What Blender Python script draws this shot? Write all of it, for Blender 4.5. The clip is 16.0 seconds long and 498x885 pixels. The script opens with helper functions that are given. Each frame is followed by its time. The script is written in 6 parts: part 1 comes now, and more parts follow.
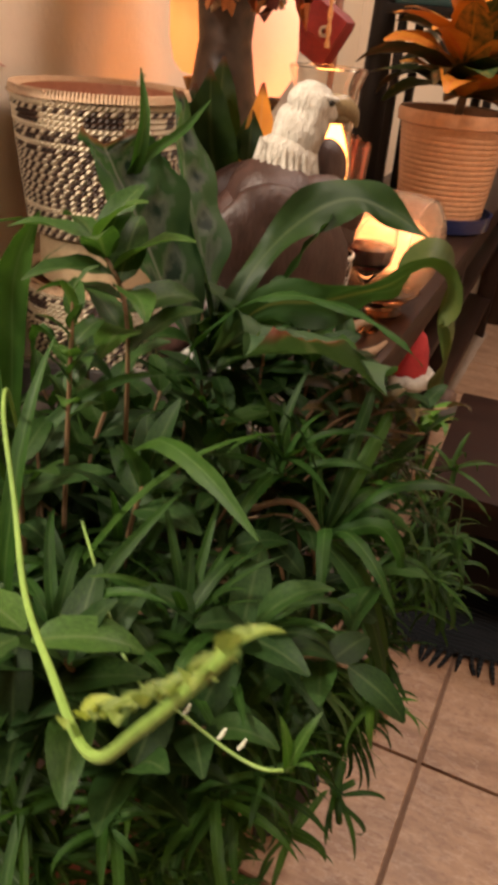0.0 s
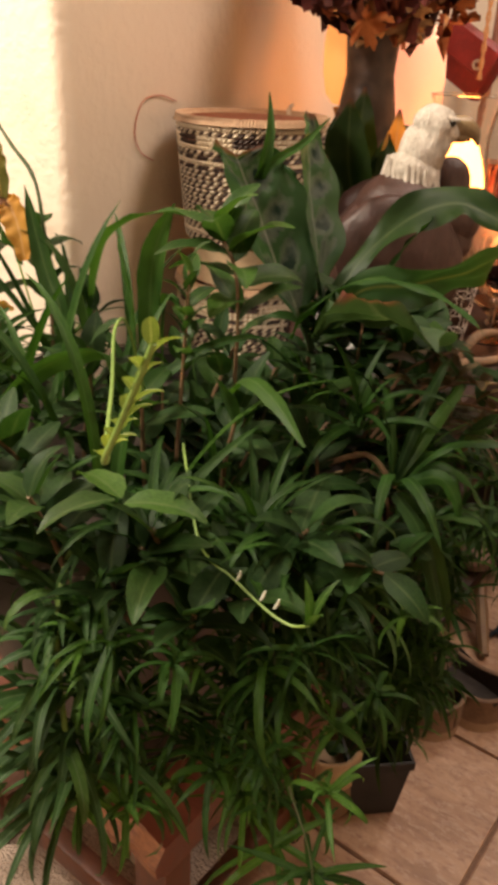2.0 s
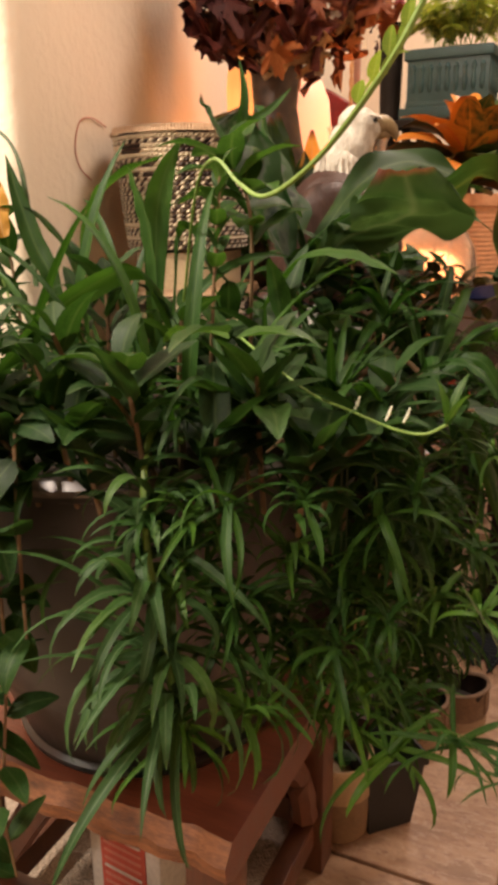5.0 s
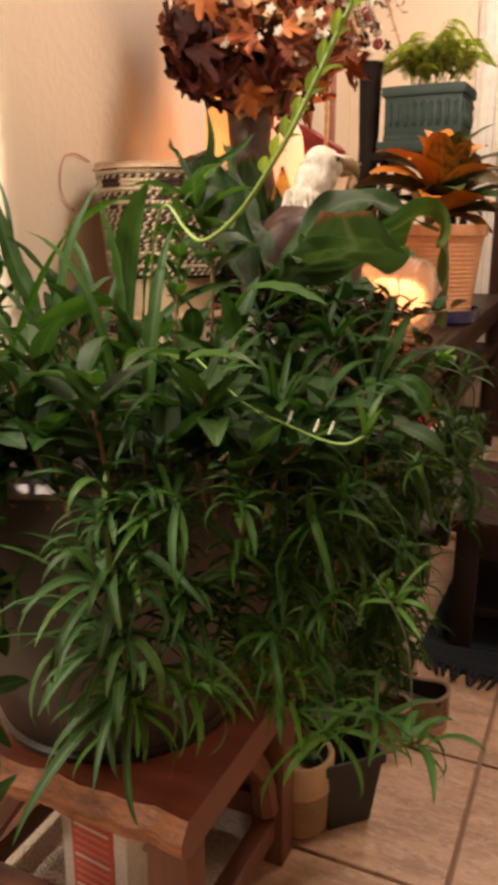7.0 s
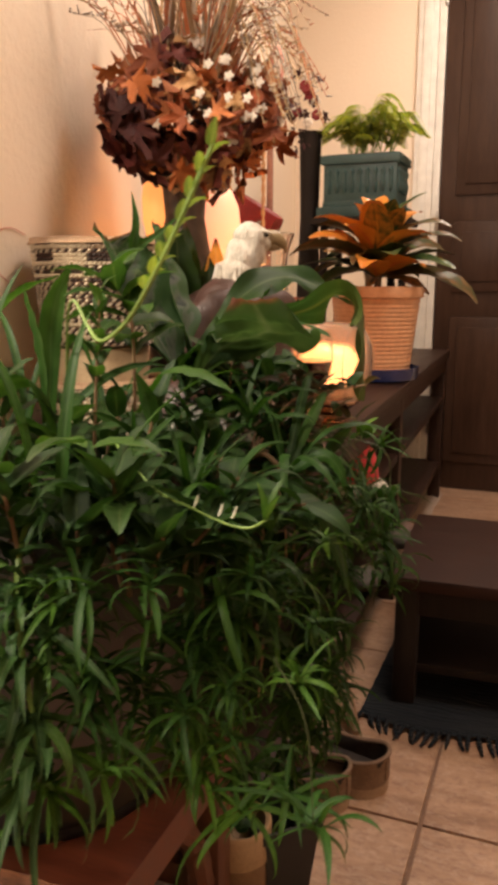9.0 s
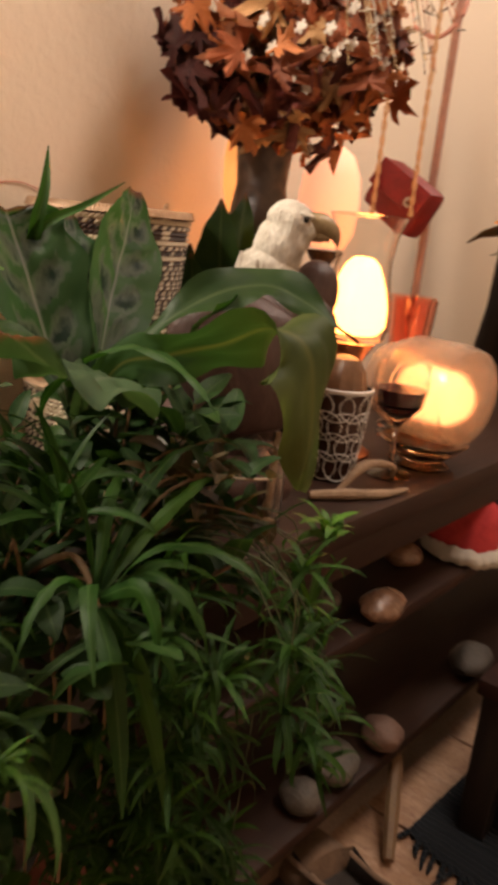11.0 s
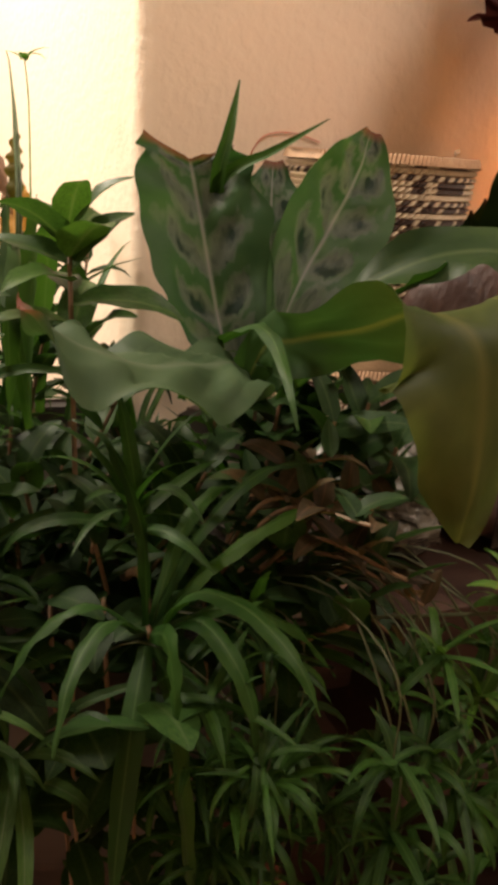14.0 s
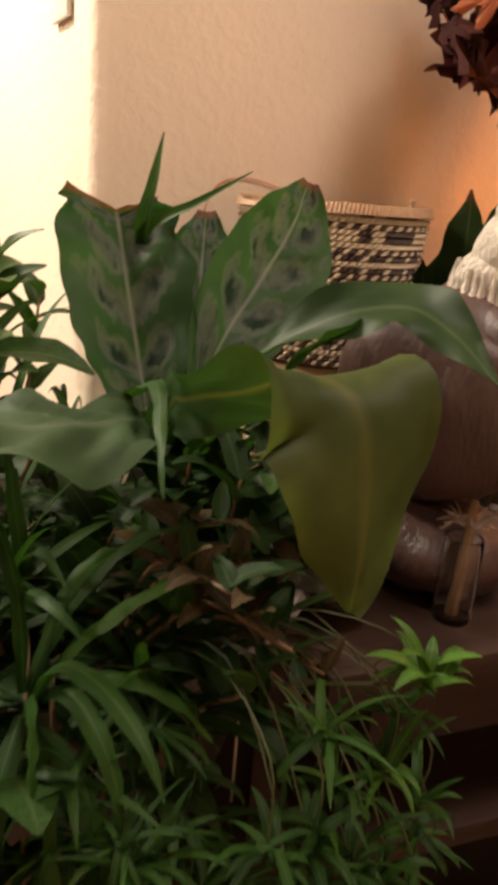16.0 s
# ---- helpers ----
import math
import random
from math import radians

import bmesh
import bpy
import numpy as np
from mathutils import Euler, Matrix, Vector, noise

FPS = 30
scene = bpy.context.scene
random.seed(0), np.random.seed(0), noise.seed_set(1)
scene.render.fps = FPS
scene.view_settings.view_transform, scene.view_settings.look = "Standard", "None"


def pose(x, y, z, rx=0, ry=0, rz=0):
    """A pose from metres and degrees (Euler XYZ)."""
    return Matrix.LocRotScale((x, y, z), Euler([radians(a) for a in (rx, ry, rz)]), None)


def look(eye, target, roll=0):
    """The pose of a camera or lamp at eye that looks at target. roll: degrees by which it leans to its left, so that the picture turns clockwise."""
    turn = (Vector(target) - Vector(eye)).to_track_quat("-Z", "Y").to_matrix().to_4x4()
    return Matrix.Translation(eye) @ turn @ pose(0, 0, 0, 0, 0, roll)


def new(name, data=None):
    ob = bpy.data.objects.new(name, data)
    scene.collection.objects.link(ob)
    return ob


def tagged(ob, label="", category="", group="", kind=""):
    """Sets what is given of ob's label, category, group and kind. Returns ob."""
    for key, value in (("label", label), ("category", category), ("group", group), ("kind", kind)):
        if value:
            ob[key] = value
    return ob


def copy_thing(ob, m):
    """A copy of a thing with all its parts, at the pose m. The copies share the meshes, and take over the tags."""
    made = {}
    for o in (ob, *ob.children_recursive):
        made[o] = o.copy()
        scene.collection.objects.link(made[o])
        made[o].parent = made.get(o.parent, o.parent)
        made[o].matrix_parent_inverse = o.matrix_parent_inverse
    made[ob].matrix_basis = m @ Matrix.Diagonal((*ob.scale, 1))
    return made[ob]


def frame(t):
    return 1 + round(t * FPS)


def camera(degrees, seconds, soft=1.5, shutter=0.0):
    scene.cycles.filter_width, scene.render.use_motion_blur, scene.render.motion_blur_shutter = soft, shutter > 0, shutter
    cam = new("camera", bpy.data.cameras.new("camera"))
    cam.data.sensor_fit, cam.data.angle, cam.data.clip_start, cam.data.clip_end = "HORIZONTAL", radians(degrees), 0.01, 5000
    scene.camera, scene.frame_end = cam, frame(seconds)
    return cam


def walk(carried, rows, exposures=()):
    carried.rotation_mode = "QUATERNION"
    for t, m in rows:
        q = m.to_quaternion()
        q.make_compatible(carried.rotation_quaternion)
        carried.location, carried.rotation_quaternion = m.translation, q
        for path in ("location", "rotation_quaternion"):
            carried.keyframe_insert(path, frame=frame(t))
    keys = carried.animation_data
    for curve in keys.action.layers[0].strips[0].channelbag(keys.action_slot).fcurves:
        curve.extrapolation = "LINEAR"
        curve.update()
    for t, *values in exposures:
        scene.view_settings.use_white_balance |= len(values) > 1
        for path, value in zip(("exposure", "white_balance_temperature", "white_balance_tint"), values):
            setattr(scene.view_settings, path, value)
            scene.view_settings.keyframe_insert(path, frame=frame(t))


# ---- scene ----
cam = camera(35.4, 16.0, soft=4.7, shutter=0.5)
PATH = [
    (0, (0.234, 0.361, 1.093), (-0.440, 1.978, 0.128), 5.1),
    (0.5, (0.278, 0.362, 1.076), (-0.471, 1.942, 0.106), 5.9),
    (1, (0.339, 0.325, 1.079), (-0.529, 1.851, 0.122), 4.3),
    (1.5, (0.356, 0.295, 1.078), (-0.630, 1.761, 0.139), 3.0),
    (2, (0.360, 0.284, 1.085), (-0.709, 1.712, 0.181), 2.5),
    (2.5, (0.357, 0.280, 1.079), (-0.776, 1.670, 0.196), 1.6),
    (3, (0.330, 0.266, 1.052), (-0.807, 1.643, 0.151), 1.2),
    (3.2, (0.305, 0.257, 1.039), (-0.803, 1.665, 0.150), 0.8),
    (5.3, (0.251, 0.110, 0.887), (-0.551, 1.858, 0.339), -0.8),
    (5.5, (0.278, 0.092, 0.889), (-0.545, 1.835, 0.356), -1.5),
    (6, (0.287, 0.086, 0.909), (-0.597, 1.821, 0.454), -0.6),
    (6.5, (0.293, 0.089, 0.909), (-0.598, 1.822, 0.458), -0.2),
    (7, (0.314, 0.088, 0.905), (-0.489, 1.844, 0.385), 0.1),
    (7.5, (0.308, 0.076, 0.913), (-0.423, 1.863, 0.390), 0.8),
    (8, (0.307, 0.069, 0.923), (-0.425, 1.862, 0.421), 1.0),
    (8.5, (0.332, 0.065, 0.940), (-0.384, 1.888, 0.539), 0.1),
    (8.7, (0.341, 0.069, 0.935), (-0.371, 1.896, 0.539), -0.1),
    (11, (0.485, 0.538, 0.995), (-0.761, 2.010, 0.466), 6.1),
    (11.5, (0.462, 0.646, 0.962), (-1.016, 1.898, 0.465), 6.7),
    (12, (0.416, 0.708, 0.973), (-1.154, 1.812, 0.411), 6.3),
    (12.5, (0.395, 0.730, 0.981), (-1.213, 1.731, 0.337), 6.4),
    (13, (0.431, 0.751, 0.991), (-1.238, 1.620, 0.311), 6.1),
    (13.5, (0.447, 0.755, 0.994), (-1.275, 1.506, 0.305), 5.1),
    (14, (0.465, 0.764, 0.996), (-1.292, 1.420, 0.300), 4.2),
    (14.5, (0.482, 0.777, 1.001), (-1.276, 1.410, 0.288), 4.5),
    (15, (0.499, 0.797, 1.014), (-1.261, 1.435, 0.310), 5.4),
    (15.5, (0.500, 0.810, 1.018), (-1.269, 1.445, 0.334), 5.8),
    (16, (0.470, 0.835, 1.013), (-1.324, 1.461, 0.390), 4.7),
]
walk(cam, [(t, look(eye, target, roll)) for t, eye, target, roll in PATH], [(0, 0.15), (1.5, 0.18), (2.5, 0.04), (3.5, 0.14), (5.0, 0.38), (7.0, 0.34), (8.7, 0.28), (11.0, 0.06), (12.5, 0.24), (13.5, 0.02), (16.0, 0.06)])

# ---- lights ----
world = bpy.data.worlds.new("world")
scene.world = world
world.use_nodes = True
world.node_tree.nodes["Background"].inputs[0].default_value = (1.0, 0.72, 0.48, 1)
world.node_tree.nodes["Background"].inputs[1].default_value = 0.115


def lamp(name, kind, power, color, m, size=0.1, size_y=None):
    data = bpy.data.lights.new(name, kind)
    data.energy, data.color = power, color
    if kind == "AREA":
        data.size = size
        if size_y:
            data.shape, data.size_y = "RECTANGLE", size_y
    else:
        data.shadow_soft_size = size
    ob = new(name, data)
    ob.matrix_world = m
    return ob


WARM = (1.0, 0.815, 0.685)
lamp("ceiling_lamp_light", "AREA", 31.0, WARM, look((-0.32, -1.05, 2.25), (-0.1, 0.3, 0.4)), 0.35)
# unseen light added above the hall to bring up the side wall and table
lamp("unseen_hall_light", "AREA", 21.0, WARM, look((0.46, 1.50, 2.48), (-0.10, 1.6, 0.4)), 0.5)
# added fill without a visible source, brightens the door end
lamp("entry_fill_light", "AREA", 17.0, WARM, look((0.15, 2.85, 2.5), (0.2, 2.95, 0.0)), 0.4)
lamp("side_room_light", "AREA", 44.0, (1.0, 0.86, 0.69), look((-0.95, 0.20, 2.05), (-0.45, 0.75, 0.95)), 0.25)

# ---- materials ----


class Mat:
    """A node material with a few shorthands."""

    def __init__(self, name, rough=0.5, metal=0.0, spec=0.5):
        self.m = bpy.data.materials.new(name)
        self.m.use_nodes = True
        self.t = self.m.node_tree
        self.b = self.t.nodes["Principled BSDF"]
        self.b.inputs["Roughness"].default_value = rough
        self.b.inputs["Metallic"].default_value = metal
        self.b.inputs["Specular IOR Level"].default_value = spec

    def node(self, kind, **vals):
        n = self.t.nodes.new(kind)
        for k, v in vals.items():
            n.inputs[k.replace("_", " ")].default_value = v
        return n

    def link(self, a, b):
        self.t.links.new(a, b)

    def coord(self, out="Object"):
        return self.t.nodes.new("ShaderNodeTexCoord").outputs[out]

    def noise(self, scale, detail=4.0, rough=0.55, vec=None, stretch=None):
        n = self.node("ShaderNodeTexNoise", Scale=scale, Detail=detail, Roughness=rough)
        v = vec or self.coord()
        if stretch:
            mp = self.node("ShaderNodeMapping", Scale=stretch)
            self.link(v, mp.inputs["Vector"])
            v = mp.outputs["Vector"]
        self.link(v, n.inputs["Vector"])
        return n.outputs["Fac"]

    def ramp(self, fac, *stops):
        r = self.t.nodes.new("ShaderNodeValToRGB")
        e = r.color_ramp.elements
        while len(e) < len(stops):
            e.new(0.5)
        for el, (p, c) in zip(e, stops):
            el.position, el.color = p, (*c, 1)
        self.link(fac, r.inputs["Fac"])
        return r.outputs["Color"]

    def mix(self, fac, a, b, mode="MIX"):
        n = self.t.nodes.new("ShaderNodeMix")
        n.data_type, n.blend_type = "RGBA", mode
        for s, v in ((n.inputs[0], fac), (n.inputs[6], a), (n.inputs[7], b)):
            if isinstance(v, bpy.types.NodeSocket):
                self.link(v, s)
            elif isinstance(v, tuple):
                s.default_value = (*v, 1)
            else:
                s.default_value = v
        return n.outputs[2]

    def color(self, c):
        if isinstance(c, tuple):
            self.b.inputs["Base Color"].default_value = (*c, 1)
        else:
            self.link(c, self.b.inputs["Base Color"])
        return self

    def bump(self, height, strength=0.3, dist=0.002):
        n = self.node("ShaderNodeBump", Strength=strength, Distance=dist)
        self.link(height, n.inputs["Height"])
        self.link(n.outputs["Normal"], self.b.inputs["Normal"])
        return self

    def rough(self, fac, lo, hi):
        n = self.node("ShaderNodeMapRange", To_Min=lo, To_Max=hi)
        self.link(fac, n.inputs["Value"])
        self.link(n.outputs["Result"], self.b.inputs["Roughness"])
        return self

    def rand(self):
        return self.t.nodes.new("ShaderNodeObjectInfo").outputs["Random"]


def speckled(name, a, b, scale, rough=0.6, bump=0.2, dist=0.002, stretch=None, metal=0.0, fine=6.0):
    """Two tones by a broad noise, with a fine grain on top."""
    m = Mat(name, rough, metal)
    big, small = m.noise(scale, 5, stretch=stretch), m.noise(scale * fine, 4, stretch=stretch)
    base = m.ramp(big, (0.3, a), (0.7, b))
    m.color(m.mix(0.35, base, m.ramp(small, (0.3, tuple(0.6 * v for v in a)), (0.7, b))))
    m.bump(small, bump, dist).rough(big, max(0.02, rough - 0.1), min(1, rough + 0.12))
    return m.m


def wall_paint():
    m = Mat("wall_paint", 0.75)
    knock, fine = m.noise(70, 3, 0.5), m.noise(260, 3)
    m.color(m.mix(0.3, (0.82, 0.69, 0.545), m.ramp(m.noise(1.6), (0.3, (0.78, 0.64, 0.50)), (0.7, (0.85, 0.73, 0.58)))))
    m.bump(m.mix(0.25, m.ramp(knock, (0.42, (0, 0, 0)), (0.62, (1, 1, 1))), fine), 0.22, 0.003)
    return m.m


def leaf_green(name, dark, light, rib, rough=0.38, mottled=0.0, edge=None, lateral=False, spec=0.17, blotched=False, foot=None):
    """A leaf: paler midrib along the blade, fine parallel veins, patches, and a tone of its own for each leaf."""
    m = Mat(name, rough, 0, spec)
    uv = m.coord("UV")
    sep = m.t.nodes.new("ShaderNodeSeparateXYZ")
    m.link(uv, sep.inputs[0])
    broad = m.noise(18, 4)
    base = m.ramp(broad, (0.3, dark), (0.72, light))
    tone = m.ramp(m.rand(), (0.0, (0.62, 0.62, 0.55)), (0.5, (0.95, 0.97, 0.9)), (0.9, (1.25, 1.22, 0.9)), (1.0, (1.45, 1.3, 0.85)))
    base = m.mix(0.35 if lateral else 1.0, base, tone, "MULTIPLY")
    veins = m.node("ShaderNodeTexWave", Scale=2.2 if lateral else 6.0, Distortion=1.5 if lateral else 0.6)
    veins.bands_direction = "DIAGONAL" if lateral else "Y"
    m.link(uv, veins.inputs["Vector"])
    base = m.mix(m.ramp(veins.outputs["Fac"], (0.0, (0.0, 0.0, 0.0)), (1.0, (0.08, 0.08, 0.08))), base, light)
    if mottled:
        patch = m.noise(1.0, 3, vec=uv, stretch=(16.0, 5.0, 1.0))
        base = m.mix(m.ramp(patch, (0.45, (0, 0, 0)), (0.68, (mottled,) * 3)), base, (0.30, 0.36, 0.26))
    if blotched:
        half = m.node("ShaderNodeMath")
        half.operation = "SUBTRACT"
        m.link(sep.outputs[1], half.inputs[0])
        half.inputs[1].default_value = 0.5
        out = m.node("ShaderNodeMath")
        out.operation = "ABSOLUTE"
        m.link(half.outputs[0], out.inputs[0])
        slant = m.node("ShaderNodeMath")
        slant.operation = "MULTIPLY_ADD"
        m.link(out.outputs[0], slant.inputs[0])
        slant.inputs[1].default_value = -0.32
        m.link(sep.outputs[0], slant.inputs[2])
        warp = m.noise(1.0, 3, vec=uv, stretch=(9.0, 6.0, 1.0))

        def calc(op, a, b=0.0, c=0.0):
            n = m.node("ShaderNodeMath")
            n.operation = op
            for sock, v in zip(n.inputs, (a, b, c)):
                if isinstance(v, bpy.types.NodeSocket):
                    m.link(v, sock)
                else:
                    sock.default_value = v
            return n.outputs[0]

        # dark ovals between the side ribs, each with a pale rim; the leaf's border stays plain
        along = calc("MULTIPLY_ADD", warp, 0.9, calc("MULTIPLY", slant.outputs[0], 6.0))
        cell = calc("ABSOLUTE", calc("SUBTRACT", calc("FRACT", along), 0.5))
        aside = calc("ABSOLUTE", calc("SUBTRACT", calc("MULTIPLY_ADD", warp, 0.16, out.outputs[0]), 0.26))
        oval = calc("ADD", calc("POWER", calc("MULTIPLY", cell, 2.5), 2.0), calc("POWER", calc("MULTIPLY", aside, 5.0), 2.0))
        base = m.mix(m.ramp(calc("MULTIPLY_ADD", warp, 0.7, oval), (0.85, (0.92, 0.92, 0.92)), (1.25, (0, 0, 0))), base, (0.006, 0.022, 0.007))
        silver = m.ramp(calc("MULTIPLY_ADD", m.noise(1.0, 3, vec=uv, stretch=(7.0, 5.0, 1.0)), 1.2, calc("MULTIPLY", oval, 0.33)), (0.50, (0, 0, 0)), (0.70, (0.75, 0.75, 0.75)), (0.92, (0.45, 0.45, 0.45)), (1.0, (0, 0, 0)))
        base = m.mix(silver, base, (0.088, 0.138, 0.058))
    if foot:
        base = m.mix(m.ramp(sep.outputs[0], (0.42, (1, 1, 1)), (0.62, (0, 0, 0))), base, foot)
    half_rib = 0.028 if blotched else 0.06
    mid = m.ramp(sep.outputs[1], (0.5 - half_rib, (0, 0, 0)), (0.5, (0.8, 0.8, 0.8)), (0.5 + half_rib, (0, 0, 0)))
    base = m.mix(mid, base, rib)
    if edge:
        base = m.mix(m.ramp(sep.outputs[0], (0.945, (0, 0, 0)), (0.99, (1, 1, 1))), base, edge)
    base = m.mix(1.0, base, (1.06, 0.84, 1.55), "MULTIPLY")
    m.color(base)
    m.bump(m.mix(0.75, veins.outputs["Fac"], m.noise(60, 3)), 0.05 if lateral else 0.1, 0.0012)
    m.rough(broad, rough - 0.06, rough + 0.16)
    # thin blades let some light through
    thin = m.node("ShaderNodeBsdfTranslucent")
    m.link(m.mix(1.0, base, (1.5, 1.6, 0.8), "MULTIPLY"), thin.inputs["Color"])
    both = m.node("ShaderNodeMixShader", Fac=0.28)
    m.link(m.b.outputs[0], both.inputs[1])
    m.link(thin.outputs[0], both.inputs[2])
    m.link(both.outputs[0], m.t.nodes["Material Output"].inputs["Surface"])
    return m.m


def glass(name, color=(1, 1, 1), rough=0.02):
    m = Mat(name, rough)
    m.b.inputs["Transmission Weight"].default_value = 1.0
    m.b.inputs["IOR"].default_value = 1.45
    m.color(color)
    return m.m


def glow(name, color, strength):
    m = Mat(name, 0.5)
    m.color(color)
    m.b.inputs["Emission Color"].default_value = (*color, 1)
    m.b.inputs["Emission Strength"].default_value = strength
    return m.m


def wood(name, a, b, scale=6.0, rough=0.45, axis=(1.0, 9.0, 9.0)):
    m = Mat(name, rough)
    grain = m.noise(scale, 6, 0.6, stretch=axis)
    fine = m.noise(scale * 5, 4, 0.6, stretch=axis)
    m.color(m.mix(0.4, m.ramp(grain, (0.3, a), (0.68, b)), m.ramp(fine, (0.3, a), (0.7, b))))
    m.bump(fine, 0.3, 0.0015).rough(grain, rough - 0.12, rough + 0.12)
    return m.m


WALL = wall_paint()
CEIL = speckled("ceiling_paint", (0.74, 0.7, 0.62), (0.8, 0.76, 0.68), 3, 0.9)
TRIM = speckled("white_trim_paint", (0.74, 0.71, 0.64), (0.8, 0.77, 0.7), 4, 0.4, 0.05)
DOORWOOD = wood("dark_door_wood", (0.030, 0.015, 0.010), (0.064, 0.034, 0.021), 5, 0.42, (9, 9, 0.8))
TABLEWOOD = wood("dark_table_wood", (0.016, 0.008, 0.006), (0.040, 0.020, 0.013), 5, 0.48, (9, 1, 9))
REDWOOD = wood("red_brown_wood", (0.065, 0.014, 0.007), (0.15, 0.040, 0.017), 7, 0.38, (1, 8, 8))
STUMPWOOD = wood("stool_leg_wood", (0.060, 0.018, 0.009), (0.125, 0.042, 0.019), 7, 0.45, (8, 8, 1))
BARKEDGE = wood("pale_live_edge", (0.045, 0.013, 0.006), (0.36, 0.145, 0.055), 24, 0.6, (1.0, 5, 7))
STOOLTOP = wood("brown_step_wood", (0.016, 0.006, 0.004), (0.036, 0.014, 0.009), 6, 0.6, (1, 9, 9))
BLACKWOOD = wood("black_wood", (0.010, 0.007, 0.006), (0.022, 0.016, 0.013), 6, 0.65, (9, 9, 1))
for dull in (STOOLTOP, BLACKWOOD, DOORWOOD, TABLEWOOD):
    dull.node_tree.nodes["Principled BSDF"].inputs["Specular IOR Level"].default_value = 0.2

# ---- geometry helpers ----
V = Vector


def mesh_of(name, verts, faces, mats, uvs=None, smooth=True, slots=None):
    me = bpy.data.meshes.new(name)
    me.from_pydata(verts, [], faces)
    for mt in mats if isinstance(mats, (list, tuple)) else [mats]:
        me.materials.append(mt)
    if uvs:
        lay = me.uv_layers.new(name="uv")
        for lp in me.loops:
            lay.data[lp.index].uv = uvs[lp.vertex_index]
    if slots:
        for p, s in zip(me.polygons, slots):
            p.material_index = s
    if smooth:
        me.polygons.foreach_set("use_smooth", [True] * len(me.polygons))
    me.update()
    return me


GROVE = pose(0.0, -0.037, -0.083, -2.7, 0, 0)  # the plants in the tub share one base that leans a little
TT = 0.655  # the console table's top


def thing(name, at, label, category, group="", kind="", turn=0.0, base=None):
    ob = new(name)
    ob.matrix_world = base.copy() if base else pose(*at, 0, 0, turn)
    return tagged(ob, label, category, group, kind)


def part(name, shape, material, parent, label="", smooth=True):
    """Links a bmesh, or a ready mesh, as one mesh object under a thing or a part."""
    if isinstance(shape, bmesh.types.BMesh):
        me = bpy.data.meshes.new(name)
        bmesh.ops.recalc_face_normals(shape, faces=shape.faces)
        shape.to_mesh(me)
        shape.free()
        for mt in material if isinstance(material, (list, tuple)) else [material]:
            me.materials.append(mt)
        if smooth:
            me.polygons.foreach_set("use_smooth", [True] * len(me.polygons))
            me.set_sharp_from_angle(angle=radians(35))
    else:
        me = shape
    ob = new(name, me)
    if parent:
        ob.parent = parent
    if label:
        ob["label"] = label
    return ob


def bm_box(size, at=(0, 0, 0), rot=(0, 0, 0), bevel=0.003, bm=None, rag=0.0, cuts=0):
    own = bmesh.new()
    m = pose(*at, *rot) @ Matrix.Diagonal((*size, 1))
    bmesh.ops.create_cube(own, size=1, matrix=m)
    if cuts:
        bmesh.ops.subdivide_edges(own, edges=own.edges[:], cuts=cuts, use_grid_fill=True)
    if rag:
        for v in own.verts:
            n = noise.noise_vector(v.co * 23)
            v.co += n * rag
    if bevel and not cuts:
        bmesh.ops.bevel(own, geom=own.edges[:], offset=min(bevel, min(size) * 0.3), segments=2, affect="EDGES", profile=0.6)
    if bm is None:
        return own
    tmp = bpy.data.meshes.new("tmp")
    own.to_mesh(tmp)
    own.free()
    bm.from_mesh(tmp)
    bpy.data.meshes.remove(tmp)
    return bm


def bm_lathe(profile, n=40, wob=0.0, at=(0, 0, 0), squash=(1, 1), close=False):
    """A turned body from rows of (radius, height)."""
    bm = bmesh.new()
    rings = []
    for r, z in profile:
        ring = []
        for k in range(n):
            a = 2 * math.pi * k / n
            rr = r * (1 + wob * noise.noise((math.cos(a) * 1.3, math.sin(a) * 1.3, z * 9)))
            ring.append(bm.verts.new((at[0] + rr * squash[0] * math.cos(a), at[1] + rr * squash[1] * math.sin(a), at[2] + z)))
        rings.append(ring)
    for a, b in zip(rings, rings[1:]):
        for k in range(n):
            bm.faces.new((a[k], a[(k + 1) % n], b[(k + 1) % n], b[k]))
    if close:
        bm.faces.new(rings[0][::-1])
        bm.faces.new(rings[-1])
    return bm


def bezier(pts, n):
    """A smooth line through the given points."""
    p = [V(q) for q in pts]
    p = [2 * p[0] - p[1]] + p + [2 * p[-1] - p[-2]]
    out = []
    seg = len(p) - 3
    for k in range(n + 1):
        u = k / n * seg
        i = min(int(u), seg - 1)
        t = u - i
        a, b, c, d = p[i : i + 4]
        out.append(0.5 * ((2 * b) + (c - a) * t + (2 * a - 5 * b + 4 * c - d) * t * t + (3 * b - a - 3 * c + d) * t ** 3))
    return out


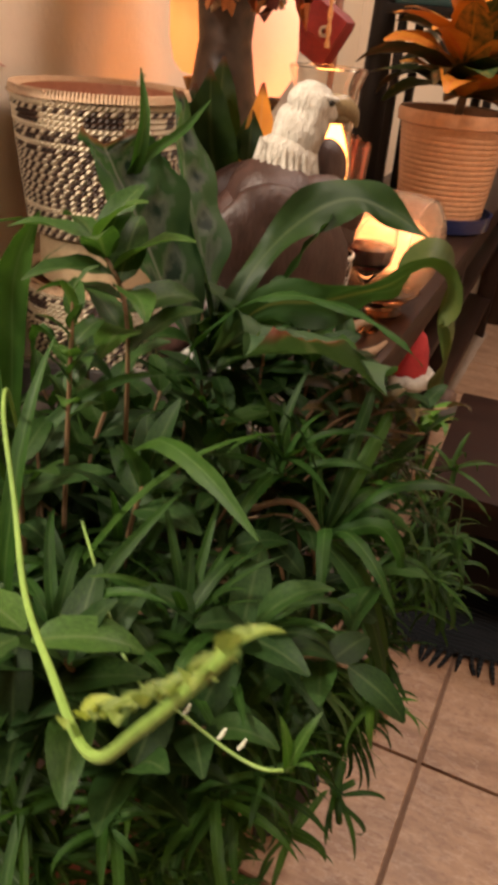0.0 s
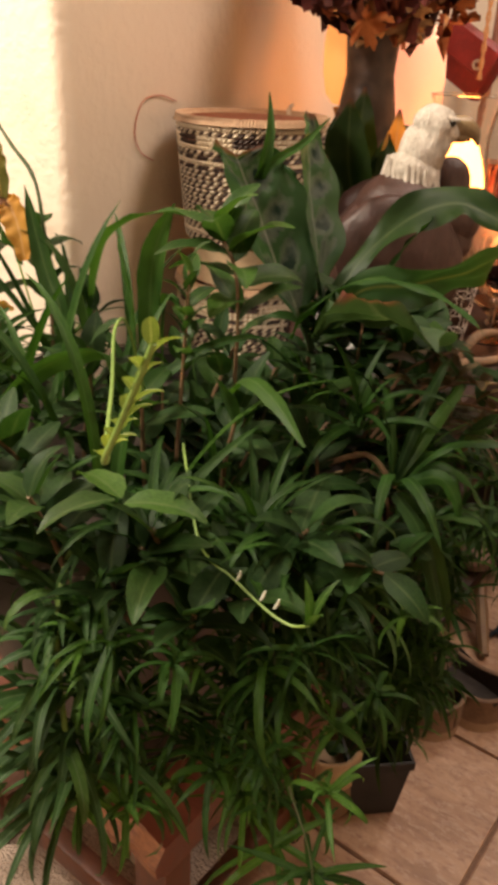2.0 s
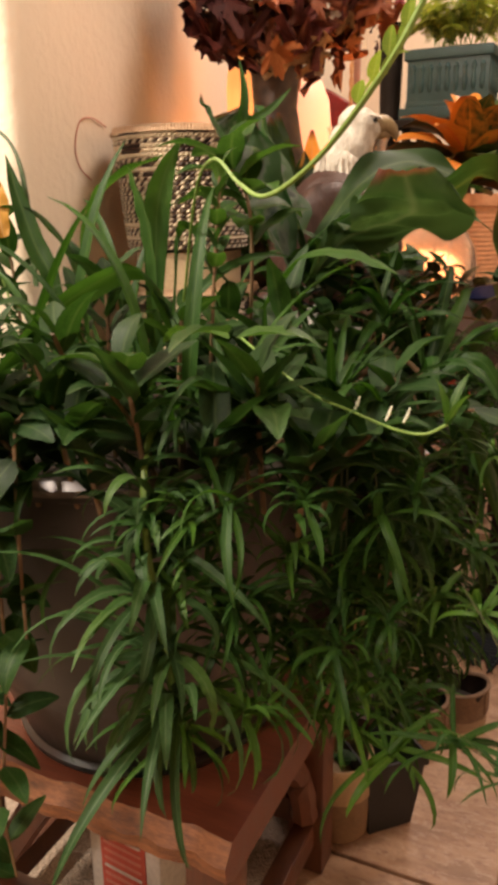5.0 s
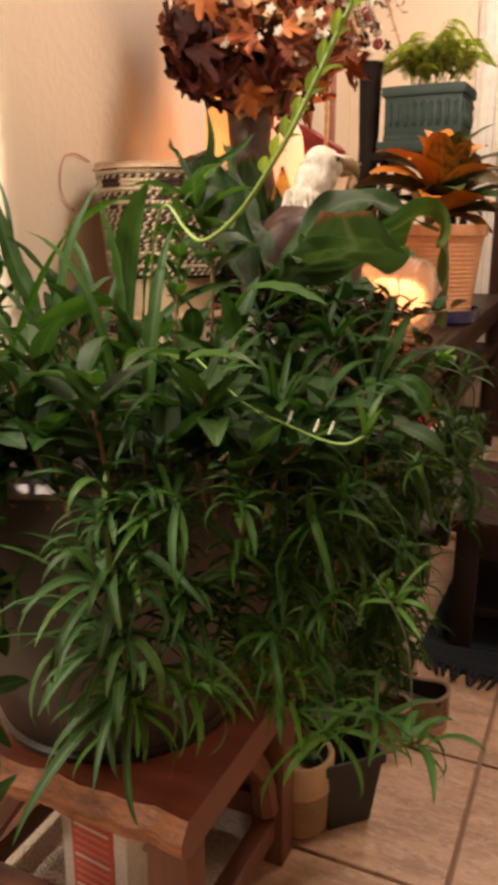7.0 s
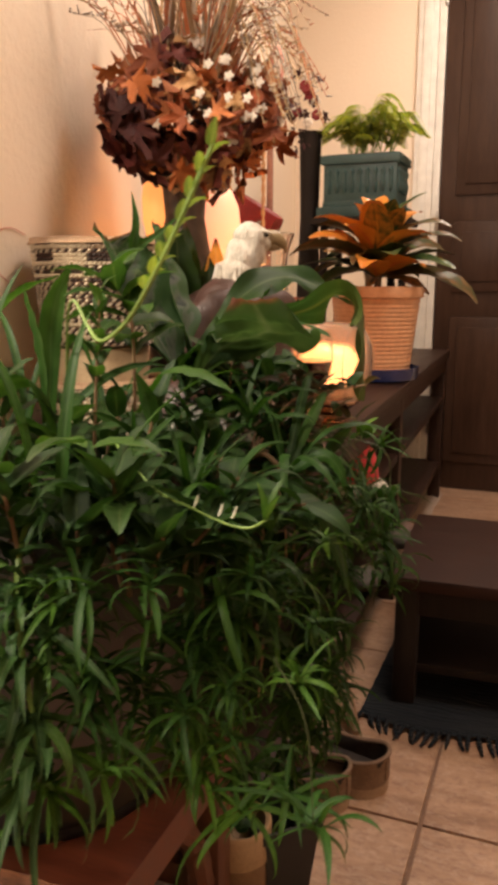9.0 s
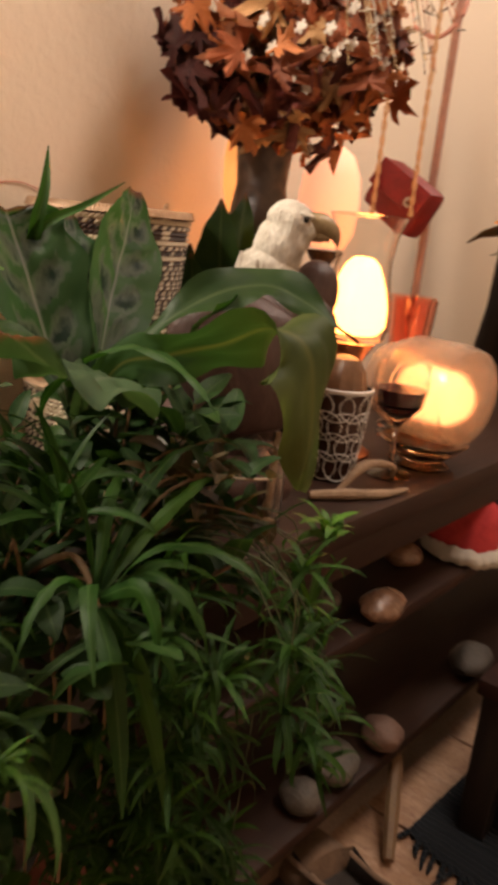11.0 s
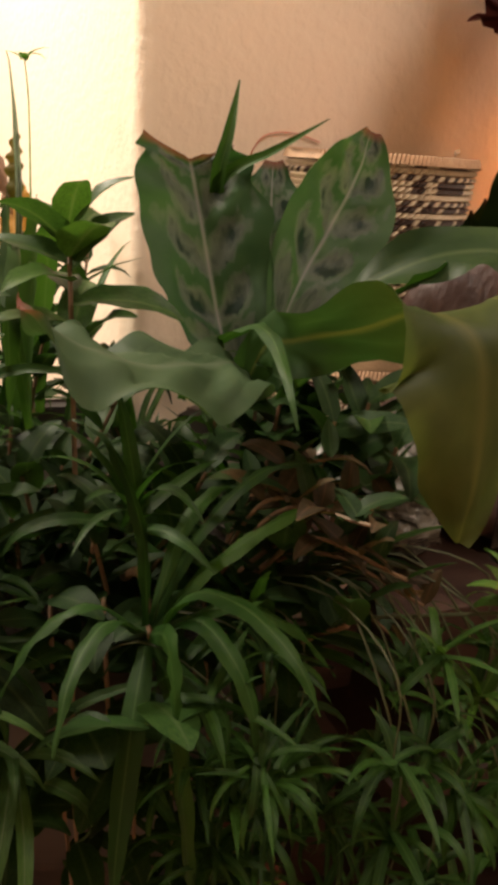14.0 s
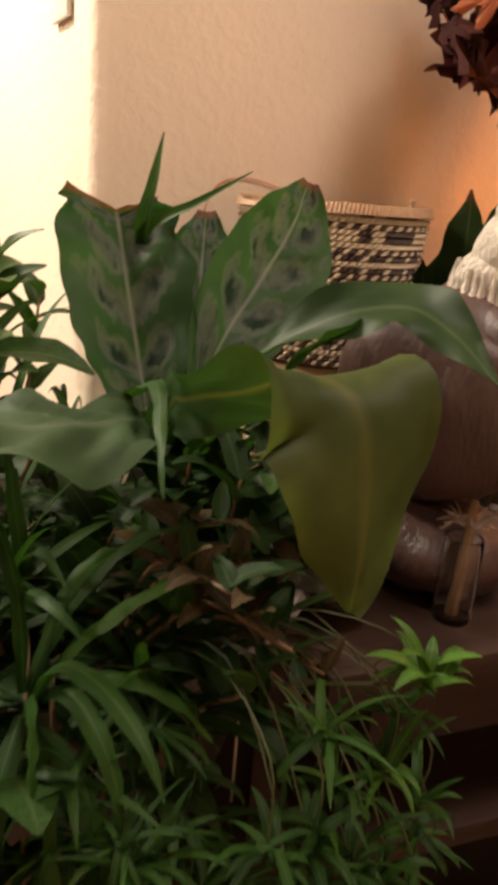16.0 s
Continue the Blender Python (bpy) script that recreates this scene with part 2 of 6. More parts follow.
def bm_tube(pts, radii, n=8, smooth_n=None, bm=None, wob=0.0):
    """A round bar along points, with radii from end to end."""
    line = bezier(pts, smooth_n) if smooth_n else [V(q) for q in pts]
    bm = bm or bmesh.new()
    rings = []
    for k, c in enumerate(line):
        d = (line[min(k + 1, len(line) - 1)] - line[max(k - 1, 0)]).normalized()
        s = d.cross(V((0.13, 0.31, 1)) if abs(d.z) < 0.9 else V((1, 0.2, 0))).normalized()
        u = s.cross(d)
        f = k / max(1, len(line) - 1) * (len(radii) - 1)
        i = min(int(f), len(radii) - 2) if len(radii) > 1 else 0
        r = radii[0] if len(radii) == 1 else radii[i] + (radii[i + 1] - radii[i]) * (f - i)
        r *= 1 + wob * noise.noise(c * 40)
        rings.append([bm.verts.new(c + r * (math.cos(2 * math.pi * j / n) * s + math.sin(2 * math.pi * j / n) * u)) for j in range(n)])
    for a, b in zip(rings, rings[1:]):
        for j in range(n):
            bm.faces.new((a[j], a[(j + 1) % n], b[(j + 1) % n], b[j]))
    bm.faces.new(rings[0][::-1])
    bm.faces.new(rings[-1])
    return bm


def blade_mesh(name, mat, droop=1.2, fold=0.25, shape="strap", n=9, wave=0.0, twist=0.0, seed=0, ratio=None):
    """A unit leaf: it starts at the origin along +x and bends down; 1 long and 1 wide."""
    rnd = random.Random(seed)
    verts, faces, uvs = [], [], []
    ratio = ratio or (0.085 if shape == "strap" else 0.38)
    x = z = 0.0
    ph = rnd.uniform(0, 6)
    for k in range(n + 1):
        s = k / n
        a = -droop * s * s * 0.9 - 0.1 * droop * s
        if k:
            x += math.cos(a) / n
            z += math.sin(a) / n
        if shape == "strap":
            w = 0.5 * (0.55 + 1.1 * s) * (1 - s) ** 0.85 * 1.36 if s > 0.3 else 0.5 * (0.72 + 0.55 * s)
        elif shape == "ovate":
            w = 0.5 * math.sin(math.pi * min(1, s ** 0.72 * 0.97 + 0.015)) ** 0.8 + 0.01
        else:
            w = 0.5 * (math.sin(math.pi * (0.08 + 0.92 * s) ** 0.9)) ** 0.65
        w = max(w, 0.015)
        tw = twist * s
        for j in range(5):
            q = (j - 2) / 2
            yy = q * w
            zz = abs(q) * w * fold + wave * math.sin(s * 14 + ph + (1.3 if q > 0 else 0)) * q * q * w
            rise = (zz * math.cos(tw) + yy * math.sin(tw)) * ratio
            verts.append((x - math.sin(a) * rise, yy * math.cos(tw) - zz * math.sin(tw), z + rise * math.cos(a)))
            uvs.append((s, 0.5 + q * 0.5))
    for k in range(n):
        for j in range(4):
            i = k * 5 + j
            faces.append((i, i + 5, i + 6, i + 1))
    return mesh_of(name, verts, faces, mat, uvs)


def set_leaf(me, name, parent, at, az, elev, length, width, roll=0.0, lift=1.0):
    """A leaf object at a place: az and elev in degrees, length and width in metres. Leaves of a kind share meshes."""
    ob = new(name, me)
    ob.parent = parent
    ob.matrix_local = Matrix.Translation(at) @ Euler((0, 0, radians(az))).to_matrix().to_4x4() @ Euler((0, -radians(elev), 0)).to_matrix().to_4x4() \
        @ Euler((radians(roll), 0, 0)).to_matrix().to_4x4() @ Matrix.Diagonal((length, width, length * lift, 1))
    return ob


def wide_leaf(name, pts, widths, across, mat, parent, fold=0.12, wave=0.0, waves=5.0, n=22, m=8, curl=0.0, thick=0.0007, label="", ragged=0.0, ridge=0.0016, skew=0.0):
    """A broad leaf along points, with widths from base to tip and its flat side turned by the given way across."""
    line = bezier(pts, n)
    verts, faces, uvs = [], [], []
    for k, c in enumerate(line):
        s = k / n
        d = (line[min(k + 1, n)] - line[max(k - 1, 0)]).normalized()
        f = s * (len(across) - 1)
        i = min(int(f), len(across) - 2) if len(across) > 1 else 0
        side = V(across[0]) if len(across) == 1 else V(across[i]).lerp(V(across[i + 1]), f - i)
        side = (side - d * side.dot(d)).normalized()
        up = side.cross(d)
        f = s * (len(widths) - 1)
        i = min(int(f), len(widths) - 2)
        w = 0.5 * (widths[i] + (widths[i + 1] - widths[i]) * (f - i))
        for j in range(m + 1):
            q = 2 * j / m - 1
            rim = 1 + ragged * noise.noise((s * 9 + q * 3, q * 5, 1.7)) * abs(q)
            lift = abs(q) ** 1.3 * w * fold + wave * math.sin(waves * 6.28 * s + (2.1 if q > 0 else 0)) * q * q - curl * q * q * w
            own = noise.noise((s * 5, q * 2, pts[0][0] * 50))
            lift += ridge * (0.7 + 1.2 * own) * math.sin(s * 34 - 7 * abs(q) + 3 * own) * min(1, 4 * abs(q)) * (1 - q * q) * min(1, w * 40)
            verts.append(c + side * (q * w * rim) + up * lift - d * (skew * min(q, 0.0) * w * s ** 3))
            uvs.append((s, 0.5 + q * 0.5))
    for k in range(n):
        for j in range(m):
            i = k * (m + 1) + j
            faces.append((i, i + m + 1, i + m + 2, i + 1))
    ob = part(name, mesh_of(name, verts, faces, mat, uvs), None, parent, label)
    return ob

# ---- the room ----
SLOPE = math.degrees(math.atan2(0.149, 0.989))  # the side wall stands a little askew to the tiles


def room():
    # side wall, its rounded outer corner, and the wall that turns away to the side room: one mesh, 0.11 thick
    u, w = V((-0.149, 0.989, 0)), V((-0.989, -0.149, 0))
    p0, r = V((-0.429, 0.945, 0)), 0.022
    inner = []
    c = p0 + w * r + u * r
    for k in range(9):
        a = math.pi / 2 * k / 8
        inner.append(c - w * r * math.cos(a) - u * r * math.sin(a))
    far, left = p0 + u * 2.84, p0 + w * 2.3
    outline = [far] + inner + [left, left + u * 0.11, p0 + u * 0.11 + w * 0.11, far + w * 0.11]
    bm = bmesh.new()
    lo = [bm.verts.new(q) for q in outline]
    hi = [bm.verts.new(q + V((0, 0, 2.6))) for q in outline]
    for k in range(len(lo)):
        bm.faces.new((lo[k], lo[(k + 1) % len(lo)], hi[(k + 1) % len(lo)], hi[k]))
    tagged(part("wall_side", bm, WALL, None), "beige knockdown-textured wall with a rounded outer corner", "wall", kind="structure")
    # back wall with the door's opening
    bm = bmesh.new()
    bm_box((0.635, 0.12, 2.6), (-0.6025, 3.78, 1.3), bevel=0, bm=bm)
    bm_box((1.565, 0.12, 2.6), (1.5175, 3.78, 1.3), bevel=0, bm=bm)
    bm_box((1.02, 0.12, 0.14), (0.225, 3.78, 2.53), bevel=0, bm=bm)
    tagged(part("wall_back", bm, WALL, None), "beige painted wall round the entrance door", "wall", kind="structure")
    for name, size, at in (("wall_right", (0.12, 6.4, 2.6), (2.30, 0.6, 1.3)), ("wall_front", (5.2, 0.12, 2.6), (-0.25, -2.6, 1.3)), ("wall_left", (0.12, 6.4, 2.6), (-2.80, 0.6, 1.3))):
        tagged(part(name, bm_box(size, at, bevel=0), WALL, None), "plain beige painted wall", "wall", kind="structure")
    tagged(part("ceiling", bm_box((5.4, 6.6, 0.1), (-0.25, 0.6, 2.65), bevel=0), CEIL, None), "off-white painted ceiling", "ceiling", kind="structure")
    tagged(part("floor", bm_box((5.4, 6.6, 0.1), (-0.25, 0.6, -0.058), bevel=0), GROUT, None), "brown grouted floor slab", "floor", kind="structure")


GROUT = speckled("brown_grout", (0.19, 0.11, 0.075), (0.25, 0.15, 0.10), 30, 0.9)


def tile_stone():
    m = Mat("travertine_tile", 0.42)
    v = m.coord()
    sh = m.node("ShaderNodeVectorMath")
    sh.operation = "ADD"
    off = m.t.nodes.new("ShaderNodeCombineXYZ")
    mul = m.node("ShaderNodeMath")
    mul.operation = "MULTIPLY"
    mul.inputs[1].default_value = 37.0
    m.link(m.rand(), mul.inputs[0])
    m.link(mul.outputs[0], off.inputs[0])
    m.link(mul.outputs[0], off.inputs[1])
    m.link(v, sh.inputs[0])
    m.link(off.outputs[0], sh.inputs[1])
    band = m.noise(7, 6, 0.6, vec=sh.outputs[0], stretch=(1.0, 3.2, 1.0))
    fine = m.noise(70, 6, 0.7, vec=sh.outputs[0], stretch=(1.0, 1.5, 1.0))
    vein = m.noise(9, 7, 0.65, vec=sh.outputs[0], stretch=(1.0, 3.0, 1.0))
    base = m.ramp(band, (0.28, (0.22, 0.122, 0.072)), (0.5, (0.37, 0.225, 0.140)), (0.72, (0.48, 0.315, 0.205)))
    base = m.mix(m.ramp(fine, (0.48, (0, 0, 0)), (0.66, (0.7, 0.7, 0.7))), base, (0.22, 0.115, 0.078))
    base = m.mix(m.ramp(vein, (0.485, (0, 0, 0)), (0.5, (0.5, 0.5, 0.5)), (0.515, (0, 0, 0))), base, (0.56, 0.42, 0.32))
    m.color(base).bump(fine, 0.15, 0.001).rough(band, 0.32, 0.55)
    return m.m


TILESTONE = tile_stone()


def carpet_pile():
    m = Mat("beige_carpet", 0.95, 0, 0.1)
    v = m.node("ShaderNodeTexVoronoi", Scale=240.0)
    m.link(m.coord(), v.inputs["Vector"])
    m.color(m.mix(0.5, m.ramp(v.outputs["Distance"], (0.0, (0.55, 0.44, 0.35)), (0.7, (0.30, 0.23, 0.18))), m.ramp(m.noise(12), (0.3, (0.40, 0.31, 0.245)), (0.7, (0.53, 0.42, 0.34)))))
    m.bump(v.outputs["Distance"], 0.9, 0.006)
    return m.m


def carpet():
    bm = bmesh.new()
    nx, ny = 60, 110
    grid = [[bm.verts.new((-2.74 + 2.67 * i / nx, -2.5 + 6.1 * j / ny, 0.009 + 0.0035 * noise.noise((i * 0.9, j * 0.9, 3)))) for j in range(ny + 1)] for i in range(nx + 1)]
    for i in range(nx):
        for j in range(ny):
            bm.faces.new((grid[i][j], grid[i + 1][j], grid[i + 1][j + 1], grid[i][j + 1]))
    for j in range(ny + 1):
        grid[nx][j].co.z = -0.004
    tagged(part("carpet", bm, carpet_pile(), None), "beige short-pile carpet beside the tiled floor", "carpet", kind="structure")


def door():
    d = thing("door_1", (-0.235, 3.74, 0), "dark brown panelled entrance door, closed", "door", kind="structure")
    for name, size, at in (("casing", (0.085, 0.03, 2.50), (-0.02, -0.035, 1.25)), ("casing", (0.085, 0.03, 2.50), (0.955, -0.035, 1.25)), ("casing", (0.889, 0.03, 0.085), (0.4675, -0.035, 2.457))):
        bm = bm_box(size, at, bevel=0.006)
        bm_box((size[0] * (0.45 if size[0] < 0.2 else 1), 0.012, size[2] * (0.45 if size[2] < 0.2 else 1)), (at[0], at[1] - 0.02, at[2]), bevel=0.004, bm=bm)
        part(name, bm, TRIM, d, "white moulded door casing")
    part("jamb", bm_box((0.03, 0.13, 2.41), (0.038, 0.03, 1.205), bevel=0.002), TRIM, d, "white door jamb")
    leaf = part("door_leaf", bm_box((0.86, 0.042, 2.40), (0.487, -0.01, 1.205), bevel=0.003), DOORWOOD, d)
    for x in (0.125, 0.53):
        for z, h in ((1.80, 0.98), (1.05, 0.30), (0.46, 0.66)):
            bm = bm_box((0.315, 0.016, h), (x + 0.157, -0.034, z), bevel=0.008)
            bm_box((0.235, 0.012, h - 0.09), (x + 0.157, -0.044, z), bevel=0.008, bm=bm)
            part("door_panel", bm, DOORWOOD, leaf)
    for z in (0.3, 1.2, 2.12):
        part("hinge", bm_box((0.012, 0.022, 0.09), (0.052, -0.04, z), bevel=0.003), STEEL, leaf, "brushed steel hinge")


STEEL = speckled("brushed_steel", (0.5, 0.48, 0.45), (0.62, 0.6, 0.56), 30, 0.3, 0.05, metal=1.0)

room()
carpet()
door()
bm = bm_box((0.012, 2.68, 0.09), (0, 1.34, 0.045), bevel=0.004)
bb = part("baseboard", bm, TRIM, None)
bb.matrix_world = pose(-0.424, 1.03, 0, 0, 0, SLOPE)
tagged(bb, "white painted baseboard", "baseboard", kind="structure")

# light switch on the bright wall
sw = thing("light_switch", (-0.549, 0.923, 1.235), "white plastic light switch on the wall", "light switch", turn=SLOPE)
part("plate", bm_box((0.075, 0.006, 0.12), (0, -0.001, 0), bevel=0.002), TRIM, sw)
part("rocker", bm_box((0.034, 0.008, 0.066), (0, -0.006, 0), (3, 0, 0), bevel=0.002), TRIM, sw)

# ---- console table and what stands on it ----
TURN = 2.0
table = thing("console_table", (-0.004, 1.30, 0), "long dark-stained wooden console table with two lower shelves", "table", turn=TURN)
L0, L1, DEPTH, TOP = -0.22, 2.28, 0.40, TT
part("tabletop", bm_box((DEPTH, L1 - L0, 0.035), (-DEPTH / 2, (L0 + L1) / 2, TOP - 0.0175), bevel=0.004), TABLEWOOD, table)
for z in (0.44, 0.155):
    part("shelf", bm_box((DEPTH - 0.03, L1 - L0 - 0.06, 0.024), (-DEPTH / 2, (L0 + L1) / 2, z), bevel=0.003), TABLEWOOD, table)
for y in (L0 + 0.04, 1.03, L1 - 0.04):
    for x in (-0.035 if y > 0 else -0.19, -DEPTH + 0.035):
        part("leg", bm_box((0.05, 0.05, TOP - 0.036), (x, y, (TOP - 0.036) / 2), bevel=0.004), TABLEWOOD, table)
part("apron", bm_box((0.018, L1 - L0 - 0.1, 0.05), (-0.02, (L0 + L1) / 2, TOP - 0.062), bevel=0.002), TABLEWOOD, table)

# ---- low stool with the tub of plants ----
stool = thing("low_stool", (-0.225, 0.852, 0), "red-brown wooden stool with a pale live edge", "stool")
bm = bmesh.new()
nx = 44
rows = []
for i in range(nx + 1):
    x = -0.20 + 0.40 * i / nx
    fy = -0.182 + 0.006 * noise.noise((x * 22, 0, 0)) + 0.003 * noise.noise((x * 60, 5, 0))
    ring = [(x, fy + 0.012, 0.314), (x, fy - 0.004 + 0.004 * noise.noise((x * 40, 1, 2)), 0.296), (x, fy - 0.002, 0.278), (x, fy + 0.016, 0.266), (x, 0.18, 0.266), (x, 0.18, 0.314)]
    rows.append([bm.verts.new(q) for q in ring])
for a, b in zip(rows, rows[1:]):
    for k in range(6):
        f = bm.faces.new((a[k], a[(k + 1) % 6], b[(k + 1) % 6], b[k]))
        f.material_index = 1 if k in (0, 1, 2) else 0
bm.faces.new(rows[0][::-1])
bm.faces.new(rows[-1])
part("seat", bm, [REDWOOD, BARKEDGE], stool, "red-brown slab seat with a pale live edge")
for x in (-0.165, 0.165):
    for y in (-0.14, 0.14):
        part("leg", bm_box((0.052, 0.045, 0.266), (x, y, 0.133), (0, 0, 0), bevel=0.006), STUMPWOOD, stool)
for y in (-0.14, 0.14):
    part("stretcher", bm_box((0.29, 0.028, 0.04), (0, y, 0.085), bevel=0.005), STUMPWOOD, stool)
    for s in (-1, 1) if y > 0 else (-1,):
        part("brace", bm_tube([(s * 0.15, y, 0.12), (s * 0.11, y, 0.17), (s * 0.05, y, 0.263)], [0.022, 0.019, 0.022], 8, 8, wob=0.2), STUMPWOOD, stool, "curved branch brace")
for x in (-0.165, 0.165):
    part("stretcher", bm_box((0.028, 0.24, 0.04), (x, 0, 0.065), bevel=0.005), STUMPWOOD, stool)
    part("brace", bm_tube([(x, 0.115, 0.10), (x, 0.09, 0.18), (x, 0.02, 0.263)], [0.02, 0.017, 0.02], 8, 8, wob=0.2), STUMPWOOD, stool, "curved branch brace")

TUBGREY = Mat("grey_brown_plastic", 0.42)
TUBGREY.color(TUBGREY.ramp(TUBGREY.noise(9, 4), (0.3, (0.018, 0.014, 0.012)), (0.7, (0.034, 0.027, 0.022)))).bump(TUBGREY.noise(40), 0.05)
SOIL = speckled("potting_soil", (0.02, 0.013, 0.009), (0.06, 0.04, 0.027), 60, 0.95, 0.9, 0.006)
tub = thing("plant_tub", (-0.225, 0.856, 0.316), "large round grey-brown plastic plant tub", "plant pot")
part("tub_wall", bm_lathe([(0.0, 0.0), (0.142, 0.0), (0.150, 0.006), (0.190, 0.12), (0.232, 0.25), (0.262, 0.352), (0.272, 0.356), (0.276, 0.366), (0.270, 0.372), (0.260, 0.366), (0.228, 0.25), (0.18, 0.09), (0.0, 0.08)], 56), TUBGREY.m, tub)
part("rim", bm_lathe([(0.268, 0.364), (0.276, 0.362), (0.280, 0.369), (0.275, 0.376), (0.267, 0.374), (0.268, 0.364)], 56), speckled("tub_rim_plastic", (0.12, 0.10, 0.085), (0.18, 0.15, 0.13), 20, 0.25, 0.05), tub)
part("soil", bm_lathe([(0.0, 0.345), (0.1, 0.34), (0.2, 0.335), (0.252, 0.328)], 40, 0.02), SOIL, tub)
part("foot_ring", bm_lathe([(0.135, 0.0), (0.156, 0.0), (0.158, 0.008), (0.150, 0.012), (0.145, 0.008)], 48), glass("clear_saucer_plastic", (0.75, 0.72, 0.68), 0.35), tub, "clear plastic saucer")

# ---- plants on the stool ----
STRAP = leaf_green("strap_leaf", (0.011, 0.045, 0.004), (0.029, 0.095, 0.009), (0.055, 0.13, 0.02), 0.46)
ARCH = leaf_green("arching_leaf", (0.024, 0.074, 0.012), (0.054, 0.140, 0.026), (0.11, 0.20, 0.06), 0.46)
PALE = leaf_green("young_leaf", (0.024, 0.088, 0.007), (0.062, 0.175, 0.016), (0.12, 0.24, 0.04), 0.40)
OVATE = leaf_green("ovate_leaf", (0.009, 0.036, 0.005), (0.025, 0.072, 0.010), (0.05, 0.10, 0.02), 0.48)
BROAD = leaf_green("broad_leaf", (0.018, 0.066, 0.011), (0.040, 0.110, 0.022), (0.19, 0.24, 0.13), 0.5, 0.0, (0.13, 0.07, 0.025), True, 0.18, True)
SMOOTHL = leaf_green("smooth_broad_leaf", (0.012, 0.040, 0.005), (0.026, 0.066, 0.008), (0.05, 0.095, 0.018), 0.45, 0.0, (0.10, 0.06, 0.02), True, 0.2)
WORN = leaf_green("worn_broad_leaf", (0.022, 0.062, 0.013), (0.050, 0.104, 0.026), (0.075, 0.125, 0.042), 0.55, 0.0, (0.14, 0.07, 0.03), True, 0.2)
OLIVE = leaf_green("olive_leaf", (0.028, 0.055, 0.008), (0.060, 0.097, 0.015), (0.09, 0.12, 0.018), 0.5, 0.0, None, True, 0.2, foot=(0.022, 0.064, 0.010))
BSTRAP = leaf_green("broad_strap_leaf", (0.016, 0.056, 0.006), (0.040, 0.115, 0.013), (0.06, 0.13, 0.02), 0.42)
STALK = speckled("dark_green_stalk", (0.03, 0.06, 0.015), (0.06, 0.10, 0.03), 40, 0.5)
YELLOW = leaf_green("yellowed_leaf", (0.42, 0.25, 0.03), (0.60, 0.42, 0.06), (0.5, 0.4, 0.1), 0.45, 0.0, (0.14, 0.05, 0.02))
DRY = speckled("dry_brown_leaf", (0.12, 0.055, 0.028), (0.27, 0.15, 0.08), 30, 0.8, 0.6, 0.004)
STEM = speckled("brown_stem", (0.13, 0.065, 0.035), (0.20, 0.13, 0.06), 40, 0.6)
GSTEM = speckled("pale_green_stem", (0.12, 0.22, 0.035), (0.20, 0.32, 0.06), 40, 0.5)
VARIANTS = ((0.5, 0.3, 0, 0.2), (1.0, 0.28, 0, -0.3), (1.5, 0.25, 0.02, 0.4), (2.0, 0.25, 0, -0.2), (2.5, 0.2, 0.02, 0.5), (1.3, 0.3, 0, 0.9), (1.8, 0.35, 0.0, -0.8))
STRAPS = [blade_mesh("strap_blade", STRAP, d, f, "strap", 9, w, t, k) for k, (d, f, w, t) in enumerate(VARIANTS)]
UPRIGHTS = STRAPS[:2] + [STRAPS[5]]
ARCHES = [blade_mesh("arching_blade", ARCH, d, f, "strap", 10, w, t, k) for k, (d, f, w, t) in enumerate(((1.1, 0.35, 0, 0.2), (1.6, 0.3, 0.02, -0.3), (2.1, 0.3, 0, 0.3), (2.5, 0.25, 0.02, -0.2)))]
PALES = [blade_mesh("young_blade", PALE, d, f, "strap", 8, 0, t, k) for k, (d, f, t) in enumerate(((0.6, 0.35, 0.3), (1.2, 0.3, -0.3), (1.9, 0.25, 0.2)))]
OVATES = [blade_mesh("ovate_blade", OVATE, d, f, "ovate", 7, w, t, k) for k, (d, f, w, t) in enumerate(((0.3, 0.25, 0.05, 0), (0.8, 0.2, 0.08, 0.2), (1.2, 0.3, 0.05, -0.2), (0.6, 0.1, 0.1, 0.3)))]
rng = random.Random(7)


def tuft(parent, at, count, length, width, meshes, spread=(10, 75), lean=None, name="leaf"):
    """A rosette of arching leaves; lean: a way and its spread that most of them take."""
    for k in range(count):
        az = 360 * k / count + rng.uniform(-25, 25)
        if lean and rng.random() < 0.75:
            az = lean[0] + rng.uniform(-lean[1], lean[1])
        off = V((rng.uniform(-1, 1), rng.uniform(-1, 1), rng.uniform(-1, 1))) * width * 0.7
        set_leaf(rng.choice(meshes), name, parent, V(at) + off, az, rng.uniform(*spread), length * rng.uniform(0.6, 1.15), width * rng.uniform(0.75, 1.25), rng.uniform(-25, 25))


def leafy_stem(parent, pts, radius, count, length, width, meshes, first=0.2, elev=(5, 50), mat=None):
    """A stem with leaves set round it in a spiral."""
    part("stem", bm_tube(pts, [radius, radius * 0.7], 6, 14), mat or STEM, parent)
    line = bezier(pts, 60)
    a = rng.uniform(0, 360)
    for k in range(count):
        s = first + (1 - first) * k / max(1, count - 1)
        a += 137 + rng.uniform(-15, 15)
        top = 0.55 + 0.45 * math.sin(math.pi * min(1, 0.25 + 0.75 * (1 - s)))
        set_leaf(rng.choice(meshes), "leaf", parent, line[int(s * 60)], a, rng.uniform(*elev) + 25 * s, length * top * rng.uniform(0.85, 1.15), width * top * rng.uniform(0.85, 1.15), rng.uniform(-20, 20))


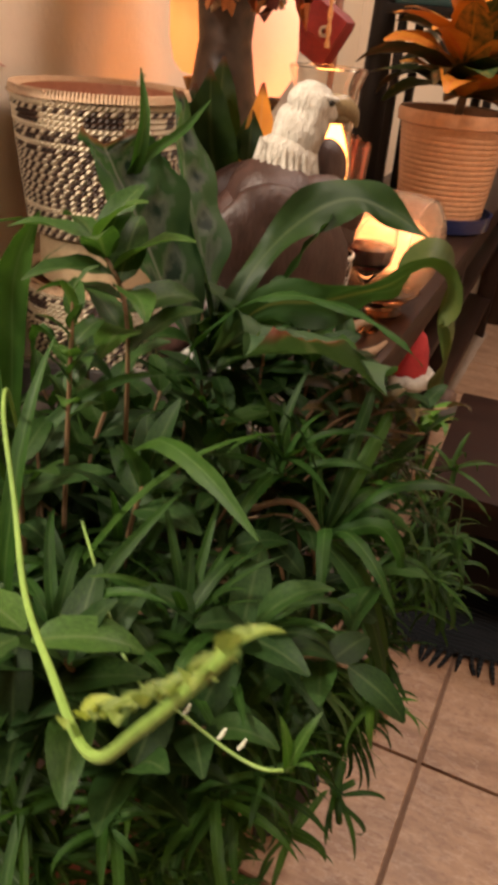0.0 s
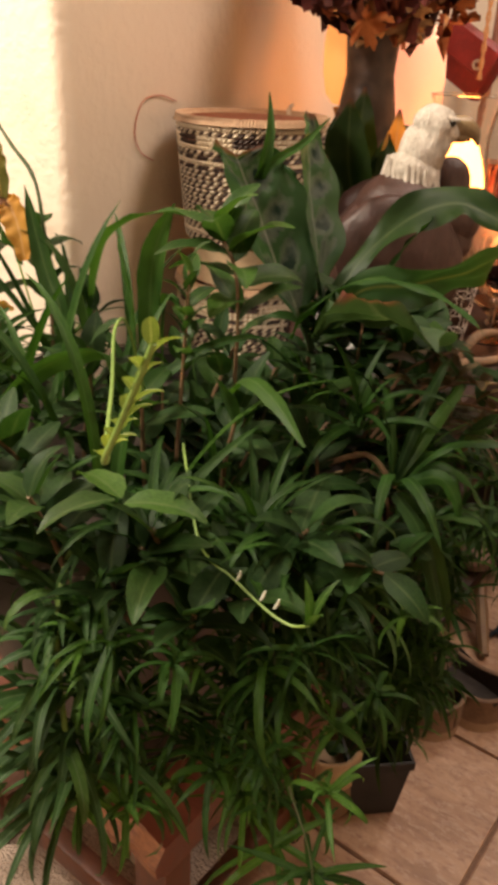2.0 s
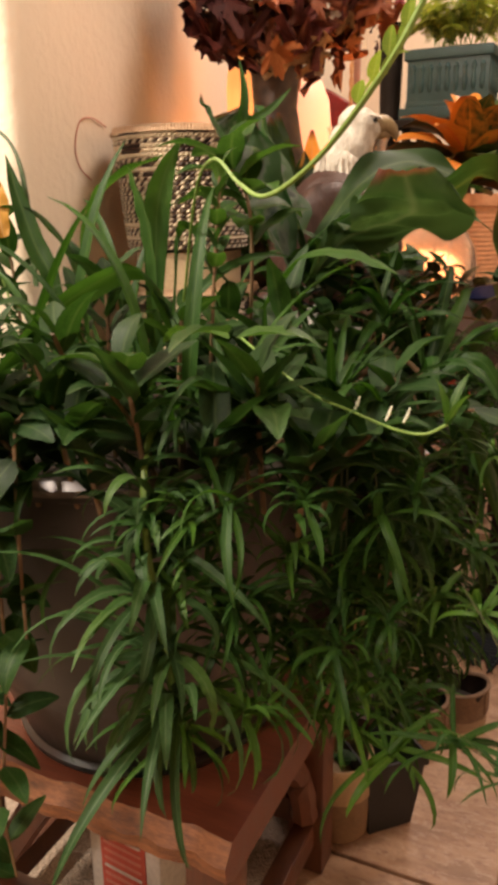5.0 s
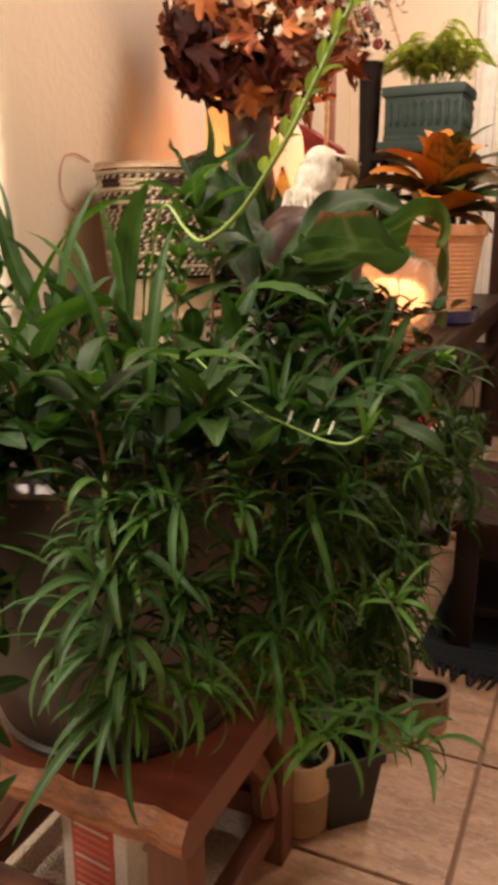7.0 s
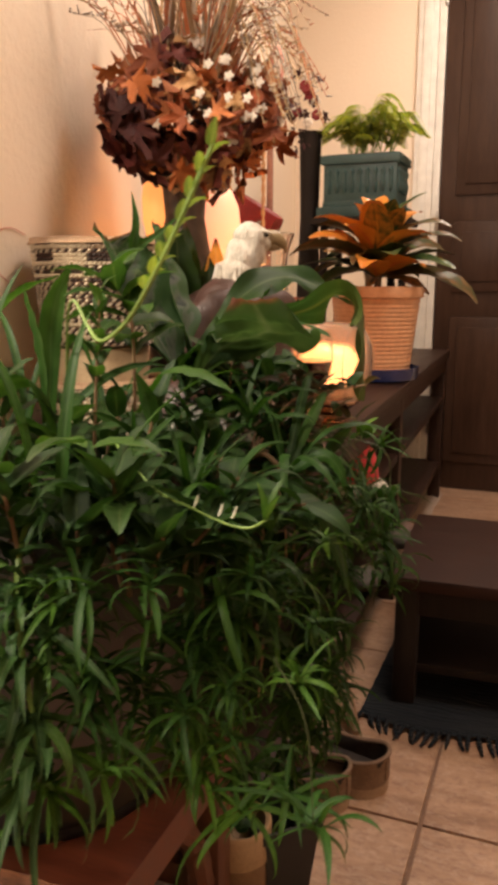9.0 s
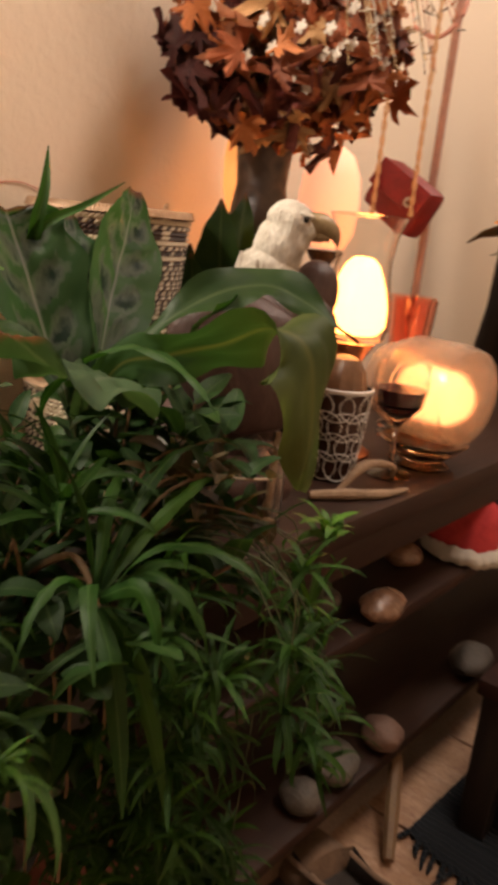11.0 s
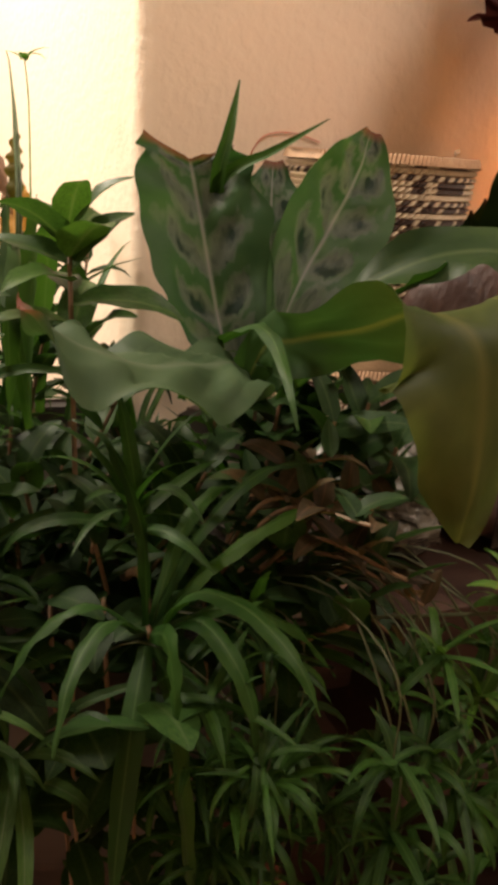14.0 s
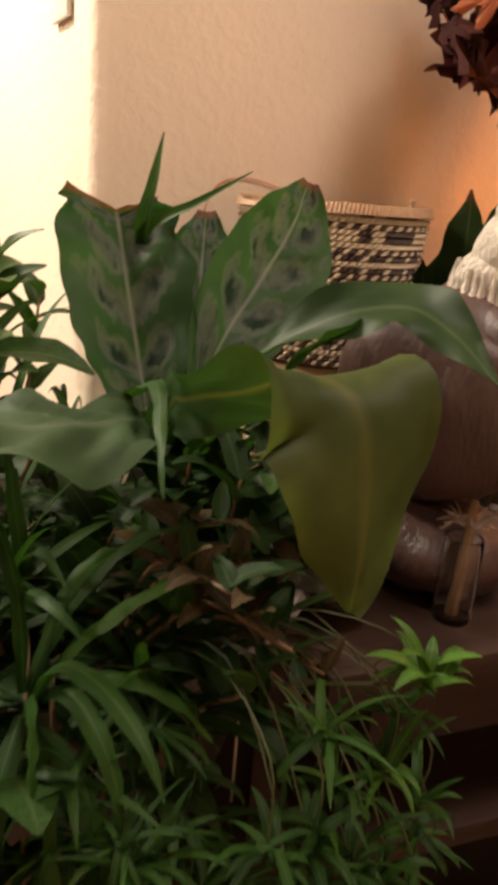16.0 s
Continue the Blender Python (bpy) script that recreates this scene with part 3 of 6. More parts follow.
# the spider plant that fills the tub
spider = thing("spider_plant", (0, 0, 0), "dense green spider plant with arching strap leaves in the tub", "plant", base=GROVE)
for x, y, n, l in ((-0.40, 0.80, 13, 0.17), (-0.33, 0.70, 14, 0.15), (-0.22, 0.72, 14, 0.16), (-0.10, 0.70, 15, 0.15), (-0.02, 0.74, 15, 0.13), (-0.30, 0.92, 13, 0.19), (-0.16, 0.90, 13, 0.15), (-0.05, 0.95, 13, 0.13), (0.05, 0.72, 15, 0.11), (0.06, 0.68, 15, 0.11), (-0.44, 0.92, 10, 0.16), (-0.14, 0.62, 14, 0.13), (0.05, 0.92, 14, 0.12), (0.10, 0.70, 14, 0.10), (0.00, 0.64, 14, 0.11), (-0.38, 0.63, 13, 0.13), (-0.25, 0.62, 13, 0.13), (0.08, 0.92, 13, 0.10), (0.02, 1.00, 12, 0.11)):
    tuft(spider, (x, y, 0.81 + rng.uniform(0, 0.05)), n + 3, l, 0.0098, STRAPS, (18, 80))
for x, y, z, az, el, l, w in ((-0.20, 0.72, 0.88, 60, 84, 0.21, 0.016), (-0.03, 0.63, 0.86, 80, 86, 0.20, 0.014), (-0.08, 0.66, 0.87, 160, 76, 0.20, 0.013), (-0.26, 0.78, 0.86, 130, 70, 0.24, 0.014), (-0.30, 0.80, 0.86, 200, 68, 0.24, 0.011), (-0.12, 0.72, 0.87, 40, 66, 0.19, 0.012), (-0.34, 0.83, 0.87, 220, 60, 0.25, 0.009), (-0.02, 0.70, 0.88, 30, 60, 0.17, 0.012), (-0.15, 0.68, 0.88, 200, 66, 0.18, 0.012), (-0.29, 0.74, 0.86, 240, 66, 0.22, 0.014), (-0.18, 0.78, 0.88, 100, 78, 0.20, 0.013), (-0.24, 0.70, 0.88, 10, 70, 0.17, 0.012), (-0.32, 0.72, 0.87, 170, 72, 0.20, 0.013), (-0.22, 0.84, 0.88, 150, 74, 0.21, 0.012)):
    set_leaf(rng.choice(UPRIGHTS), "leaf", spider, (x, y, z), az, el, l, w, rng.uniform(-30, 30))

# a plantlet at the tub's edge with long arching leaves
edge_plant = thing("hanging_plantlet", (0, 0, 0), "spider plant plantlet with long arching leaves at the tub's edge", "plant")
for pts, w in (([(0.105, 0.852, 0.742), (0.135, 0.862, 0.785), (0.170, 0.878, 0.796), (0.200, 0.893, 0.785), (0.216, 0.900, 0.766)], 0.012), ([(0.105, 0.852, 0.742), (0.130, 0.868, 0.765), (0.155, 0.882, 0.752), (0.168, 0.889, 0.728), (0.172, 0.890, 0.706)], 0.012), ([(0.100, 0.850, 0.745), (0.105, 0.872, 0.800), (0.105, 0.905, 0.835), (0.100, 0.940, 0.838)], 0.011), ([(0.100, 0.850, 0.745), (0.112, 0.878, 0.785), (0.118, 0.918, 0.815), (0.116, 0.945, 0.818)], 0.013), ([(0.100, 0.848, 0.745), (0.088, 0.846, 0.800), (0.068, 0.832, 0.842), (0.045, 0.815, 0.850)], 0.010), ([(0.104, 0.848, 0.742), (0.140, 0.848, 0.764), (0.160, 0.848, 0.748), (0.166, 0.848, 0.724)], 0.013), ([(0.102, 0.846, 0.742), (0.125, 0.822, 0.768), (0.155, 0.800, 0.762), (0.178, 0.788, 0.735)], 0.012), ([(0.100, 0.846, 0.742), (0.110, 0.815, 0.770), (0.120, 0.785, 0.760), (0.130, 0.765, 0.730)], 0.011), ([(0.105, 0.850, 0.735), (0.135, 0.855, 0.705), (0.160, 0.858, 0.650), (0.172, 0.860, 0.605)], 0.015), ([(0.104, 0.846, 0.735), (0.140, 0.832, 0.715), (0.168, 0.820, 0.668), (0.180, 0.815, 0.630)], 0.015), ([(0.105, 0.850, 0.735), (0.138, 0.872, 0.718), (0.156, 0.884, 0.680), (0.160, 0.890, 0.640)], 0.012), ([(0.102, 0.852, 0.742), (0.116, 0.890, 0.762), (0.130, 0.925, 0.750), (0.140, 0.948, 0.722)], 0.011), ([(0.100, 0.850, 0.745), (0.080, 0.870, 0.790), (0.060, 0.895, 0.806), (0.045, 0.915, 0.800)], 0.010)):
    wide_leaf("leaf", pts, [w * 0.6, w * 0.95, w, w * 0.85, w * 0.5, 0.001], [(0.25, 0.3, 0.9) if abs(pts[-1][1] - 0.85) < 0.03 else (-(pts[-1][1] - 0.85), pts[-1][0] - 0.10, 0.02)], STRAP, edge_plant, 0.3, 0.001, n=18, m=4)
tuft(edge_plant, (0.060, 0.845, 0.790), 14, 0.085, 0.009, STRAPS[:4], (20, 80))
tuft(edge_plant, (0.155, 0.826, 0.715), 4, 0.055, 0.026, OVATES, (-20, 60))
part("stem", bm_tube([(0.02, 0.85, 0.73), (0.07, 0.85, 0.76), (0.102, 0.85, 0.738)], [0.003, 0.0025], 6, 10), STEM, edge_plant)
for az in range(0, 360, 45):
    set_leaf(rng.choice(UPRIGHTS), "leaf", spider, (0.06, 0.70, 0.86), az + 10, 62, 0.09, 0.008, rng.uniform(-20, 20))

# broad-leaved stems between
basket_plant = thing("inch_plant", (0, 0, 0), "inch plant with brown stems and ovate green leaves in the tub", "plant", base=GROVE)
for x, y, dx, dy, z in ((-0.36, 0.66, -0.02, -0.06, 0.93), (-0.30, 0.66, -0.01, -0.08, 0.92), (-0.22, 0.66, 0.0, -0.08, 0.94), (-0.14, 0.68, 0.02, -0.09, 0.92), (-0.07, 0.66, 0.01, -0.09, 0.89), (-0.40, 0.76, -0.04, -0.03, 0.97), (-0.26, 0.80, 0.0, 0.02, 0.95), (0.00, 0.68, 0.03, -0.08, 0.88), (0.06, 0.72, 0.05, -0.03, 0.89), (-0.12, 0.82, 0.02, 0.04, 0.94), (-0.38, 0.86, -0.04, 0.02, 1.01), (-0.33, 0.74, -0.02, -0.03, 0.95), (0.03, 0.90, 0.05, 0.03, 0.90), (-0.18, 0.75, 0.01, -0.02, 0.95), (-0.04, 0.88, 0.02, 0.03, 0.91), (-0.43, 0.70, -0.03, -0.05, 0.93), (-0.42, 0.83, -0.02, -0.03, 1.00), (-0.26, 0.66, 0.02, -0.09, 0.90), (-0.18, 0.64, 0.0, -0.09, 0.89), (-0.34, 0.62, 0.0, -0.06, 0.88), (0.06, 0.68, 0.05, -0.05, 0.86), (0.06, 0.94, 0.06, 0.02, 0.87), (-0.10, 0.74, 0.02, -0.03, 0.93), (-0.03, 0.76, 0.03, -0.02, 0.93), (0.02, 0.66, 0.02, -0.06, 0.90), (-0.18, 0.62, -0.01, -0.05, 0.93), (-0.12, 0.61, 0.0, -0.04, 0.90), (-0.05, 0.61, 0.01, -0.05, 0.91), (0.00, 0.62, 0.02, -0.04, 0.86), (0.06, 0.63, 0.03, -0.04, 0.86), (-0.15, 0.60, -0.03, -0.04, 0.87), (-0.20, 0.62, -0.02, -0.05, 0.87), (-0.09, 0.60, 0.0, -0.03, 0.86)):
    leafy_stem(basket_plant, [(x, y, 0.78), (x + dx * 0.4, y + dy * 0.5, 0.78 + (z - 0.78) * 0.6), (x + dx, y + dy, z)], 0.0024, 11, 0.062, 0.024, OVATES)

for k in range(26):
    x, y = rng.uniform(-0.20, 0.03), rng.uniform(0.76, 1.02)
    leafy_stem(basket_plant, [(x, y, 0.77), (x + rng.uniform(-0.02, 0.02), y + rng.uniform(-0.02, 0.02), 0.82), (x + rng.uniform(-0.02, 0.04), y + rng.uniform(-0.03, 0.03), rng.uniform(0.86, 0.91))], 0.002, 9, 0.055, 0.023, OVATES, 0.25)
for pts in ([(0.02, 0.81, 0.80), (0.06, 0.81, 0.83), (0.085, 0.81, 0.76), (0.08, 0.82, 0.64)], [(0.02, 0.85, 0.80), (0.06, 0.85, 0.83), (0.080, 0.85, 0.74), (0.07, 0.86, 0.60)], [(0.02, 0.77, 0.80), (0.07, 0.76, 0.84), (0.10, 0.76, 0.78), (0.10, 0.77, 0.70)], [(0.08, 0.72, 0.82), (0.13, 0.71, 0.86), (0.165, 0.71, 0.868)]):
    leafy_stem(basket_plant, pts, 0.0018, 12, 0.048, 0.024, OVATES, 0.1, (-40, 25))

# plants that hang down beside the stool
VSTEM = speckled("brown_green_runner", (0.030, 0.040, 0.012), (0.06, 0.072, 0.024), 40, 0.6)
cascade = thing("trailing_spider_plant", (0, 0, 0), "trailing spider plant with many small hanging plantlets", "plant", base=GROVE)
cascade_b = thing("trailing_spider_plant", (0, 0, 0), "long trailing spider plant hanging beside the stool almost to the tiles", "plant", base=GROVE)
low_cluster = thing("trailing_spider_plant", (0, 0, 0), "cluster of small spider plantlets hanging beside the table", "plant")
SPOTS = [(0.194, 0.613, 0.755), (0.185, 0.628, 0.646), (0.157, 0.888, 0.79), (0.12, 0.64, 0.80), (0.15, 0.70, 0.72), (0.10, 0.61, 0.71), (0.13, 0.66, 0.60), (0.12, 0.92, 0.70), (0.14, 0.80, 0.80), (0.15, 1.02, 0.82), (0.13, 0.84, 0.86), (0.05, 0.64, 0.76), (0.17, 0.99, 0.88), (0.08, 0.58, 0.82), (0.05, 0.60, 0.66)]
for k in range(62):
    s = k / 61
    z = 0.85 - 0.42 * s + rng.uniform(-0.04, 0.04)
    a = rng.uniform(-75, 60)
    rad = (0.13 - 0.05 * s) * rng.uniform(0.75, 1.1)
    SPOTS.append((0.060 - 0.055 * s + rad * math.cos(radians(a)) * 0.95, 0.79 + 0.27 * s + rad * (1.6 - s) * math.sin(radians(a)), z))
for k in range(14):
    SPOTS.append((rng.uniform(-0.03, 0.06), rng.uniform(0.56, 0.61), rng.uniform(0.62, 0.82)))
for k in range(28):
    SPOTS.append((rng.uniform(0.03, 0.14), rng.uniform(0.62, 0.80), rng.uniform(0.58, 0.80)))
for k, (x, y, z) in enumerate(SPOTS):
    if x > 0.04 and 0.73 < y < 0.87:
        y += -0.07 if y < 0.79 else 0.07
    plant = cascade if z > 0.62 else cascade_b
    if k % 12 == 7:
        part("runner", bm_tube([(0.2 * x, 0.80 + 0.2 * (y - 0.80), 0.80), (x * 0.6, 0.5 * (y + 0.80), 0.86), (x * 0.93, y, 0.84 if z < 0.8 else z + 0.02), (x, y, z)], [0.0007, 0.0006], 4, 14), VSTEM, plant, "thin runner")
    tuft(plant, (x, y, z), 13, rng.uniform(0.040, 0.052) if x > 0.12 and z > 0.65 else rng.uniform(0.044, 0.080), rng.uniform(0.0046, 0.0056) if x > 0.12 and z > 0.65 else rng.uniform(0.0050, 0.0072), STRAPS if rng.random() < (0.85 if z > 0.68 or y > 0.85 else 0.36) else PALES, (-30, 62))
for x, y, z, n, l in ((0.162, 1.027, 0.645, 16, 0.055), (0.166, 0.998, 0.675, 15, 0.050), (0.180, 0.975, 0.640, 15, 0.055), (0.150, 1.050, 0.610, 14, 0.055), (0.185, 1.000, 0.600, 16, 0.060), (0.130, 1.060, 0.680, 12, 0.050), (0.190, 0.960, 0.700, 12, 0.045), (0.120, 1.010, 0.700, 12, 0.050), (0.180, 1.035, 0.560, 14, 0.060), (0.120, 1.095, 0.640, 13, 0.050), (0.090, 1.085, 0.690, 12, 0.048), (0.100, 1.110, 0.590, 13, 0.052), (0.150, 1.085, 0.560, 13, 0.055)):
    tuft(low_cluster, (x, y, z), n, l, 0.0070, STRAPS if rng.random() < 0.85 else PALES, (-25, 65))
    part("runner", bm_tube([(0.02, 0.93, 0.72), (0.5 * x + 0.02, 0.5 * y + 0.47, 0.76), (x * 0.95, y, z + 0.05), (x, y, z)], [0.0009, 0.0007], 4, 12), VSTEM, low_cluster, "thin runner")
crown = thing("hanging_plantlet", (0, 0, 0), "large spider plant plantlet hanging over the tub's front", "plant", base=GROVE @ pose(0.0, 0.010, -0.012))
for x, y, z, n, l in ((-0.038, 0.582, 0.812, 12, 0.085), (-0.034, 0.572, 0.785, 13, 0.105), (-0.028, 0.562, 0.752, 14, 0.115), (-0.018, 0.556, 0.715, 15, 0.130), (-0.004, 0.550, 0.678, 14, 0.125)):
    tuft(crown, (x, y, z), n + 3, l, 0.0108, ARCHES, (-10, 62), (-80, 130))
part("stem", bm_tube([(-0.06, 0.66, 0.84), (-0.05, 0.60, 0.86), (-0.035, 0.565, 0.80), (-0.005, 0.548, 0.69)], [0.003, 0.0025], 6, 14), GSTEM, crown)

vine = thing("trailing_vine", (0, 0, 0), "trailing vine with oval leaves hanging from the tub", "plant", base=GROVE)
for pts in ([(-0.20, 0.63, 0.82), (-0.21, 0.575, 0.84), (-0.20, 0.555, 0.70), (-0.215, 0.56, 0.52), (-0.20, 0.56, 0.30)], [(-0.16, 0.62, 0.83), (-0.16, 0.575, 0.85), (-0.165, 0.555, 0.76), (-0.17, 0.55, 0.66)], [(-0.26, 0.64, 0.83), (-0.27, 0.58, 0.83), (-0.255, 0.56, 0.60), (-0.25, 0.56, 0.40), (-0.235, 0.57, 0.25)], [(-0.30, 0.62, 0.83), (-0.31, 0.57, 0.84), (-0.30, 0.555, 0.72), (-0.29, 0.56, 0.56)], [(-0.22, 0.60, 0.83), (-0.235, 0.56, 0.82), (-0.23, 0.55, 0.72)], [(-0.34, 0.64, 0.83), (-0.36, 0.58, 0.80), (-0.34, 0.56, 0.52), (-0.31, 0.57, 0.30)], [(-0.38, 0.68, 0.83), (-0.41, 0.62, 0.84), (-0.40, 0.60, 0.70), (-0.38, 0.60, 0.58)], [(-0.32, 0.64, 0.83), (-0.33, 0.59, 0.85), (-0.325, 0.57, 0.76), (-0.32, 0.565, 0.68)], [(-0.27, 0.62, 0.83), (-0.28, 0.575, 0.86), (-0.28, 0.56, 0.80), (-0.285, 0.555, 0.73)], [(-0.42, 0.70, 0.83), (-0.45, 0.65, 0.83), (-0.44, 0.63, 0.62), (-0.41, 0.62, 0.45)], [(-0.19, 0.61, 0.83), (-0.19, 0.565, 0.86), (-0.195, 0.55, 0.80), (-0.20, 0.55, 0.76)], [(-0.24, 0.62, 0.83), (-0.25, 0.575, 0.85), (-0.245, 0.56, 0.74), (-0.25, 0.57, 0.62), (-0.245, 0.585, 0.50)], [(-0.15, 0.61, 0.83), (-0.155, 0.565, 0.855), (-0.15, 0.55, 0.77), (-0.155, 0.555, 0.66), (-0.17, 0.56, 0.56)], [(-0.13, 0.61, 0.83), (-0.135, 0.565, 0.86), (-0.128, 0.55, 0.78), (-0.13, 0.553, 0.69)], [(-0.18, 0.61, 0.83), (-0.185, 0.565, 0.855), (-0.18, 0.55, 0.74), (-0.185, 0.56, 0.58), (-0.175, 0.57, 0.44)], [(-0.29, 0.62, 0.83), (-0.30, 0.585, 0.86), (-0.295, 0.57, 0.78), (-0.29, 0.575, 0.66), (-0.30, 0.59, 0.48)]):
    leafy_stem(vine, pts, 0.0018, 16 if len(pts) > 3 else 9, 0.052, 0.026, OVATES, 0.05, (-60, 25))

side_vine = thing("trailing_vine", (0, 0, 0), "trailing vine with oval leaves down the tub's side", "plant")
for k, (y, z) in enumerate(((0.70, 0.60), (0.73, 0.52), (0.765, 0.57), (0.80, 0.50), (0.83, 0.56), (0.865, 0.52), (0.895, 0.58), (0.93, 0.54))):
    x = 0.050 + 0.012 * (k % 3)
    leafy_stem(side_vine, [(0.0, y + 0.01, 0.70), (x, y, 0.735), (x + 0.022, y, 0.66), (x + 0.008, y + 0.01, z)], 0.0017, 11, 0.050, 0.025, OVATES, 0.2, (-55, 20))
side_plantlet = thing("hanging_plantlet", (0, 0, 0), "spider plant plantlet with long drooping leaves at the tub's side", "plant")
for x, y, z, n, l in ((0.085, 0.715, 0.690, 11, 0.105), (0.095, 0.770, 0.665, 12, 0.110), (0.090, 0.920, 0.660, 10, 0.085)):
    tuft(side_plantlet, (x, y, z), n, l, 0.0105, ARCHES, (-20, 50), (-10, 100))
    part("runner", bm_tube([(0.0, y + 0.01, 0.70), (0.05, y, 0.74), (x, y, z)], [0.0014, 0.001], 5, 10), VSTEM, side_plantlet, "thin runner")

# the broad-leaved plant behind, every leaf by itself
big = thing("broad_leaved_plant", (0, 0, 0), "broad-leaved plant with wavy mottled leaves, some brown-edged", "plant")
wide_leaf("leaf", [(-0.062, 0.946, 0.800), (-0.085, 0.945, 0.850), (-0.108, 0.942, 0.885), (-0.128, 0.936, 0.933), (-0.150, 0.932, 0.974), (-0.156, 0.930, 0.988)], [0.010, 0.022, 0.056, 0.078, 0.085, 0.087, 0.086, 0.080, 0.066], [(0.12, 1.0, 0.0), (0.15, 0.98, 0.0)], BROAD, big, 0.50, 0.004, 3, 48, 14, ragged=0.26, ridge=0.0055, skew=0.62, label="erect mottled leaf with a torn brown tip")
wide_leaf("leaf", [(-0.060, 0.962, 0.820), (-0.098, 1.002, 0.893), (-0.140, 1.046, 0.940), (-0.170, 1.082, 0.985), (-0.186, 1.098, 1.020)], [0.010, 0.034, 0.074, 0.092, 0.092, 0.080, 0.052, 0.014], [(-0.30, 0.95, 0.05)], BROAD, big, 0.34, 0.004, 3, 48, 14, label="erect mottled leaf", ridge=0.0055)
wide_leaf("leaf", [(-0.075, 0.965, 0.82), (-0.120, 0.988, 0.89), (-0.155, 1.000, 0.945), (-0.180, 1.008, 0.990)], [0.012, 0.050, 0.072, 0.060, 0.014], [(0.15, 0.98, 0)], BROAD, big, 0.25, 0.004)
wide_leaf("leaf", [(-0.060, 0.950, 0.815), (-0.010, 0.946, 0.874), (0.045, 0.944, 0.893), (0.085, 0.962, 0.908), (0.114, 0.992, 0.924), (0.135, 1.010, 0.908), (0.142, 1.016, 0.850), (0.135, 1.018, 0.797)], [0.014, 0.026, 0.038, 0.042, 0.052, 0.078, 0.104, 0.114, 0.100, 0.058, 0.004], [(0.05, 0.12, -0.98), (0.05, 0.15, -0.95), (0.05, 0.45, -0.85), (0.02, 0.95, -0.15), (-0.10, 0.98, 0.02), (-0.18, 0.98, 0.0), (-0.18, 0.98, 0.0)], OLIVE, big, 0.16, 0.008, 3.5, 56, 12, label="broad olive leaf that bends over and hangs", ragged=0.10, ridge=0.0035)
wide_leaf("leaf", [(-0.055, 0.945, 0.815), (-0.010, 0.930, 0.862), (0.045, 0.895, 0.880), (0.078, 0.852, 0.889), (0.086, 0.815, 0.902), (0.086, 0.785, 0.922)], [0.012, 0.036, 0.066, 0.078, 0.100, 0.098, 0.040], [(1.0, 0.45, -0.22), (1.0, 0.15, -0.10), (1.0, -0.10, 0.08)], WORN, big, 0.14, 0.010, 3.6, 56, 14, label="wavy grey-green leaf lying outwards with brown edges", ragged=0.22, ridge=0.0045)
wide_leaf("leaf", [(-0.062, 0.960, 0.815), (-0.045, 1.000, 0.885), (-0.020, 1.050, 0.928), (0.010, 1.094, 0.945), (0.050, 1.112, 0.934), (0.105, 1.122, 0.905)], [0.010, 0.020, 0.028, 0.044, 0.050, 0.040, 0.020, 0.003], [(0.55, -0.45, -0.60)], SMOOTHL, big, 0.2, 0.007, 3, 36, 10, label="long wavy green leaf")
wide_leaf("leaf", [(-0.060, 0.905, 0.825), (-0.043, 0.909, 0.857), (-0.004, 0.928, 0.890), (0.050, 0.925, 0.900), (0.105, 0.915, 0.892), (0.140, 0.910, 0.872)], [0.006, 0.010, 0.012, 0.010, 0.006, 0.001], [(0.3, 0.85, 0.3)], STRAP, big, 0.25, 0.002, n=18, m=4)
wide_leaf("leaf", [(-0.03, 1.00, 0.84), (-0.01, 1.03, 0.90), (0.000, 1.06, 0.925), (0.000, 1.09, 0.935)], [0.008, 0.014, 0.015, 0.002], [(0.6, -0.3, 0.5)], STRAP, big, 0.3, 0.002, n=14, m=4)
for tip, w in (((-0.141, 0.962, 1.046), 0.012), ((-0.106, 1.022, 1.023), 0.010)):
    wide_leaf("leaf", [(-0.120, 0.985, 0.86), (-0.158, 0.962, 0.93), (-0.136, 0.948, 0.973), V((-0.123, 0.946, 0.972)).lerp(V(tip), 0.5), tip], [w * 0.5, w * 0.8, w, w, w * 0.7, 0.001], [(0.6, 0.7, 0.1)], STRAP, big, 0.5, 0, n=14, m=4, label="thin pointed leaf")

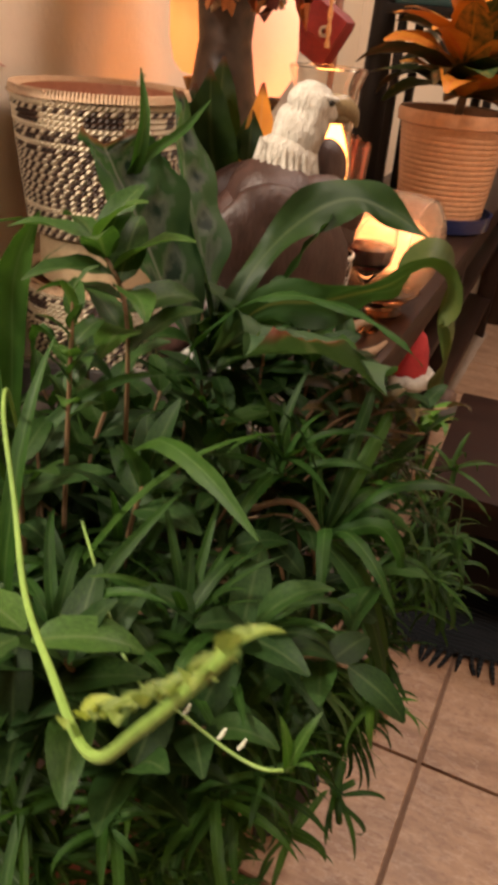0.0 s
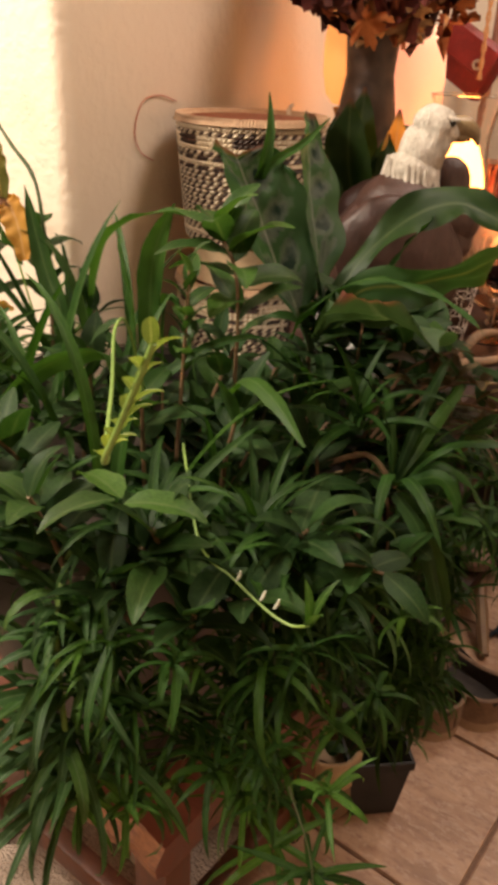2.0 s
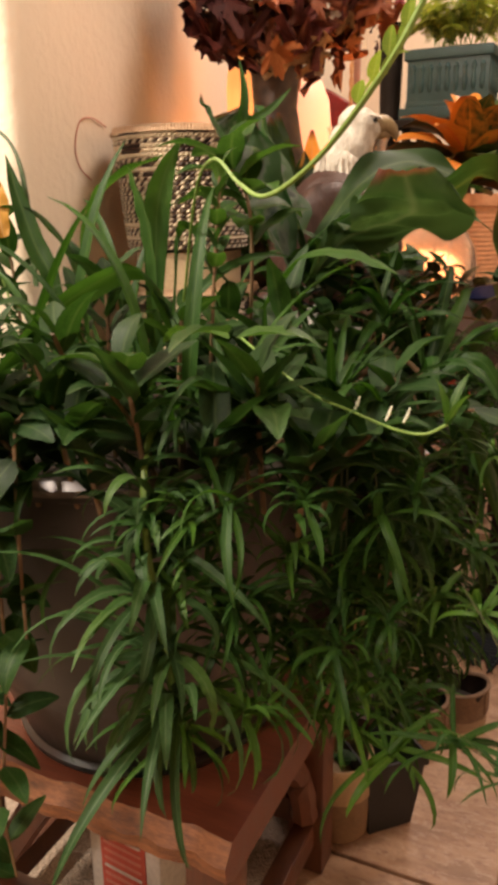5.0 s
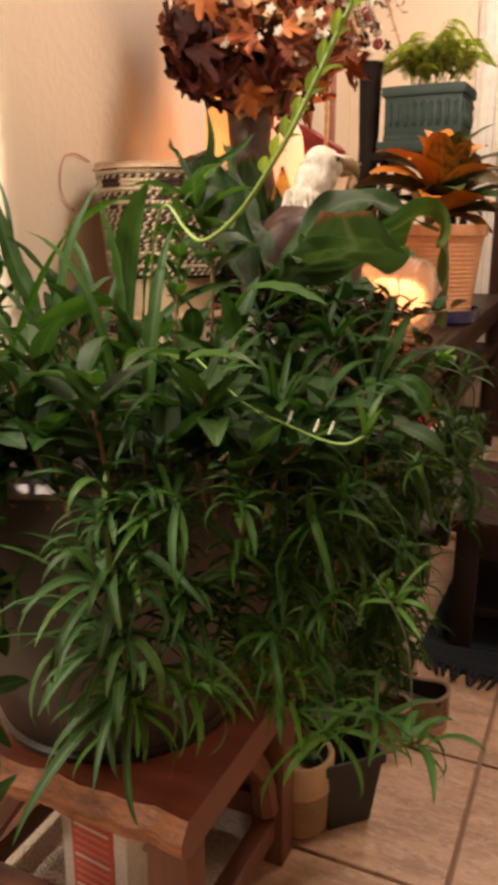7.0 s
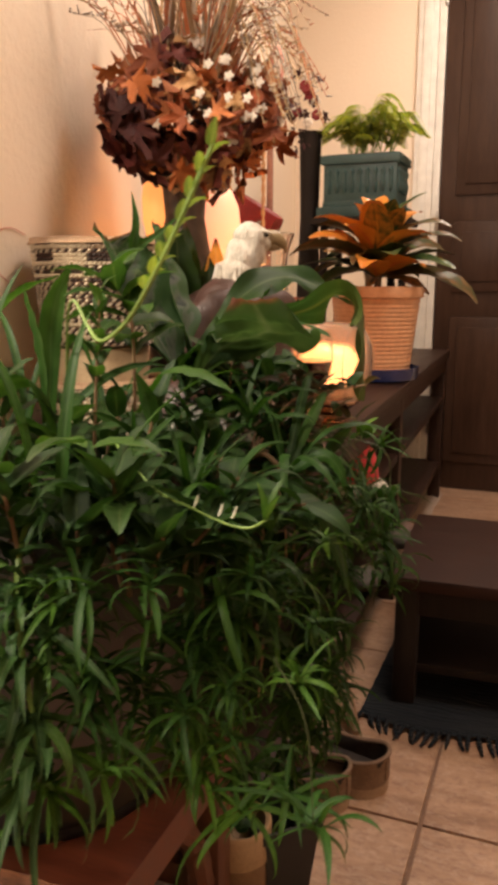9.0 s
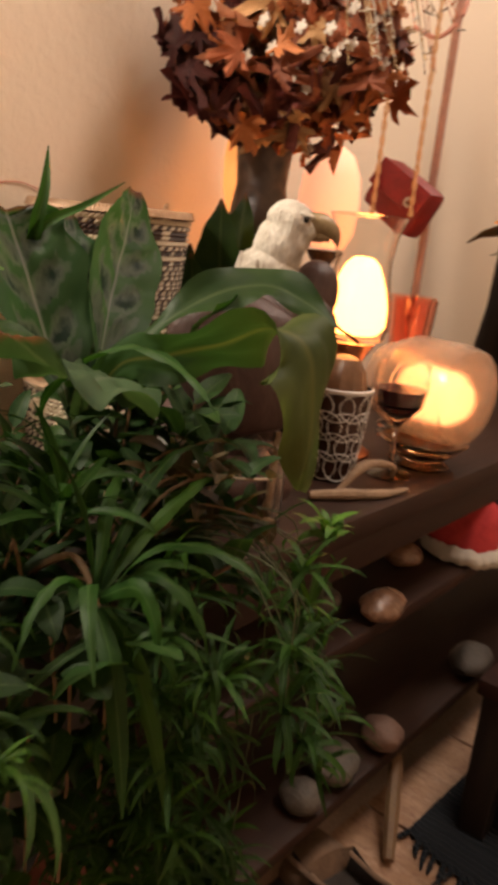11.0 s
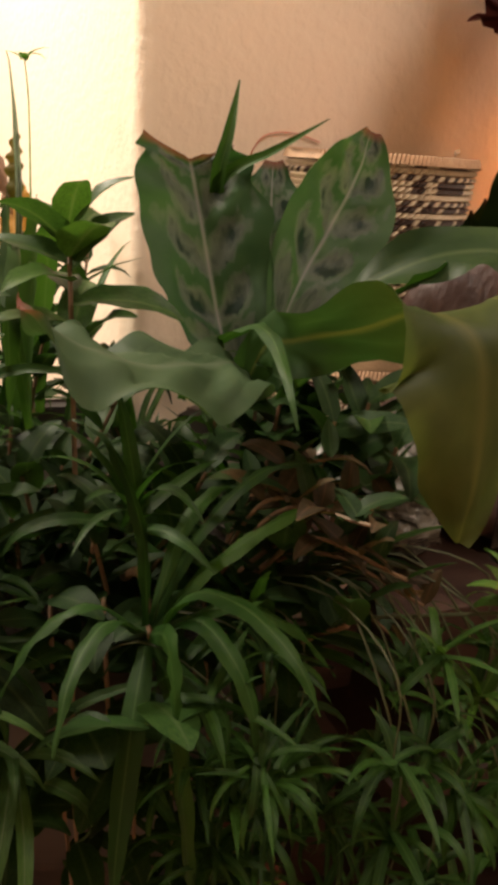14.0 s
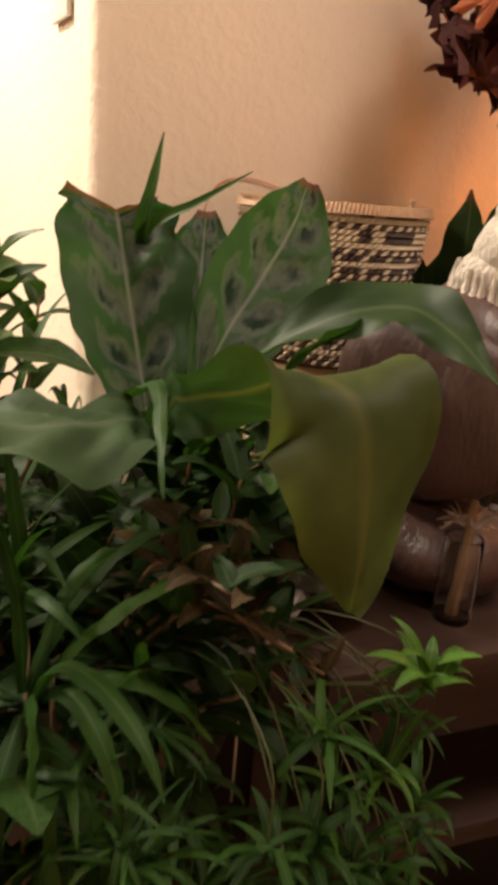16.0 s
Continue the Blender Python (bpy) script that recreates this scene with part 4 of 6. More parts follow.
pothos = thing("pothos", (0.030, -0.035, TT - 0.80), "leafy pothos with one yellow leaf between statue and vase", "plant")
part("pot", bm_lathe([(0, 0.801), (0.05, 0.801), (0.062, 0.90), (0.066, 0.902), (0.066, 0.915), (0.058, 0.915), (0.05, 0.83), (0, 0.83)], 30, at=(-0.262, 1.345, 0)), BLACKWOOD, pothos)
for pts, w, m in (([(0.0, 0.0, 0.90), (-0.01, 0.01, 1.02), (-0.020, 0.0, 1.09), (-0.022, -0.005, 1.172)], 0.070, SMOOTHL), ([(0.0, 0.0, 0.90), (-0.04, 0.01, 1.00), (-0.055, 0.02, 1.07), (-0.062, 0.03, 1.15)], 0.066, SMOOTHL), ([(0.0, 0.0, 0.90), (0.026, 0.040, 1.00), (0.022, 0.058, 1.060), (0.016, 0.072, 1.158)], 0.056, YELLOW), ([(0.0, 0.0, 0.90), (-0.02, 0.03, 1.02), (-0.032, 0.045, 1.10), (-0.035, 0.055, 1.185)], 0.062, SMOOTHL), ([(0.0, 0.0, 0.90), (-0.07, 0.0, 0.98), (-0.09, 0.01, 1.04), (-0.10, 0.02, 1.11)], 0.060, SMOOTHL), ([(0.0, 0.0, 0.90), (0.01, 0.035, 1.00), (0.012, 0.05, 1.06), (0.008, 0.06, 1.125)], 0.055, SMOOTHL), ([(0.0, 0.0, 0.90), (-0.015, -0.03, 0.99), (-0.025, -0.04, 1.05), (-0.03, -0.045, 1.10)], 0.050, SMOOTHL)):
    pts = [(-0.262 + x, 1.345 + y, z) for x, y, z in pts]
    wide_leaf("leaf", pts, [0.004, 0.004, 0.010, w * 0.85, w, w * 0.92, w * 0.6, 0.004], [(0.9, 0.35, 0.1)], m, pothos, 0.25, 0.003)

wide_leaf("leaf", [(-0.03, 0.76, 0.93), (0.02, 0.72, 0.975), (0.07, 0.69, 0.980), (0.114, 0.666, 0.966)], [0.008, 0.014, 0.013, 0.002], [(0.5, 0.7, 0.4)], STRAP, spider, 0.3, 0.001, n=14, m=4)
FRESH = blade_mesh("fresh_blade", leaf_green("fresh_oval_leaf", (0.020, 0.064, 0.008), (0.045, 0.120, 0.016), (0.08, 0.15, 0.03), 0.38), 0.8, 0.3, "ovate", 8, 0.10, 0.3, 5)
for x, y, z, az in ((0.052, 0.592, 0.880, -60), (0.050, 0.594, 0.876, 110), (0.045, 0.60, 0.87, 20), (0.030, 0.575, 0.930, -100), (0.034, 0.58, 0.926, 30), (0.026, 0.585, 0.925, 170)):
    set_leaf(FRESH, "leaf", basket_plant, (x, y, z), az, 12, 0.058, 0.024)
# withered leaves by the bright wall
withered = thing("withered_plant", (0, 0, 0), "yellowed plant with a dry brown leaf by the bright wall", "plant", base=pose(-0.020, 0.0, 0.040) @ GROVE)
TURNING = leaf_green("turning_leaf", (0.06, 0.10, 0.012), (0.22, 0.20, 0.03), (0.3, 0.28, 0.06), 0.45, 0.0, (0.16, 0.06, 0.02))
wide_leaf("leaf", [(-0.326, 0.800, 0.950), (-0.335, 0.800, 0.985), (-0.347, 0.800, 1.005), (-0.354, 0.800, 1.010)], [0.012, 0.030, 0.028, 0.014], [(0.8, 0.5, 0.3)], YELLOW, withered, 0.3, 0.003)
wide_leaf("leaf", [(-0.347, 0.799, 1.004), (-0.373, 0.798, 1.018), (-0.424, 0.797, 1.039), (-0.492, 0.797, 1.052)], [0.010, 0.018, 0.030, 0.044, 0.050, 0.046, 0.02], [(0.25, -0.35, 0.9)], DRY, withered, 0.5, 0.005, 6, ragged=0.35, label="dry curled brown leaf")
wide_leaf("leaf", [(-0.366, 0.806, 0.985), (-0.373, 0.806, 1.035), (-0.377, 0.805, 1.060), (-0.384, 0.804, 1.083)], [0.012, 0.024, 0.027, 0.025, 0.016, 0.008], [(0.85, 0.5, 0)], TURNING, withered, 0.4, 0.003, label="yellow-green leaf with a brown tip")
wide_leaf("leaf", [(-0.410, 0.812, 0.930), (-0.430, 0.812, 0.965), (-0.450, 0.812, 1.000), (-0.480, 0.812, 1.030)], [0.012, 0.05, 0.06, 0.04, 0.008], [(0.6, 0.6, 0.4)], YELLOW, withered, 0.2, 0.003)
wide_leaf("leaf", [(-0.345, 0.795, 0.895), (-0.381, 0.795, 0.893), (-0.423, 0.795, 0.883), (-0.484, 0.795, 0.868)], [0.006, 0.026, 0.036, 0.03, 0.008], [(0.2, -0.6, 0.8)], YELLOW, withered, 0.2, 0.003)
wide_leaf("leaf", [(-0.335, 0.804, 0.945), (-0.375, 0.804, 0.982), (-0.407, 0.804, 0.997), (-0.433, 0.804, 1.014)], [0.010, 0.036, 0.046, 0.036, 0.008], [(0.3, -0.5, 0.8)], STRAP, withered, 0.2, 0.003)
for pts, mat, r in (([(-0.285, 0.800, 0.90), (-0.298, 0.800, 1.023), (-0.345, 0.800, 1.071), (-0.386, 0.800, 1.112), (-0.453, 0.800, 1.148), (-0.52, 0.800, 1.165)], STALK, 0.0018), ([(-0.290, 0.803, 0.90), (-0.303, 0.803, 1.025), (-0.340, 0.803, 1.065), (-0.381, 0.803, 1.094), (-0.449, 0.803, 1.126)], STALK, 0.0022), ([(-0.37, 0.81, 0.98), (-0.381, 0.805, 1.05), (-0.386, 0.803, 1.10)], STEM, 0.0008), ([(-0.34, 0.82, 0.88), (-0.40, 0.82, 1.02), (-0.45, 0.82, 1.11), (-0.46, 0.815, 1.16)], GSTEM, 0.0014)):
    part("stem", bm_tube(pts, [r, r * 0.5], 5, 22), mat, withered)
tuft(withered, (-0.462, 0.815, 1.155), 6, 0.028, 0.006, PALES, (10, 70))
for pts, w, side in (([(-0.240, 0.800, 0.86), (-0.246, 0.800, 0.936), (-0.267, 0.800, 0.985), (-0.306, 0.800, 1.017), (-0.360, 0.800, 1.022)], 0.030, (0.4, -0.8, 0.4)), ([(-0.270, 0.820, 0.87), (-0.262, 0.820, 0.962), (-0.243, 0.820, 1.023), (-0.206, 0.820, 1.052), (-0.162, 0.820, 1.067)], 0.026, (0.5, -0.8, 0.3)), ([(-0.165, 0.800, 0.87), (-0.160, 0.800, 0.970), (-0.157, 0.800, 1.018), (-0.147, 0.800, 1.051), (-0.130, 0.800, 1.080)], 0.026, (0.9, 0.4, 0)), ([(-0.13, 0.76, 0.87), (-0.137, 0.760, 0.959), (-0.143, 0.760, 1.000), (-0.153, 0.760, 1.030), (-0.164, 0.760, 1.055)], 0.022, (0.8, -0.5, 0)), ([(-0.14, 0.80, 0.90), (-0.125, 0.785, 0.985), (-0.110, 0.780, 0.996), (-0.094, 0.780, 0.970), (-0.079, 0.780, 0.926)], 0.020, (0.6, -0.7, 0.3)), ([(-0.09, 0.72, 0.90), (-0.115, 0.705, 0.962), (-0.179, 0.700, 0.941), (-0.243, 0.700, 0.894), (-0.320, 0.700, 0.822)], 0.024, (-0.2, -0.7, 0.6)), ([(-0.270, 0.79, 0.87), (-0.279, 0.790, 0.947), (-0.298, 0.790, 0.982), (-0.317, 0.790, 1.031), (-0.330, 0.790, 1.071)], 0.022, (0.8, 0.5, 0))):
    wide_leaf("leaf", pts, [w * 0.4, w * 0.75, w, w * 0.95, w * 0.6, 0.001], [side], BSTRAP, spider, 0.32, 0.001, n=20, m=4)

# two long runners towards the camera
runner = thing("flowering_runner", (0, 0, 0), "thin green runner with small white buds", "plant", base=pose(0.0, 0.018, 0.012) @ GROVE)
part("stem", bm_tube([(-0.02, 0.68, 0.90), (0.063, 0.606, 0.877), (0.098, 0.601, 0.866), (0.130, 0.598, 0.857), (0.150, 0.597, 0.856), (0.164, 0.596, 0.864)], [0.0010, 0.0010], 6, 22), GSTEM, runner)
BUD = speckled("white_bud", (0.55, 0.62, 0.45), (0.78, 0.8, 0.66), 90, 0.5)
for x, y, z in ((0.102, 0.600, 0.866), (0.124, 0.598, 0.862), (0.136, 0.597, 0.862)):
    part("bud", bm_tube([(x, y, z), (x + 0.002, y, z + 0.004), (x + 0.004, y - 0.001, z + 0.010)], [0.0007, 0.0013, 0.0006], 6, 6), BUD, runner, "tiny white bud")
for az, el, l in ((60, 75, 0.036), (-40, 62, 0.032), (150, 80, 0.030)):
    set_leaf(PALES[0], "leaf", runner, (0.164, 0.596, 0.864), az, el, l, 0.008)
shoot = thing("pale_runner", (0, 0, 0), "long pale green runner with a young twisted shoot", "plant")
part("stem", bm_tube([(-0.08, 0.72, 0.82), (-0.03, 0.655, 0.905), (0.011, 0.605, 0.924), (0.045, 0.570, 0.908), (0.078, 0.535, 0.900), (0.120, 0.497, 0.915), (0.160, 0.460, 0.943), (0.178, 0.453, 0.968), (0.198, 0.449, 1.002)], [0.0011, 0.0011, 0.0014, 0.0012], 7, 48), GSTEM, shoot)
YOUNG = leaf_green("lime_shoot", (0.10, 0.20, 0.025), (0.20, 0.32, 0.05), (0.28, 0.40, 0.10), 0.4)
BRACT = [blade_mesh("bract_blade", YOUNG, d, 0.5, "ovate", 6, 0.04, t, k) for k, (d, t) in enumerate(((0.5, 0.3), (0.9, -0.4)))]
KNEE, TOPEND = V((0.146, 0.472, 0.934)), V((0.197, 0.449, 1.000))
for k in range(15):
    f = k / 14
    at = KNEE.lerp(TOPEND, f) - V((0, 0, 0.005 * math.sin(math.pi * f)))
    set_leaf(BRACT[k % 2], "bract", shoot, at, -20 + (40 if k % 2 else -40) + 12 * math.sin(k), 52 + 8 * (k % 3), 0.012 + 0.004 * f, 0.0056)
lime = thing("lime_plantlet", (0, 0, 0), "small yellow-green plantlet over the table's near end", "plant")
tuft(lime, (0.128, 1.078, 0.738), 13, 0.044, 0.011, PALES, (25, 80))
part("stem", bm_tube([(0.05, 0.96, 0.70), (0.10, 1.03, 0.725), (0.128, 1.078, 0.738)], [0.0014], 5, 8), VSTEM, lime)
low = thing("hanging_plantlet", (0, 0, 0), "small spider plant plantlet on a long thin runner", "plant", base=GROVE)
tuft(low, (0.224, 0.560, 0.676), 13, 0.060, 0.008, STRAPS, (-10, 65))
part("stem", bm_tube([(0.187, 0.572, 0.79), (0.215, 0.563, 0.75), (0.224, 0.560, 0.676)], [0.0005], 5, 10), VSTEM, low)

# ---- things on the table ----
STRAW = speckled("pale_straw", (0.60, 0.48, 0.33), (0.76, 0.64, 0.47), 120, 0.6, 0.4)
INK = speckled("dark_straw", (0.035, 0.020, 0.014), (0.075, 0.04, 0.028), 120, 0.55, 0.4)
RUST = speckled("rust_straw", (0.30, 0.10, 0.05), (0.42, 0.17, 0.09), 120, 0.6, 0.4)


def woven(name, at, r0, r1, h, rows, label, rim=True):
    """A coiled basket of real stitches: pale and dark ones by a stepped pattern."""
    b = thing(name, at, label, "basket", "woven baskets")
    part("body", bm_lathe([(0, 0.002), (r0 - 0.003, 0.002), (r1 - 0.004, h), (r1 - 0.009, h), (r0 - 0.009, 0.008), (0, 0.008)], 44), RUST, b)
    n = 88
    sets = {0: ([], []), 1: ([], [])}
    for i in range(rows):
        s = (i + 0.5) / rows
        r, z, dz = r0 + (r1 - r0) * s ** 0.8, h * s, h / rows
        for k in range(n):
            band = i / rows
            if band > 0.72:
                q = (k // 2 + 0) % 7
                dark = (i % 4 in (1, 2) and q in (1, 2, 3)) or (i % 4 == 3 and k % 2 and i > 16)
            elif band > 0.58:
                dark = i % 2 == 0 and k % 4 != 3
            elif band > 0.25:
                dark = (k + i // 2 * 1 + i) % 2 == 0
            else:
                dark = (i + k // 1) % 2 == 0 and i % 3 != 2
            vs, fs = sets[1 if dark else 0]
            a0, a1 = 2 * math.pi * (k + 0.02) / n, 2 * math.pi * (k + 0.98) / n
            sl = 0.35 * (a1 - a0)
            o = len(vs)
            bulge = r + 0.0022 + 0.0008 * noise.noise((k * 1.7, i * 1.3, 0))
            am = (a0 + a1) / 2
            for a, zz, rr in ((a0 - sl, z - dz * 0.46, r - 0.001), (a1 - sl, z - dz * 0.46, r - 0.001), (a1 + sl, z + dz * 0.46, r - 0.001), (a0 + sl, z + dz * 0.46, r - 0.001), (am - sl * 0.4, z - dz * 0.15, bulge), (am + sl * 0.4, z + dz * 0.15, bulge)):
                vs.append((rr * math.cos(a), rr * math.sin(a), zz))
            fs += [(o, o + 1, o + 4), (o + 1, o + 2, o + 5, o + 4), (o + 2, o + 3, o + 5), (o + 3, o, o + 4, o + 5)]
    for key, mat, nm in ((0, STRAW, "pale_stitches"), (1, INK, "dark_stitches")):
        ob = part(nm, mesh_of(nm, *sets[key], mat, smooth=False), None, b)
        tagged(ob, kind="stuff")
    if rim:
        bm = bmesh.new()
        for k in range(150):
            a = 2 * math.pi * k / 150
            p = [V((math.cos(a + d) * (r1 + o), math.sin(a + d) * (r1 + o), h + z)) for d, o, z in ((0, 0.003, -0.004), (0.02, 0.001, 0.004), (0.04, -0.009, -0.002))]
            bm_tube(p, [0.0022], 4, None, bm)
        tagged(part("rim", bm, speckled("rim_straw", (0.42, 0.24, 0.13), (0.60, 0.40, 0.24), 150, 0.6), b, "wrapped straw rim"), kind="stuff")
    return b


bx, by = -0.340, 1.193
lower = woven("woven_basket", (bx, by, TT), 0.092, 0.101, 0.128, 22, "dark and pale patterned woven basket under another basket")
part("neck", bm_lathe([(0.06, 0.12), (0.078, 0.128), (0.078, 0.182), (0.06, 0.184)], 36, 0.03), speckled("tan_straw", (0.44, 0.32, 0.18), (0.55, 0.42, 0.26), 60, 0.7), lower, "plain tan straw collar")
upper = woven("woven_basket", (bx, by, TT + 0.186), 0.086, 0.102, 0.158, 26, "dark and pale patterned woven basket stacked on another")
part("knob", bm_tube([(-0.005, 0.094, 0.158), (-0.004, 0.096, 0.168), (0.002, 0.094, 0.172)], [0.004, 0.003], 6, 6), STRAW, upper, "small knot on the rim")
part("liner", bm_lathe([(0.0, 0.142), (0.05, 0.148), (0.092, 0.142)], 30, 0.1), RUST, upper, "rust-coloured filling")
wire = thing("wire_loop", (-0.4590, 1.125, 0.975), "thin red wire loop against the wall", "wire")
part("wire", bm_tube([(-0.0022, 0.048, 0.038), (0.0042, 0.005, 0.046), (0.0098, -0.032, 0.037), (0.0124, -0.049, 0.002), (0.0106, -0.037, -0.024), (0.0062, -0.008, -0.038)], [0.0008], 6, 36), speckled("red_wire", (0.55, 0.16, 0.10), (0.68, 0.24, 0.15), 60, 0.4), wire)


def eagle():
    """The statue: head, beak, neck, folded wings and perch in one mesh."""
    white = speckled("white_feathers", (0.40, 0.33, 0.25), (0.80, 0.75, 0.65), 60, 0.6, 1.0, 0.006, (1, 1, 0.28))
    brown = speckled("brown_feathers", (0.030, 0.014, 0.010), (0.060, 0.026, 0.019), 30, 0.45, 0.4, 0.004, (1, 1, 0.4))
    beak = speckled("horn_beak", (0.16, 0.11, 0.05), (0.26, 0.18, 0.09), 40, 0.35, 0.2)
    black = speckled("black_eye", (0.006, 0.005, 0.004), (0.012, 0.01, 0.008), 40, 0.15, 0.05)
    bm = bmesh.new()

    def blob(c, r, rot, slot, rag=0.0, freq=30):
        m = pose(*c, *rot) @ Matrix.Diagonal((*r, 1))
        out = bmesh.ops.create_icosphere(bm, subdivisions=4, radius=1, matrix=m)
        for v in out["verts"]:
            if rag:
                p = v.co
                v.co += (p - V(c)).normalized() * rag * (noise.noise(V((p.x * freq, p.y * freq, p.z * freq * 0.35))) + 0.5 * noise.noise(V((p.x, p.y, p.z * 0.4)) * freq * 2.4))
        for f in {f for v in out["verts"] for f in v.link_faces}:
            f.material_index = slot

    # local: +x is where the beak points; the head is laid out large and drawn in towards the beak
    def small(p):
        return tuple((V(p) - V((0.092, 0, 0.325))) * 0.66 + V((0.092, 0, 0.325)))

    def head(c, r, rot, slot, rag=0.0, freq=30):
        blob(small(c), tuple(0.66 * v for v in r), rot, slot, rag * 0.66, freq * 1.5)

    head((0.000, 0, 0.345), (0.047, 0.038, 0.036), (0, 12, 0), 0, 0.003, 45)
    head((0.016, 0, 0.338), (0.038, 0.031, 0.027), (0, 10, 0), 0, 0.002, 45)
    head((-0.020, 0, 0.300), (0.050, 0.044, 0.060), (0, 22, 0), 0, 0.005, 40)
    head((-0.036, 0, 0.255), (0.060, 0.056, 0.050), (0, 20, 0), 0, 0.006, 40)
    jag = random.Random(4)
    for k in range(26):
        a = 2 * math.pi * (k + jag.uniform(-0.3, 0.3)) / 26
        p = V(small((-0.036 + 0.060 * math.cos(a), 0.060 * math.sin(a), 0.232 - 0.012 * math.cos(a))))
        bm_tube([p + V((-0.004 * math.cos(a), -0.004 * math.sin(a), 0.03)), p, p + V((0.004 * math.cos(a), 0.004 * math.sin(a), -0.006 - jag.uniform(0.0, 0.030)))], [0.001, 0.0058, 0.0006], 6, 6, bm)
    for f in bm.faces:
        f.material_index = 0
    start = len(bm.faces)
    bm_tube([small(q) for q in ((0.036, 0, 0.345), (0.062, 0, 0.346), (0.083, 0, 0.334), (0.092, 0, 0.314))], [0.0139, 0.0122, 0.008, 0.0014], 12, 12, bm)
    bm_tube([small(q) for q in ((0.034, 0, 0.330), (0.060, 0, 0.328), (0.076, 0, 0.323))], [0.0086, 0.0073, 0.002], 10, 8, bm)
    bm.faces.ensure_lookup_table()
    for f in bm.faces[start:]:
        f.material_index = 2
    for s in (-1, 1):
        head((0.030, s * 0.031, 0.352), (0.006, 0.004, 0.006), (0, 0, 0), 3)
        head((0.028, s * 0.027, 0.359), (0.018, 0.008, 0.005), (0, 10, 0), 0)
    blob((-0.020, 0, 0.175), (0.080, 0.074, 0.100), (0, 22, 0), 1, 0.005, 35)
    blob((0.000, 0, 0.226), (0.070, 0.082, 0.056), (0, 16, 0), 1, 0.004, 35)
    head((-0.006, 0, 0.322), (0.047, 0.0395, 0.050), (0, 18, 0), 0, 0.004, 42)
    blob((0.066, 0.046, 0.256), (0.034, 0.026, 0.044), (0, 14, 0), 1, 0.003, 35)
    blob((0.052, -0.036, 0.236), (0.052, 0.030, 0.034), (0, 10, 0), 1, 0.003, 35)
    for s in (-1, 1):
        blob((-0.005, s * 0.072, 0.185), (0.095, 0.032, 0.076), (0, 24, s * -8), 1, 0.005, 35)
    blob((0.022, -0.024, 0.212), (0.078, 0.052, 0.046), (0, 8, 0), 1, 0.004, 35)
    blob((-0.095, 0, 0.090), (0.070, 0.055, 0.036), (0, -38, 0), 1, 0.005, 35)
    blob((-0.01, 0, 0.036), (0.090, 0.078, 0.042), (0, 0, 0), 1, 0.010, 18)
    return part("eagle_statue", bm, [white, brown, beak, black], None)


E1 = eagle()
E1.matrix_world = pose(-0.128, 1.251, TT + 0.002, 0, 0, 34) @ Matrix.Diagonal((0.93, 0.93, 1.03, 1))
tagged(E1, "painted eagle statue with white head and brown body", "statue")

# vase with the autumn bouquet
VASEM = Mat("mottled_vase", 0.4)
vo = VASEM.node("ShaderNodeTexVoronoi", Scale=42.0)
VASEM.link(VASEM.coord(), vo.inputs["Vector"])
VASEM.color(VASEM.mix(VASEM.ramp(vo.outputs["Distance"], (0.1, (0, 0, 0)), (0.5, (1, 1, 1))), (0.02, 0.012, 0.009), VASEM.ramp(VASEM.noise(25), (0.35, (0.04, 0.024, 0.017)), (0.7, (0.11, 0.07, 0.048)))))
VASEM.bump(vo.outputs["Distance"], 0.6, 0.004)
vase = thing("tall_vase", (-0.300, 1.432, TT), "tall waisted mottled brown vase", "vase")
part("foot", bm_lathe([(0, 0), (0.06, 0), (0.066, 0.006), (0.067, 0.018), (0.062, 0.024), (0, 0.024)], 44), VASEM.m, vase)
part("vase_body", bm_lathe([(0, 0.024), (0.062, 0.024), (0.068, 0.04), (0.072, 0.14), (0.060, 0.27), (0.044, 0.35), (0.036, 0.40), (0.040, 0.45), (0.054, 0.480), (0.050, 0.481), (0.034, 0.44), (0.0, 0.3)], 44), VASEM.m, vase)
part("lip", bm_lathe([(0.053, 0.478), (0.058, 0.482), (0.063, 0.488), (0.061, 0.494), (0.053, 0.490), (0.050, 0.482), (0.053, 0.478)], 44), VASEM.m, vase)


def maple(name, mat, seed):
    r = random.Random(seed)
    pts, out = [], []
    lobes = ((90, 1.0), (40, 0.85), (140, 0.85), (-8, 0.62), (188, 0.62))
    for a, l in sorted(lobes):
        for da, f in ((-20, 0.52), (-11, 0.76), (-5, 0.90), (0, 1.0), (6, 0.88), (12, 0.74), (21, 0.50)):
            out.append((a + da, l * f * r.uniform(0.92, 1.08)))
    out = [(-70, 0.18)] + out + [(250, 0.18)]
    verts, faces, uvs = [(0, 0, 0)], [], [(0.2, 0.5)]
    cup = r.uniform(-0.8, 0.9)
    for a, l in out:
        x, y = l * math.cos(radians(a)), l * math.sin(radians(a))
        verts.append((y, x, cup * (x * x) + 0.26 * math.sin(3 * a) * l - 0.45 * y * y * r.uniform(0.3, 1)))
        uvs.append((l * 0.8, 0.5 + x * 0.5))
    for k in range(1, len(verts) - 1):
        faces.append((0, k, k + 1))
    return mesh_of(name, verts, faces, mat, uvs)


